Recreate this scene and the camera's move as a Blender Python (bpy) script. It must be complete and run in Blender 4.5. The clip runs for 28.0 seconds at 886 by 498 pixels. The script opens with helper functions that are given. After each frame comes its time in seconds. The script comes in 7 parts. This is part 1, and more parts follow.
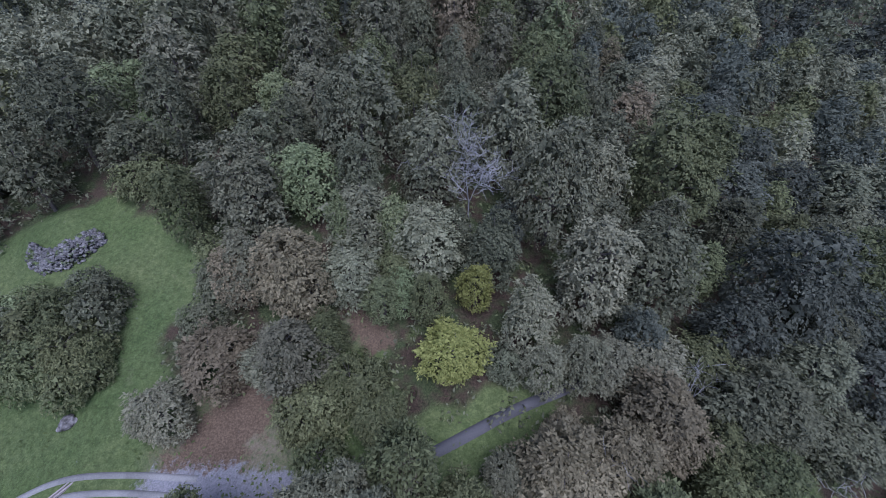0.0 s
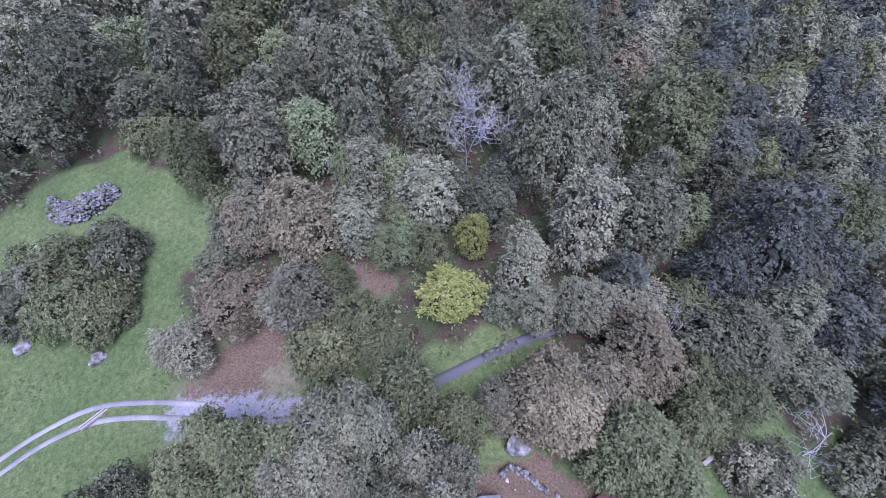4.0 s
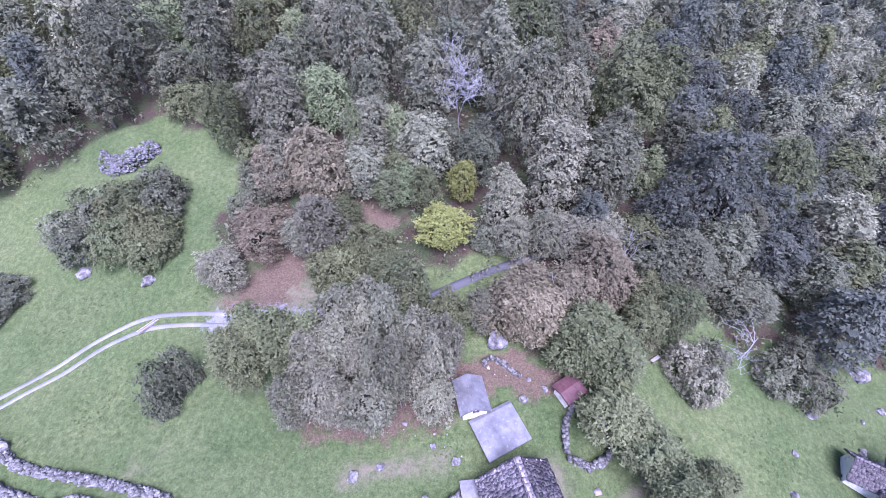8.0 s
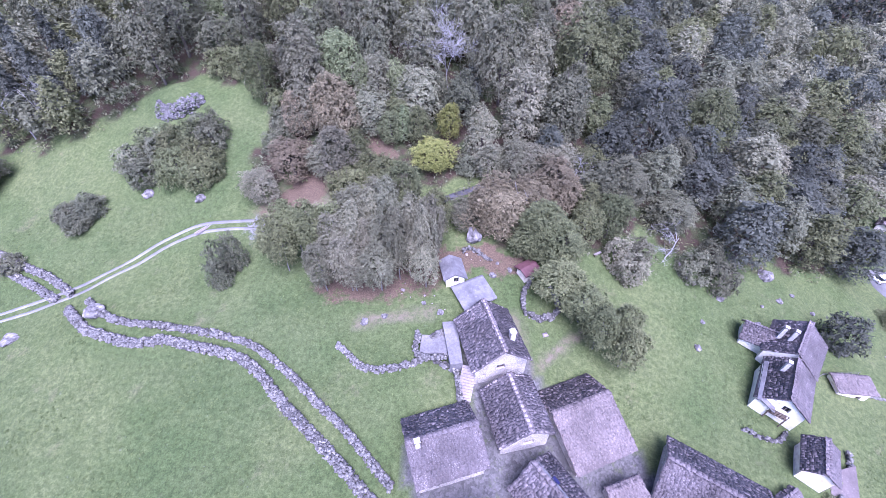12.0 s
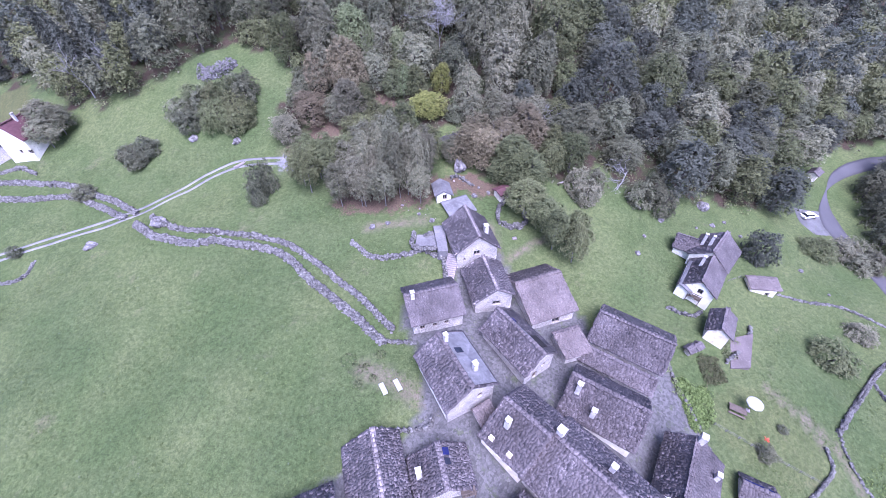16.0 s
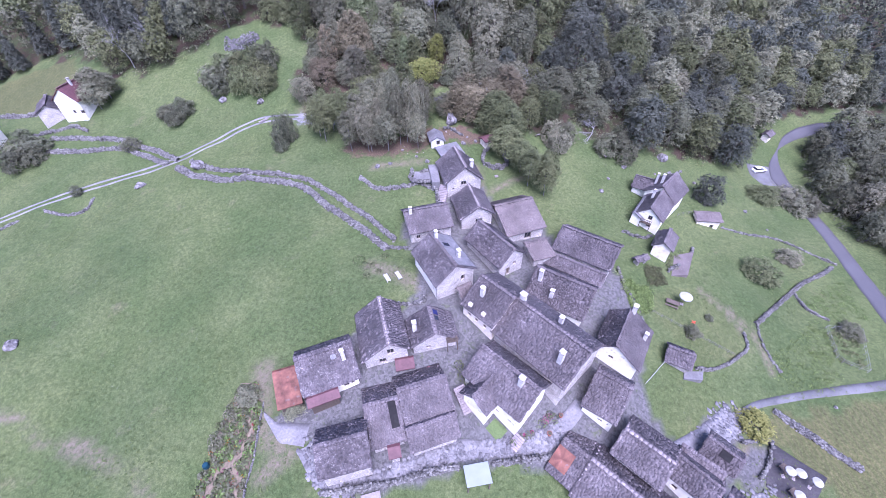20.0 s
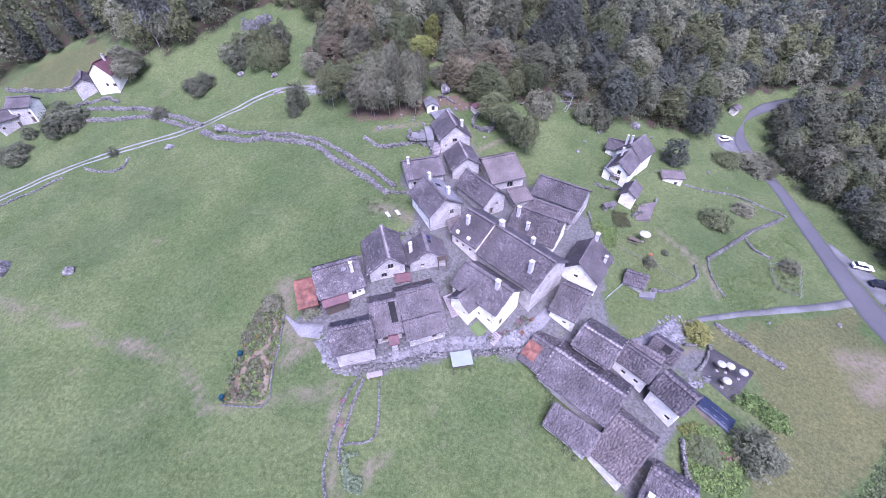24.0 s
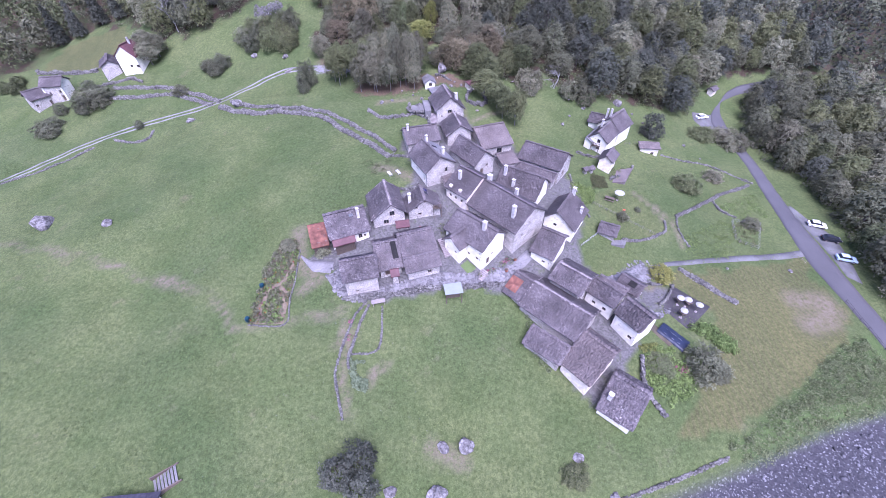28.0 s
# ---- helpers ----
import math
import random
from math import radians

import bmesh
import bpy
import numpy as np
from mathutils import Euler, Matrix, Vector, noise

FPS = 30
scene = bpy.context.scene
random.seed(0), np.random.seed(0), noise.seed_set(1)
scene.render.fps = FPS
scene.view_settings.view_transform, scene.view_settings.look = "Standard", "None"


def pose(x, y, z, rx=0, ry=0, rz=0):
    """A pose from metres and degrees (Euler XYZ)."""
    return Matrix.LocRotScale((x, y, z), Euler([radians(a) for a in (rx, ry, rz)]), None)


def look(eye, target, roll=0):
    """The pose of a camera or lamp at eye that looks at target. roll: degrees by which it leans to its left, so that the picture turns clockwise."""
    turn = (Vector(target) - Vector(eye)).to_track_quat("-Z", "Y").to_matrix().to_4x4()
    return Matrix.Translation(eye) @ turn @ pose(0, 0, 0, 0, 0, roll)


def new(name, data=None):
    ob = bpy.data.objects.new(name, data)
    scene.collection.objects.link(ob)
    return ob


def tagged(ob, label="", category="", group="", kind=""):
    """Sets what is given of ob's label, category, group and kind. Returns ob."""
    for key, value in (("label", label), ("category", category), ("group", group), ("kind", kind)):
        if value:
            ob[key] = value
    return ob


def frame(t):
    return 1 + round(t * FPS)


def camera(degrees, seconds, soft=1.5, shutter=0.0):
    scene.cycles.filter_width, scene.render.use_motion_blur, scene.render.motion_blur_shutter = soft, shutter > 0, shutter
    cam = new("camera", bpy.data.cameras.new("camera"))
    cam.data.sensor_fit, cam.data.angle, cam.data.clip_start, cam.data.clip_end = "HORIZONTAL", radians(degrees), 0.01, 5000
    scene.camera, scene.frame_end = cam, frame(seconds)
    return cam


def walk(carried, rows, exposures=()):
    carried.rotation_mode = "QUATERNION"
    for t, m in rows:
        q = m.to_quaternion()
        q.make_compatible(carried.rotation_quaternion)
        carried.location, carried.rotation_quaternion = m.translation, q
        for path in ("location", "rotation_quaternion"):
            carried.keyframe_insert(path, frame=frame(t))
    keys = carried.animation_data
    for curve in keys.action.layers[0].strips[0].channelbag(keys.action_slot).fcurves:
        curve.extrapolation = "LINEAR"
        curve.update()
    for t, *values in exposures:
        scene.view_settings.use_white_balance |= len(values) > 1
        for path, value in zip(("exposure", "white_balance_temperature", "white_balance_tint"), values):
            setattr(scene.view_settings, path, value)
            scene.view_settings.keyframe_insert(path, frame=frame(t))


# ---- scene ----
cam = camera(95.4, 28.0, soft=0.55)
METRES, EYE, TILT, LEAN, TURN = 115.0, 60.0, -39.0, 0.0, 0.0
ROWS = [
    (0.0, 0.0, 0.0, 0.0, 0.0, 0.0, -0.0),
    (0.5, 0.0001, -0.0022, -0.0027, 0.02, -2.48, 0.04),
    (1.0, 0.0005, -0.0041, -0.005, 0.04, -3.47, 0.05),
    (1.5, 0.0009, -0.0062, -0.0067, 0.05, -3.85, 0.05),
    (2.0, 0.0013, -0.0086, -0.0088, 0.08, -4.0, 0.07),
    (2.5, 0.0016, -0.0131, -0.0132, 0.09, -3.99, 0.08),
    (3.0, 0.0017, -0.0178, -0.0167, 0.1, -4.04, 0.08),
    (3.5, 0.002, -0.0214, -0.0198, 0.12, -4.04, 0.08),
    (5.5, 0.0038, -0.0537, -0.0472, 0.16, -3.99, 0.02),
    (6.0, 0.0047, -0.0651, -0.0561, 0.15, -3.98, 0.04),
    (6.5, 0.006, -0.0765, -0.0651, 0.19, -3.99, 0.02),
    (7.0, 0.0076, -0.09, -0.0751, 0.19, -4.04, 0.03),
    (7.5, 0.0092, -0.1021, -0.0845, 0.23, -4.05, 0.05),
    (8.0, 0.0109, -0.1168, -0.0958, 0.24, -4.05, 0.05),
    (8.5, 0.0127, -0.1306, -0.1077, 0.24, -4.01, 0.06),
    (9.0, 0.0148, -0.1487, -0.1214, 0.25, -4.04, 0.03),
    (9.5, 0.0164, -0.1659, -0.1349, 0.26, -4.07, 0.02),
    (10.0, 0.0189, -0.1869, -0.1503, 0.28, -4.15, 0.02),
    (10.5, 0.0202, -0.2045, -0.163, 0.24, -4.17, 0.04),
    (11.0, 0.0228, -0.2244, -0.1776, 0.27, -4.2, 0.04),
    (11.5, 0.0255, -0.243, -0.1917, 0.28, -4.25, 0.01),
    (12.0, 0.0281, -0.2638, -0.2085, 0.31, -4.22, 0.06),
    (12.5, 0.0306, -0.2826, -0.2218, 0.34, -4.29, 0.04),
    (14.5, 0.0404, -0.3589, -0.2806, 0.49, -4.46, 0.01),
    (15.0, 0.043, -0.3793, -0.2963, 0.53, -4.49, 0.01),
    (15.5, 0.0448, -0.3971, -0.3104, 0.55, -4.49, 0.0),
    (16.0, 0.0471, -0.4175, -0.3265, 0.57, -4.48, 0.03),
    (16.5, 0.0493, -0.4356, -0.3396, 0.6, -4.55, 0.05),
    (17.0, 0.0516, -0.4546, -0.3554, 0.65, -4.55, 0.04),
    (17.5, 0.0529, -0.4702, -0.3693, 0.61, -4.53, 0.02),
    (18.0, 0.0564, -0.4888, -0.3845, 0.7, -4.56, 0.03),
    (18.5, 0.0577, -0.5053, -0.3975, 0.69, -4.61, 0.04),
    (19.0, 0.0604, -0.5239, -0.4124, 0.73, -4.66, 0.05),
    (19.5, 0.0624, -0.5403, -0.426, 0.77, -4.66, 0.06),
    (20.0, 0.0647, -0.5586, -0.4419, 0.8, -4.62, 0.06),
    (20.5, 0.0666, -0.5739, -0.4535, 0.82, -4.69, 0.05),
    (21.0, 0.0689, -0.5914, -0.4681, 0.82, -4.69, 0.06),
    (21.5, 0.0711, -0.6071, -0.481, 0.87, -4.67, 0.06),
    (23.5, 0.0792, -0.6613, -0.527, 0.91, -4.72, 0.03),
    (24.0, 0.0815, -0.6755, -0.5392, 0.93, -4.74, 0.03),
    (24.5, 0.0831, -0.69, -0.5515, 0.94, -4.72, 0.03),
    (25.0, 0.0847, -0.7052, -0.5638, 0.97, -4.73, 0.02),
    (25.5, 0.0861, -0.7169, -0.5733, 1.0, -4.78, -0.01),
    (26.0, 0.0878, -0.7315, -0.5856, 1.0, -4.73, 0.03),
    (26.5, 0.0895, -0.744, -0.5959, 1.03, -4.74, 0.04),
    (27.0, 0.0912, -0.7554, -0.6053, 1.06, -4.74, 0.01),
    (27.5, 0.093, -0.7655, -0.614, 1.06, -4.79, 0.03),
    (28.0, 0.0946, -0.7755, -0.6229, 1.08, -4.8, 0.01),
]
EXPOSURES = [(0.0, 1.32, 5155, 23), (1.0, 1.44, 5105, 24), (3.0, 2.00, 5085, 31), (6.0, 2.47, 5110, 40), (9.0, 2.81, 5120, 44), (12.0, 2.79, 5140, 44), (15.0, 2.62, 5160, 41), (17.0, 2.57, 5170, 40), (21.0, 2.46, 5230, 40), (28.0, 2.38, 5300, 41)]
walk(cam, [(t, pose(0, 0, EYE, TILT, LEAN, TURN) @ pose(METRES * x, METRES * y, METRES * z, 90 + pitch, roll, yaw)) for t, x, y, z, yaw, pitch, roll in ROWS],
     EXPOSURES)

# world, sun
SUN_EL, SUN_AZ = radians(61), radians(166)
world = bpy.data.worlds.new("world")
scene.world = world
world.use_nodes = True
wn = world.node_tree
sky = wn.nodes.new("ShaderNodeTexSky")
sky.sky_type, sky.sun_disc, sky.sun_elevation, sky.sun_rotation = "NISHITA", False, SUN_EL, SUN_AZ
sky.dust_density, sky.ozone_density, sky.air_density = 2.0, 2.0, 1.0
wn.nodes["Background"].inputs["Strength"].default_value = 0.062
wn.links.new(sky.outputs["Color"], wn.nodes["Background"].inputs["Color"])
sun_data = bpy.data.lights.new("sun", "SUN")
sun_data.energy, sun_data.angle, sun_data.color = 1.8, radians(46), (1.0, 0.98, 0.97)
sun = new("sun", sun_data)
sun.matrix_world = look((math.sin(SUN_AZ) * 100 * math.cos(SUN_EL), math.cos(SUN_AZ) * 100 * math.cos(SUN_EL), 100 * math.sin(SUN_EL)), (0, 0, 0))


# ---- materials ----
def mat(name, colours, scale=3.0, rough=0.9, bump=0.3, island=0.0, thing=0.0, patch=0.25, patch_scale=0.25, spots=None, spot_scale=6.0, spot_at=0.62, spot_patch=0.0):
    """A surface with fine grain, larger patches, and pieces and things that vary."""
    m = bpy.data.materials.new(name)
    m.use_nodes = True
    nt = m.node_tree
    n, l = nt.nodes, nt.links
    bsdf = n["Principled BSDF"]
    bsdf.inputs["Roughness"].default_value = rough
    bsdf.inputs["Specular IOR Level"].default_value = 0.25
    co = n.new("ShaderNodeTexCoord").outputs["Object"]
    fine = n.new("ShaderNodeTexNoise")
    fine.inputs["Scale"].default_value, fine.inputs["Detail"].default_value, fine.inputs["Roughness"].default_value = scale, 6, 0.65
    l.new(co, fine.inputs["Vector"])
    ramp = n.new("ShaderNodeValToRGB")
    ramp.color_ramp.elements[0].position, ramp.color_ramp.elements[1].position = 0.32, 0.68
    for i, c in enumerate(colours):
        e = ramp.color_ramp.elements[i] if i < 2 else ramp.color_ramp.elements.new(0.68)
        e.color = (*c, 1)
    for i, e in enumerate(ramp.color_ramp.elements):
        e.position = 0.3 + 0.4 * i / max(1, len(colours) - 1)
    l.new(fine.outputs["Fac"], ramp.inputs["Fac"])
    colour = ramp.outputs["Color"]
    if spots:
        sp = n.new("ShaderNodeTexNoise")
        sp.inputs["Scale"].default_value, sp.inputs["Detail"].default_value = spot_scale, 6
        l.new(co, sp.inputs["Vector"])
        mr = n.new("ShaderNodeMapRange")
        mr.inputs["From Min"].default_value, mr.inputs["From Max"].default_value = spot_at, spot_at + 0.11
        l.new(sp.outputs["Fac"], mr.inputs["Value"])
        if spot_patch:
            gather, shift = n.new("ShaderNodeTexNoise"), n.new("ShaderNodeMath")
            gather.inputs["Scale"].default_value, gather.inputs["Detail"].default_value = 0.45, 4
            l.new(co, gather.inputs["Vector"])
            shift.operation = "MULTIPLY_ADD"
            l.new(gather.outputs["Fac"], shift.inputs[0]), l.new(sp.outputs["Fac"], shift.inputs[2])
            shift.inputs[1].default_value = spot_patch
            l.new(shift.outputs["Value"], mr.inputs["Value"])
            for key in ("From Min", "From Max"):
                mr.inputs[key].default_value += 0.5 * spot_patch
        mx = n.new("ShaderNodeMix")
        mx.data_type = "RGBA"
        l.new(mr.outputs["Result"], mx.inputs["Factor"])
        l.new(colour, mx.inputs["A"])
        mx.inputs["B"].default_value = (*spots, 1)
        colour = mx.outputs["Result"]
    big = n.new("ShaderNodeTexNoise")
    big.inputs["Scale"].default_value, big.inputs["Detail"].default_value = patch_scale, 4
    l.new(co, big.inputs["Vector"])
    val = n.new("ShaderNodeMapRange")
    val.inputs["From Min"].default_value, val.inputs["From Max"].default_value = 0.3, 0.7
    val.inputs["To Min"].default_value, val.inputs["To Max"].default_value = 1 - patch, 1 + patch
    l.new(big.outputs["Fac"], val.inputs["Value"])
    value = val.outputs["Result"]
    for amount, node, socket in ((island, "ShaderNodeNewGeometry", "Random Per Island"), (thing, "ShaderNodeObjectInfo", "Random")):
        if amount:
            r = n.new("ShaderNodeMapRange")
            r.inputs["To Min"].default_value, r.inputs["To Max"].default_value = 1 - amount, 1 + amount
            l.new(n.new(node).outputs[socket], r.inputs["Value"])
            mul = n.new("ShaderNodeMath")
            mul.operation = "MULTIPLY"
            l.new(value, mul.inputs[0]), l.new(r.outputs["Result"], mul.inputs[1])
            value = mul.outputs["Value"]
    hsv = n.new("ShaderNodeHueSaturation")
    l.new(value, hsv.inputs["Value"]), l.new(colour, hsv.inputs["Color"])
    l.new(hsv.outputs["Color"], bsdf.inputs["Base Color"])
    if bump:
        b = n.new("ShaderNodeBump")
        b.inputs["Strength"].default_value, b.inputs["Distance"].default_value = bump, 0.05
        l.new(fine.outputs["Fac"], b.inputs["Height"]), l.new(b.outputs["Normal"], bsdf.inputs["Normal"])
    return m


def stone_mat(name, colours, size):
    """A wall of rough stones: each its own shade, with recessed, darker joints."""
    m = bpy.data.materials.new(name)
    m.use_nodes = True
    nt = m.node_tree
    n, l = nt.nodes, nt.links
    bsdf = n["Principled BSDF"]
    bsdf.inputs["Roughness"].default_value, bsdf.inputs["Specular IOR Level"].default_value = 0.92, 0.2
    co, stretch, warp, bend = n.new("ShaderNodeTexCoord"), n.new("ShaderNodeMapping"), n.new("ShaderNodeTexNoise"), n.new("ShaderNodeVectorMath")
    stretch.inputs["Scale"].default_value = (1 / size, 1 / size, 1.7 / size)
    warp.inputs["Scale"].default_value, warp.inputs["Detail"].default_value = 1.5, 3
    l.new(co.outputs["Object"], warp.inputs["Vector"])
    bend.operation = "MULTIPLY_ADD"
    bend.inputs[1].default_value = (0.25, 0.25, 0.25)
    l.new(warp.outputs["Color"], bend.inputs[0]), l.new(co.outputs["Object"], bend.inputs[2])
    l.new(bend.outputs["Vector"], stretch.inputs["Vector"])
    cell, edge = n.new("ShaderNodeTexVoronoi"), n.new("ShaderNodeTexVoronoi")
    edge.feature = "DISTANCE_TO_EDGE"
    for v in (cell, edge):
        l.new(stretch.outputs["Vector"], v.inputs["Vector"])
    shade, ramp = n.new("ShaderNodeSeparateColor"), n.new("ShaderNodeValToRGB")
    l.new(cell.outputs["Color"], shade.inputs["Color"]), l.new(shade.outputs["Red"], ramp.inputs["Fac"])
    ramp.color_ramp.elements.new(0.5)
    for e, c in zip(ramp.color_ramp.elements, colours):
        e.color = (*c, 1)
    joint, grain, stain = n.new("ShaderNodeMapRange"), n.new("ShaderNodeTexNoise"), n.new("ShaderNodeTexNoise")
    joint.inputs["From Max"].default_value, joint.inputs["To Min"].default_value = 0.08, 0.55
    l.new(edge.outputs["Distance"], joint.inputs["Value"])
    grain.inputs["Scale"].default_value, grain.inputs["Detail"].default_value = 9.0, 5
    stain.inputs["Scale"].default_value, stain.inputs["Detail"].default_value = 0.5, 4
    value = joint.outputs["Result"]
    for t, low, high in ((grain, 0.75, 1.25), (stain, 0.72, 1.28)):
        l.new(co.outputs["Object"], t.inputs["Vector"])
        r, mul = n.new("ShaderNodeMapRange"), n.new("ShaderNodeMath")
        for key, v in (("From Min", 0.3), ("From Max", 0.7), ("To Min", low), ("To Max", high)):
            r.inputs[key].default_value = v
        mul.operation = "MULTIPLY"
        l.new(t.outputs["Fac"], r.inputs["Value"]), l.new(value, mul.inputs[0]), l.new(r.outputs["Result"], mul.inputs[1])
        value = mul.outputs["Value"]
    hsv, b = n.new("ShaderNodeHueSaturation"), n.new("ShaderNodeBump")
    l.new(ramp.outputs["Color"], hsv.inputs["Color"]), l.new(value, hsv.inputs["Value"]), l.new(hsv.outputs["Color"], bsdf.inputs["Base Color"])
    b.inputs["Strength"].default_value, b.inputs["Distance"].default_value = 0.5, 0.04
    l.new(joint.outputs["Result"], b.inputs["Height"]), l.new(b.outputs["Normal"], bsdf.inputs["Normal"])
    return m


def leaf_mat(name, dark, light, hue=0.012):
    """Leaves that let some light through, each clump and each tree of a slightly different green."""
    m = bpy.data.materials.new(name)
    m.use_nodes = True
    nt = m.node_tree
    n, l = nt.nodes, nt.links
    out = n["Material Output"]
    n.remove(n["Principled BSDF"])
    geo, info = n.new("ShaderNodeNewGeometry"), n.new("ShaderNodeObjectInfo")
    mx = n.new("ShaderNodeMix")
    mx.data_type = "RGBA"
    mx.inputs["A"].default_value, mx.inputs["B"].default_value = (*(0.70 * c for c in dark), 1), (*(1.16 * c for c in light), 1)
    tone, blend = n.new("ShaderNodeTexNoise"), n.new("ShaderNodeMapRange")
    tone.inputs["Scale"].default_value, tone.inputs["Detail"].default_value = 0.7, 3.0
    place = n.new("ShaderNodeTexCoord")
    l.new(place.outputs["Object"], tone.inputs["Vector"])
    blend.inputs["From Min"].default_value, blend.inputs["From Max"].default_value = 0.40, 1.60
    add = n.new("ShaderNodeMath")
    l.new(tone.outputs["Fac"], add.inputs[0]), l.new(geo.outputs["Random Per Island"], add.inputs[1])
    l.new(add.outputs["Value"], blend.inputs["Value"])
    l.new(blend.outputs["Result"], mx.inputs["Factor"])
    r = n.new("ShaderNodeMapRange")
    r.inputs["To Min"].default_value, r.inputs["To Max"].default_value = 0.72, 1.28
    l.new(info.outputs["Random"], r.inputs["Value"])
    h = n.new("ShaderNodeMapRange")
    h.inputs["To Min"].default_value, h.inputs["To Max"].default_value = 0.5 - hue, 0.5 + hue
    wn_ = n.new("ShaderNodeTexWhiteNoise")
    wn_.noise_dimensions = "1D"
    l.new(info.outputs["Random"], wn_.inputs["W"]), l.new(wn_.outputs["Value"], h.inputs["Value"])
    hsv = n.new("ShaderNodeHueSaturation")
    l.new(mx.outputs["Result"], hsv.inputs["Color"]), l.new(r.outputs["Result"], hsv.inputs["Value"]), l.new(h.outputs["Result"], hsv.inputs["Hue"])
    d, tr, mixer = n.new("ShaderNodeBsdfPrincipled"), n.new("ShaderNodeBsdfTranslucent"), n.new("ShaderNodeMixShader")
    d.inputs["Roughness"].default_value, d.inputs["Specular IOR Level"].default_value = 0.6, 0.12
    l.new(hsv.outputs["Color"], d.inputs["Base Color"]), l.new(hsv.outputs["Color"], tr.inputs["Color"])
    mixer.inputs["Fac"].default_value = 0.30
    l.new(d.outputs[0], mixer.inputs[1]), l.new(tr.outputs[0], mixer.inputs[2]), l.new(mixer.outputs[0], out.inputs["Surface"])
    return m


SLATE = mat("stone_slab_roof", ((0.063, 0.054, 0.055), (0.142, 0.122, 0.121)), 6.0, 0.85, 0.3, island=0.08, thing=0.16, patch=0.30, patch_scale=0.22, spots=(0.255, 0.226, 0.222), spot_scale=8.0, spot_at=0.62, spot_patch=0.35)
SLATE_PALE = mat("pale_stone_slab_roof", ((0.091, 0.076, 0.072), (0.145, 0.119, 0.112)), 4.0, 0.85, 0.3, thing=0.08, island=0.08, spots=(0.243, 0.213, 0.190), spot_scale=5.0, spot_at=0.62)
SLATE_LICHEN = mat("lichened_stone_slab_roof", ((0.066, 0.057, 0.060), (0.128, 0.111, 0.112)), 1.8, 0.85, 0.3, thing=0.08, island=0.16, spots=(0.270, 0.244, 0.234), spot_scale=6.5, spot_at=0.60, spot_patch=0.35)
CHIMNEY = mat("chimney_render", ((0.310, 0.294, 0.280), (0.500, 0.480, 0.458)), 2.5, 0.9, 0.5, patch=0.15, patch_scale=0.8)
RIDGE = mat("ridge_stone", ((0.168, 0.144, 0.143), (0.259, 0.225, 0.215)), 4.0, 0.9, 0.4, island=0.2)
STONE = stone_mat("rubble_wall", ((0.185, 0.170, 0.156), (0.400, 0.368, 0.336), (0.570, 0.530, 0.490)), 0.34)
PLASTER = mat("white_plaster", ((0.660, 0.615, 0.530), (0.770, 0.745, 0.660)), 1.2, 0.9, 0.15, spots=(0.40, 0.36, 0.31), spot_scale=1.3, spot_at=0.60, patch=0.16, patch_scale=0.5)
PLASTER_OLD = mat("weathered_pale_render", ((0.461, 0.398, 0.335), (0.680, 0.597, 0.511), (0.724, 0.718, 0.611)), 1.6, 0.9, 0.4, patch=0.15, patch_scale=0.7)
DRYSTONE = mat("dry_stones", ((0.065, 0.062, 0.058), (0.153, 0.146, 0.134)), 4.0, 0.9, 0.5, island=0.5, spots=(0.260, 0.252, 0.232), spot_scale=3.0, spot_at=0.64)
BEDSTONE = mat("river_stones", ((0.057, 0.055, 0.060), (0.144, 0.139, 0.147)), 4.0, 0.9, 0.5, island=0.5)
ROCK = mat("rock", ((0.045, 0.041, 0.038), (0.132, 0.123, 0.119), (0.228, 0.216, 0.210)), 1.6, 0.9, 1.0, patch=0.3, patch_scale=0.8, spots=(0.240, 0.230, 0.222), spot_scale=2.5, spot_at=0.63)
SMOOTH_SLAB = mat("smooth_pale_slabs", ((0.092, 0.089, 0.092), (0.152, 0.148, 0.151)), 1.4, 0.8, 0.2, island=0.05, patch=0.28, patch_scale=0.5, spots=(0.185, 0.180, 0.182), spot_scale=2.2, spot_at=0.60)
WOOD = mat("old_wood", ((0.060, 0.045, 0.033), (0.120, 0.096, 0.078)), 6.0, 0.85, 0.4, island=0.2)
RUST = mat("rusted_sheet", ((0.085, 0.034, 0.024), (0.165, 0.070, 0.048)), 1.3, 0.7, 0.1, island=0.15, patch=0.4, patch_scale=0.9, spots=(0.130, 0.091, 0.086), spot_scale=1.6, spot_at=0.62)
MAROON = mat("maroon_sheet", ((0.072, 0.033, 0.036), (0.108, 0.051, 0.054)), 2.0, 0.6, 0.1)
DARK = mat("dark_interior", ((0.009, 0.008, 0.008), (0.018, 0.017, 0.016)), 2.0, 0.9, 0.0)
GLASS = mat("window_glass", ((0.018, 0.021, 0.024), (0.027, 0.030, 0.033)), 2.0, 0.12, 0.0)
FRAME = mat("painted_frame", ((0.180, 0.144, 0.120), (0.240, 0.198, 0.168)), 6.0, 0.7, 0.1)
ASPHALT = mat("asphalt", ((0.064, 0.062, 0.065), (0.080, 0.077, 0.080)), 6.0, 0.85, 0.2, patch=0.12, patch_scale=0.12)
GRAVEL = mat("gravel", ((0.082, 0.080, 0.079), (0.130, 0.128, 0.127)), 9.0, 0.95, 0.6, patch=0.28, patch_scale=0.3, spots=(0.085, 0.098, 0.052), spot_scale=1.1, spot_at=0.60)
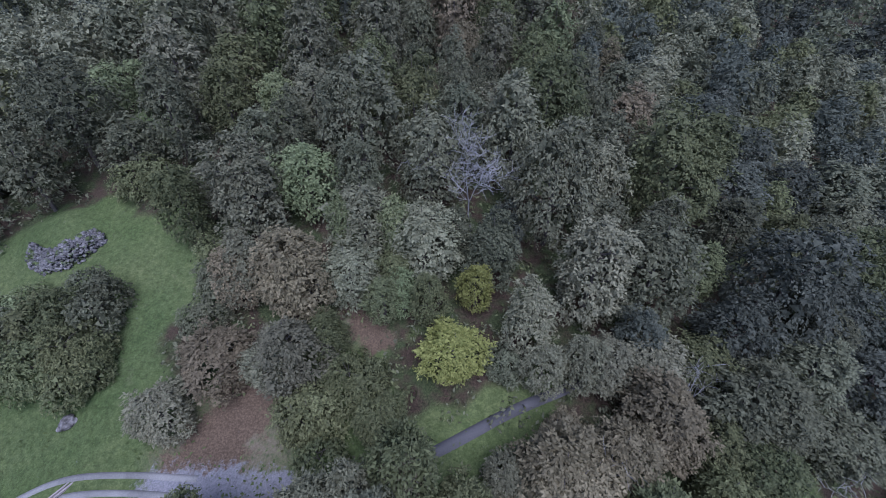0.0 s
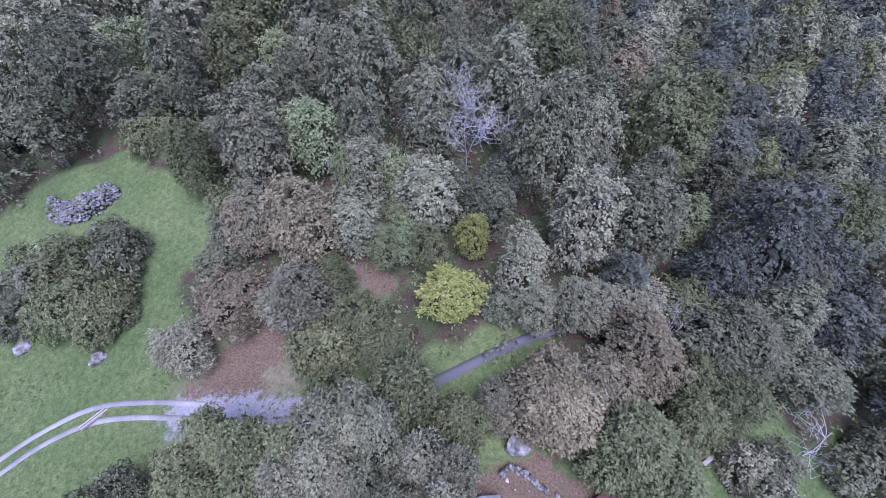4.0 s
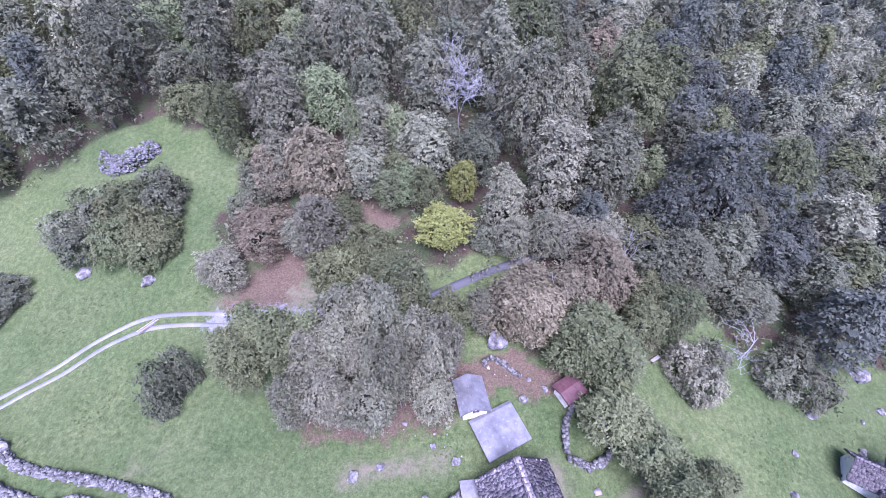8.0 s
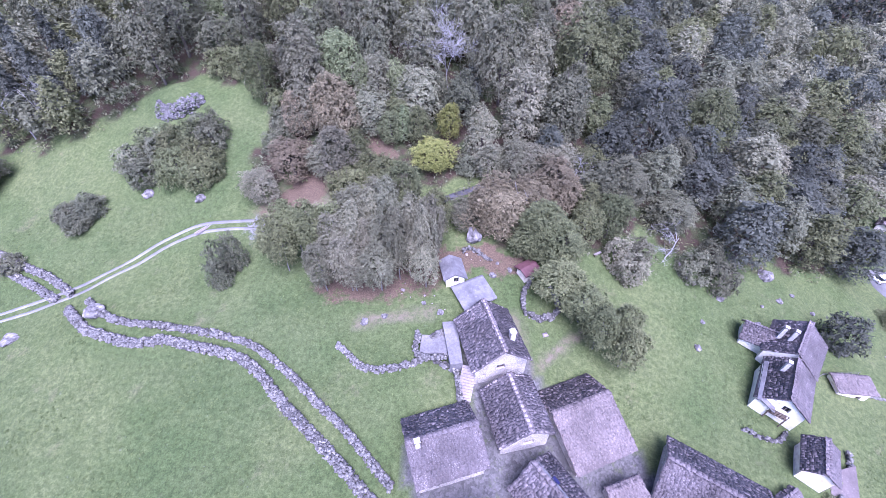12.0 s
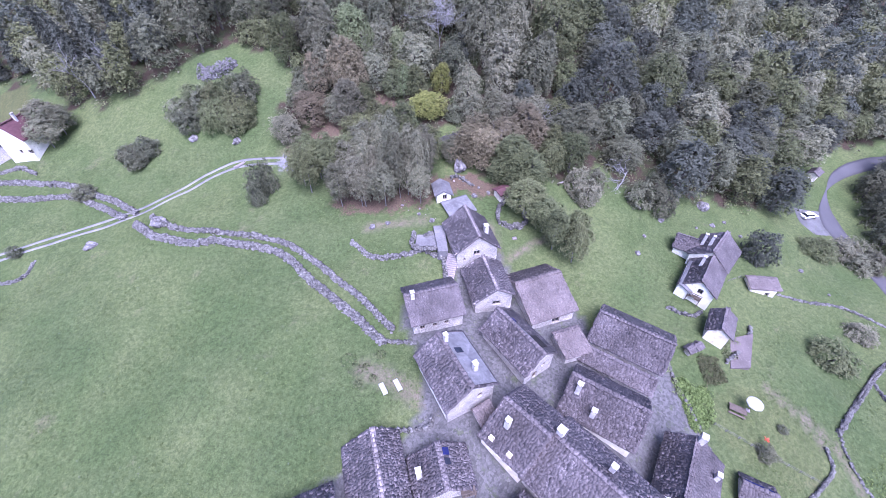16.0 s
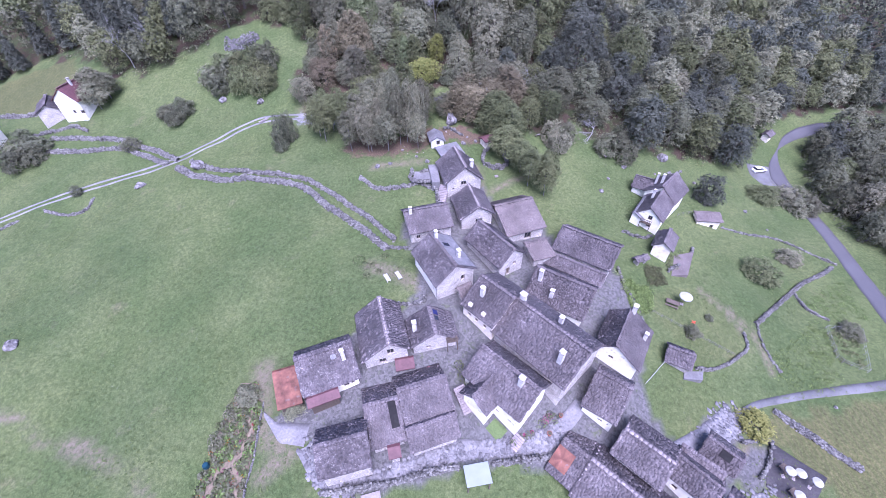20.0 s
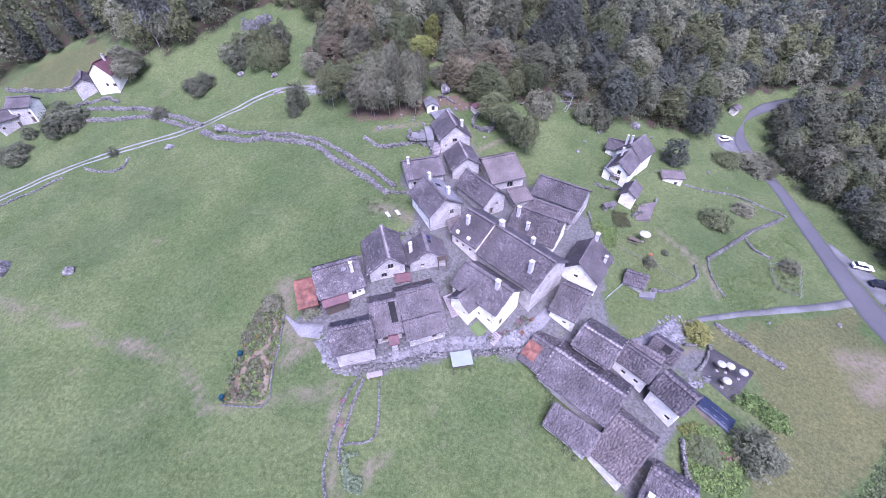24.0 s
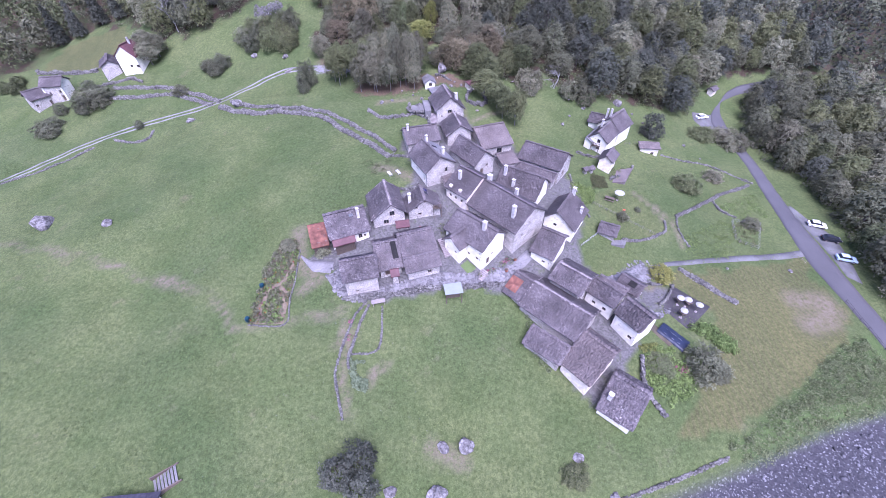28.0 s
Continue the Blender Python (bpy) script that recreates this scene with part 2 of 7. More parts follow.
RUT = mat("pale_rut_gravel", ((0.126, 0.122, 0.117), (0.200, 0.194, 0.185)), 9.0, 0.95, 0.5, patch=0.25, patch_scale=0.3)
PAVING = mat("stone_paving", ((0.105, 0.099, 0.100), (0.178, 0.170, 0.168)), 3.0, 0.9, 0.5, island=0.3, patch=0.25, patch_scale=0.3)
DIRT = mat("bare_earth", ((0.058, 0.048, 0.034), (0.087, 0.073, 0.052)), 3.0, 0.95, 0.4, patch=0.25, patch_scale=0.5)
BARK = mat("bark", ((0.054, 0.048, 0.042), (0.102, 0.090, 0.081)), 4.0, 0.95, 0.6, thing=0.2)
PALE_BARK = mat("pale_bark", ((0.173, 0.168, 0.163), (0.298, 0.293, 0.288)), 3.0, 0.9, 0.4)
STEM = mat("grey_stem", ((0.11, 0.105, 0.10), (0.22, 0.21, 0.20)), 3.0, 0.9, 0.4)
WHITE = mat("white_sheet", ((0.337, 0.342, 0.337), (0.374, 0.379, 0.374)), 1.5, 0.6, 0.0, patch=0.05)
CLOTH = mat("white_canvas", ((0.285, 0.279, 0.273), (0.338, 0.332, 0.326)), 3.0, 0.9, 0.1, patch=0.06)
LEAF = {
    "green": leaf_mat("green_leaves", (0.086, 0.096, 0.045), (0.135, 0.145, 0.069), 0.012),
    "dark": leaf_mat("dark_leaves", (0.084, 0.089, 0.054), (0.133, 0.137, 0.085), 0.012),
    "deep": leaf_mat("deep_green_leaves", (0.058, 0.066, 0.049), (0.096, 0.103, 0.078), 0.012),
    "brown": leaf_mat("browning_leaves", (0.142, 0.122, 0.074), (0.196, 0.168, 0.104)),
    "grey": leaf_mat("grey_green_leaves", (0.130, 0.130, 0.081), (0.183, 0.181, 0.116), 0.015),
    "salad": leaf_mat("garden_leaves", (0.094, 0.138, 0.039), (0.189, 0.252, 0.082)),
    "yellow": leaf_mat("yellow_green_leaves", (0.126, 0.136, 0.034), (0.188, 0.196, 0.062)),
    "cabbage": leaf_mat("blue_green_cabbage_leaves", (0.115, 0.150, 0.080), (0.190, 0.235, 0.140), 0.0),
    "light": leaf_mat("light_green_leaves", (0.116, 0.136, 0.066), (0.180, 0.204, 0.102)),
}


# ---- making meshes ----
def mesh_of(name, verts, quads, material, smooth=False):
    """A mesh from arrays of corners and of faces, all of three or all of four sides."""
    verts, quads = np.asarray(verts, np.float32).reshape(-1, 3), np.asarray(quads, np.int32)
    me = bpy.data.meshes.new(name)
    me.vertices.add(len(verts)), me.loops.add(quads.size), me.polygons.add(len(quads))
    me.vertices.foreach_set("co", verts.ravel())
    me.loops.foreach_set("vertex_index", quads.ravel())
    me.polygons.foreach_set("loop_start", np.arange(0, quads.size, quads.shape[1], dtype=np.int32))
    if smooth:
        me.polygons.foreach_set("use_smooth", np.ones(len(quads), bool))
    me.update(calc_edges=True)
    me.materials.append(material)
    return me


def part(name, bm, material, parent, label=""):
    """A bmesh or a mesh as ONE object under a thing or a part."""
    if isinstance(bm, bmesh.types.BMesh):
        me = bpy.data.meshes.new(name)
        bmesh.ops.recalc_face_normals(bm, faces=bm.faces)
        bm.to_mesh(me), bm.free()
        me.materials.append(material)
    else:
        me = bm
    ob = new(name, me)
    ob.parent = parent
    return tagged(ob, label)


def thing(name, m, label, category, group="", kind=""):
    ob = new(name)
    ob.empty_display_size = 0.5
    ob.matrix_world = m
    return tagged(ob, label, category, group, kind)


def box(bm, x0, y0, z0, x1, y1, z1, bevel=0.0):
    """Adds a box, with its edges chamfered where asked."""
    c = [bm.verts.new(v) for v in ((x0, y0, z0), (x1, y0, z0), (x1, y1, z0), (x0, y1, z0), (x0, y0, z1), (x1, y0, z1), (x1, y1, z1), (x0, y1, z1))]
    fs = [bm.faces.new([c[i] for i in q]) for q in ((3, 2, 1, 0), (4, 5, 6, 7), (0, 1, 5, 4), (1, 2, 6, 5), (2, 3, 7, 6), (3, 0, 4, 7))]
    if bevel:
        bmesh.ops.bevel(bm, geom=list({e for f in fs for e in f.edges}), offset=bevel, segments=1, affect="EDGES")
    return c


def box_part(name, material, parent, x0, y0, z0, x1, y1, z1, bevel=0.02, label=""):
    bm = bmesh.new()
    box(bm, x0, y0, z0, x1, y1, z1, bevel)
    return part(name, bm, material, parent, label)


BOX_Q = np.array(((4, 5, 6, 7), (0, 1, 5, 4), (1, 2, 6, 5), (2, 3, 7, 6), (3, 0, 4, 7), (3, 2, 1, 0)))
BOX_V = np.array(((-1, -1, -1), (1, -1, -1), (1, 1, -1), (-1, 1, -1), (-1, -1, 1), (1, -1, 1), (1, 1, 1), (-1, 1, 1)), float)


def many_boxes(centres, axes, halves, jitter, rng, bottom=True):
    """Corners and faces of many uneven blocks. centres N x 3; axes N x 3 x 3, rows; halves N x 3."""
    n = len(centres)
    v = BOX_V[None] * halves[:, None, :] * (1 + rng.uniform(-jitter, jitter, (n, 8, 3)))
    v = np.einsum("nki,nij->nkj", v, axes) + centres[:, None, :]
    q = (BOX_Q if bottom else BOX_Q[:5])[None] + 8 * np.arange(n)[:, None, None]
    return v.reshape(-1, 3), q.reshape(-1, 4)


def tube(bm, points, radii, sides=7):
    """A tapered tube along points."""
    rings = []
    for i, p in enumerate(points):
        p = Vector(p)
        d = (Vector(points[min(i + 1, len(points) - 1)]) - Vector(points[max(i - 1, 0)])).normalized()
        a = d.orthogonal().normalized()
        b = d.cross(a)
        rings.append([bm.verts.new(p + radii[i] * (a * math.cos(k * 2 * math.pi / sides) + b * math.sin(k * 2 * math.pi / sides))) for k in range(sides)])
    for r0, r1 in zip(rings, rings[1:]):
        for k in range(sides):
            bm.faces.new((r0[k], r0[(k + 1) % sides], r1[(k + 1) % sides], r1[k]))
    bm.faces.new(rings[-1]), bm.faces.new(rings[0][::-1])


# ---- the lie of the land ----
STATIONS = (
    (-60, 6, 7.5), (-52, 2, 9.3), (-40, 17, 12.8), (-52, 44, 24.0), (-11, -7, 9.8), (-3, -34, 7.2), (-70, -42, 0.0), (-92, -38, -3.0),
    (-21, -52, 2.6), (11, -64, -2.3), (-45, -60, -2.0), (-7, -85, -3.2), (56, -50, -5.6), (53, -33, -1.4), (82, -24, -7.5), (99, 22, -5.6),
    (104, -36, -9.2), (-96, 24, 9.5), (-150, 50, 10.0), (-66, 23, 13.0), (47, 10, 6.0), (65, 14, 2.2), (5, 4, 12.0), (18, -5, 8.0),
    (60, -90, -10.5), (36, -84, -9.4), (10, 50, 25.0), (45, 40, 16.0), (0, 130, 52.0), (-110, 130, 50.0), (130, 90, 12.0), (220, 0, -14.0),
    (-120, -90, -7.0))
TERRACES = ((6, -59.5, 0.8), (25, -54.5, 0.6), (31, -40, 1.8), (31, -57, -0.8), (38, -48, -0.6), (44, -73, -6.0), (38.5, -65.5, -4.8), (28, -77, -6.4), (6, -38, 6.8), (13, -6, 9.8), (4.5, -24.5, 6.4), (1, -13.5, 8.9), (22.5, -20.5, 4.6), (20, -9, 7.2), (9, -17, 7.4), (14.5, -27, 5.8), (39, -87, -9.9), (-2, -49, 4.2), (20, -66, -4.0), (-9, -65.5, 0.3))


def plate(stations, smooth=0.02):
    s = np.array(stations, float)
    xy, n = s[:, :2] / 50, len(s)
    d = np.linalg.norm(xy[:, None] - xy[None], axis=2)
    m = np.zeros((n + 3, n + 3))
    m[:n, :n] = d ** 2 * np.log(d + 1e-6) + smooth * np.eye(n)
    m[:n, n], m[n, :n], m[:n, n + 1:], m[n + 1:, :n] = 1, 1, xy, xy.T
    return xy, np.linalg.solve(m, np.r_[s[:, 2], 0, 0, 0])


KNOT, WEIGHT = plate(STATIONS + TERRACES)


def inside(poly, x, y):
    """Which points lie in a polygon."""
    x, y = np.asarray(x, float), np.asarray(y, float)
    r = np.zeros(np.broadcast(x, y).shape, bool)
    for (x0, y0), (x1, y1) in zip(poly, poly[1:] + poly[:1]):
        if y0 != y1:
            r ^= ((y0 > y) != (y1 > y)) & (x < (x1 - x0) * (y - y0) / (y1 - y0) + x0)
    return r


def away(line, x, y):
    """Distance to a polyline."""
    x, y = np.asarray(x, float), np.asarray(y, float)
    best = np.full(np.broadcast(x, y).shape, 1e9)
    for (x0, y0), (x1, y1) in zip(line, line[1:]):
        dx, dy = x1 - x0, y1 - y0
        s = np.clip(((x - x0) * dx + (y - y0) * dy) / (dx * dx + dy * dy), 0, 1)
        best = np.minimum(best, np.hypot(x - x0 - s * dx, y - y0 - s * dy))
    return best


BANK = [(-20, -112), (35, -97), (57, -90), (80, -82), (95, -78), (110, -76), (140, -84), (200, -100)]


def ground(x, y):
    """Height of the land at a place, arrays allowed."""
    x, y = np.asarray(x, float), np.asarray(y, float)
    q = np.stack(np.broadcast_arrays(x, y), -1) / 50
    d = np.linalg.norm(q[..., None, :] - KNOT, axis=-1)
    z = (d ** 2 * np.log(d + 1e-6)) @ WEIGHT[:-3] + WEIGHT[-3] + q @ WEIGHT[-2:]
    z = z + 0.22 * np.sin(x * 0.21 + 1.3 * np.sin(y * 0.13)) * np.sin(y * 0.19 + 0.8) + 0.10 * np.sin(x * 0.55 + y * 0.31) * np.sin(y * 0.61 - x * 0.23)
    z = z + 1.5 * np.exp(-(((x + 55) / 5.5) ** 2 + ((y - 46.5) / 4.0) ** 2) ** 2)
    z = np.minimum(z, 40 + 0.35 * np.maximum(y, 0))
    bx, by = np.array([p[0] for p in BANK]), np.array([p[1] for p in BANK])
    south = np.interp(x, bx, by) - y
    bed = -14.6 - 0.01 * (x - 60)
    f = np.clip((south + 1.5) / 4.0, 0, 1)
    return z * (1 - f) + np.minimum(z, bed) * f if np.ndim(z) else float(z * (1 - f) + min(z, bed) * f)


def sheet(name, line_a, line_b, material, lift, step=1.0, cross=3, label="", category="", kind="structure"):
    """A strip of made ground between two polylines, draped over the land, with its edges turned down."""
    def walkline(line, n):
        p = np.array(line, float)
        s = np.r_[0, np.cumsum(np.linalg.norm(np.diff(p, axis=0), axis=1))]
        u = np.linspace(0, s[-1], n)
        return np.stack([np.interp(u, s, p[:, i]) for i in (0, 1)], -1)
    n = max(2, int(np.linalg.norm(np.diff(np.array(line_a, float), axis=0), axis=1).sum() / step))
    a, b = walkline(line_a, n), walkline(line_b, n)
    rows = []
    for k in range(-1, cross + 2):
        f = min(max(k / cross, 0), 1)
        p = a * (1 - f) + b * f
        z = ground(p[:, 0], p[:, 1]) + (lift if 0 <= k <= cross else -0.25)
        rows.append(np.c_[p, z])
    v = np.stack(rows, 1)
    w = v.shape[1]
    i, j = np.meshgrid(np.arange(n - 1), np.arange(w - 1), indexing="ij")
    q = np.stack([i * w + j, (i + 1) * w + j, (i + 1) * w + j + 1, i * w + j + 1], -1).reshape(-1, 4)
    return tagged(new(name, mesh_of(name, v, q, material, True)), label, category, "", kind)


def curve(points, n=6):
    """A smooth polyline through points."""
    p = [Vector((*q, 0)) for q in points]
    p = [2 * p[0] - p[1]] + p + [2 * p[-1] - p[-2]]
    out = []
    for a, b, c, d in zip(p, p[1:], p[2:], p[3:]):
        for k in range(n):
            t = k / n
            v = 0.5 * ((2 * b) + (c - a) * t + (2 * a - 5 * b + 4 * c - d) * t * t + (3 * b - a - 3 * c + d) * t ** 3)
            out.append((v.x, v.y))
    return out + [tuple(p[-2][:2])]


def offset(line, d):
    p = np.array(line, float)
    t = np.gradient(p, axis=0)
    t /= np.linalg.norm(t, axis=1)[:, None]
    return [tuple(q) for q in p + d * np.c_[-t[:, 1], t[:, 0]]]


# outlines of the plan
FOREST = [(-260, 16), (-165, 20), (-152, 34), (-142, 48), (-122, 56), (-104, 51), (-92, 42), (-86, 40), (-76, 40), (-66, 45), (-58, 51), (-50, 51.5), (-42, 52), (-35.5, 49), (-33.5, 42), (-33, 34), (-34, 28), (-30, 27), (-18, 28), (-12, 36), (-8, 36), (-4, 22), (10, 24), (14, 16),
          (28, 12), (36, 19), (48, 17), (60, 17), (74, 19), (86, 20), (95, 24), (99, 31), (104, 38), (110, 43), (118, 47), (130, 50), (145, 52), (320, 40), (320, 400), (-260, 400)]
FOREST_EAST = [(120, 34), (140, 42), (330, 30), (330, -150), (118, -72), (109, -58), (113, -40), (117, -24), (117, -10), (111, 2), (113, 16)]
MOWN = [(58, -53), (94, -45), (97, -58), (92, -68), (76, -77), (58, -86), (50, -86), (62, -72), (66, -62)]


LANE = curve([(-12, 15.3), (-6.1, 17.5), (-0.3, 20.1), (3.6, 22), (7.9, 24.1), (15.4, 27.1), (21.8, 29.9)])
TRAIL = curve([(-140, -40), (-96, -46), (-78, -50), (-62, -55), (-52, -58.5), (-43, -60.5), (-34, -66), (-29, -70.5), (-20, -70.5), (-10, -68.5)])
WORN = ((((58.5, -27.7), (61.8, -31.6), (64.2, -36.3)), 0.8), (((86, -57.5), (93, -57.5), (91, -62), (85.5, -63.5)), 3.0), (((52.6, -57.0), (55.5, -57.6), (52.5, -60)), 1.8), (((-27, 20.5), (-20, 20)), 5.5), (((-11.5, 33), (-10.5, 37)), 2.5), (((-6.8, -71.1), (-7.7, -75.3), (-8.0, -78.8), (-7.3, -81.8), (-6.1, -84.0), (-5.7, -86.4)), 0.75), (((-8.6, -70.5), (-9.3, -75)), 0.8), (((-0.4, -77.9), (-2.5, -79.0), (-3.0, -81)), 0.9), (((-16.5, -61), (-14.8, -61.2), (-18.2, -63.8)), 1.5), (((-50, -59), (-47, -60)), 1.6), (((-22, -49), (-20, -58), (-16, -60)), 2.2), (((66, -44), (66, -36), (63, -31)), 0.8),
        (((17, -7.5), (22, -3.5), (26, -1)), 0.8), (((13.5, -1), (15, -10)), 1.4), (((-10, -2), (-4, -1), (1, -0.5)), 1.0), (((90, -57), (94, -60)), 2.2), (((-7, -30), (-2, -32), (4, -36)), 1.6), (((8, -90), (13, -92)), 1.5))
HAMLET = [(5, -2), (13, -4), (17, -10), (26, -12), (30, -20), (41, -25), (43, -38), (40.2, -46), (39.3, -52), (41, -57), (50, -60), (49, -68), (42, -77), (38, -84), (33, -78), (30, -70), (24, -62), (16, -61), (8, -62.5), (-2, -65.5), (-9, -66), (-12, -60), (-18, -58), (-16, -48), (-8, -44), (0, -40), (2, -36), (2, -28), (-1, -24), (-2, -18), (7, -16), (6, -10)]
EAST_TERRACE = [(45, -56), (54.5, -50), (56, -54), (52, -58), (58, -57), (60, -60), (52, -64)]
WEEDS = [(57, -88), (72, -80), (88, -69), (97, -66), (100, -75), (96, -79), (80, -83), (62, -90)]


def terrain():
    xs = np.r_[np.arange(-420, -140, 10), np.arange(-140, 140, 1.25), np.arange(140, 440, 10)]
    ys = np.r_[np.arange(-300, -120, 9), np.arange(-120, 60, 1.25), np.arange(60, 520, 9)]
    gx, gy = np.meshgrid(xs, ys, indexing="ij")
    gz = ground(gx, gy)
    n, m = gx.shape
    i, j = np.meshgrid(np.arange(n - 1), np.arange(m - 1), indexing="ij")
    q = np.stack([i * m + j, (i + 1) * m + j, (i + 1) * m + j + 1, i * m + j + 1], -1).reshape(-1, 4)
    wob = 2.0 * np.sin(gx * 0.7 + gy * 0.4) + 1.5 * np.sin(gy * 0.9 - gx * 0.3)
    wood = ~(np.hypot(gx + 49.7, gy - 68) < 5) & (inside(FOREST, gx + wob, gy + wob) | inside(FOREST_EAST, gx + wob - 5, gy))
    wood = (wood & ~((away(LANE, gx + wob, gy) < 3.2) & (gx < 13))).astype(float)
    lawn = 0.30 * inside([(48.5, -29.4), (53, -28.2), (58.5, -27.7), (61.8, -32.6), (64.2, -37.3), (61.1, -40.9), (51.5, -44.4), (45.3, -35.0)], gx, gy) + 0.12 * inside([(43.5, -46.8), (49, -46.0), (53.3, -47.7), (52.4, -50.9), (46.9, -55.0), (41.2, -55.6), (39.9, -51.6)], gx, gy)
    hayfield = inside([(-113, 30), (-106, 31), (-107, 42), (-114, 53), (-137, 47), (-139, 35), (-128, 32.5)], gx + 0.5 * wob, gy)
    mown = np.maximum(np.maximum(lawn, 0.9 * hayfield), inside(MOWN, gx + 0.5 * wob, gy + 0.4 * wob))
    bx, by = np.array([p[0] for p in BANK]), np.array([p[1] for p in BANK])
    bed = np.clip((np.interp(gx, bx, by) - gy - 0.5) / 2.0, 0, 1)
    m_ = grass_material()
    trail = np.clip(1.15 - away(TRAIL, gx + 0.25 * wob, gy + 0.2 * wob) / 1.15, 0, 1) * np.clip(0.6 + 0.5 * np.sin(gx * 0.9 + gy * 1.7) + 0.4 * np.sin(gx * 0.37), 0.25, 1.0)
    for line, w in WORN:
        trail = np.maximum(trail, np.clip(1.2 - away(line, gx, gy) / w, 0, 1))
    paved = np.maximum(inside(HAMLET, gx, gy), inside(EAST_TERRACE, gx, gy)).astype(float)
    weeds = inside(WEEDS, gx + 0.5 * wob, gy + 0.3 * wob).astype(float)
    me = mesh_of("ground", np.stack([gx, gy, gz], -1), q, m_, True)
    at = me.color_attributes.new("cover", "FLOAT_COLOR", "POINT")
    at.data.foreach_set("color", np.stack([wood, mown, bed, np.ones_like(bed)], -1).astype(np.float32).ravel())
    at = me.color_attributes.new("wear", "FLOAT_COLOR", "POINT")
    at.data.foreach_set("color", np.stack([trail, paved, weeds, np.ones_like(bed)], -1).astype(np.float32).ravel())
    mess = 0.6 * np.sin(gx * 1.3 + gy * 0.8) + 0.5 * np.sin(gx * 0.6 - gy * 1.7)
    yard = np.clip(1.5 - away([(-30, 16.8), (-24, 16.6), (-17, 16.0), (-11, 15.0)], gx + 0.5 * mess, gy + 0.5 * mess) / 2.2, 0, 1)
    fallen = np.maximum(np.clip(1.6 - away([(-27.0, 18.5), (-24, 22), (-22, 27)], gx + mess, gy) / 3.6, 0, 1), np.clip(1.6 - away([(-11.6, 35), (-8.5, 31.5)], gx + mess, gy) / 1.8, 0, 1))
    fallen = np.maximum(fallen, np.clip(1.5 - away([(4, 8.5), (9, 10), (14, 9)], gx + mess, gy + mess) / 2.4, 0, 1))
    fallen = np.maximum(fallen, np.clip(1.5 - away([(-15, 5), (-8, 4.5), (0, 6), (3, 9)], gx + mess, gy + mess) / 3.0, 0, 1))
    at = me.color_attributes.new("yard", "FLOAT_COLOR", "POINT")
    at.data.foreach_set("color", np.stack([yard, fallen, 0 * yard, np.ones_like(bed)], -1).astype(np.float32).ravel())
    return tagged(new("ground", me), "sloping green meadow with bare patches, leaf litter and a gravel river bed", "ground", "", "structure")


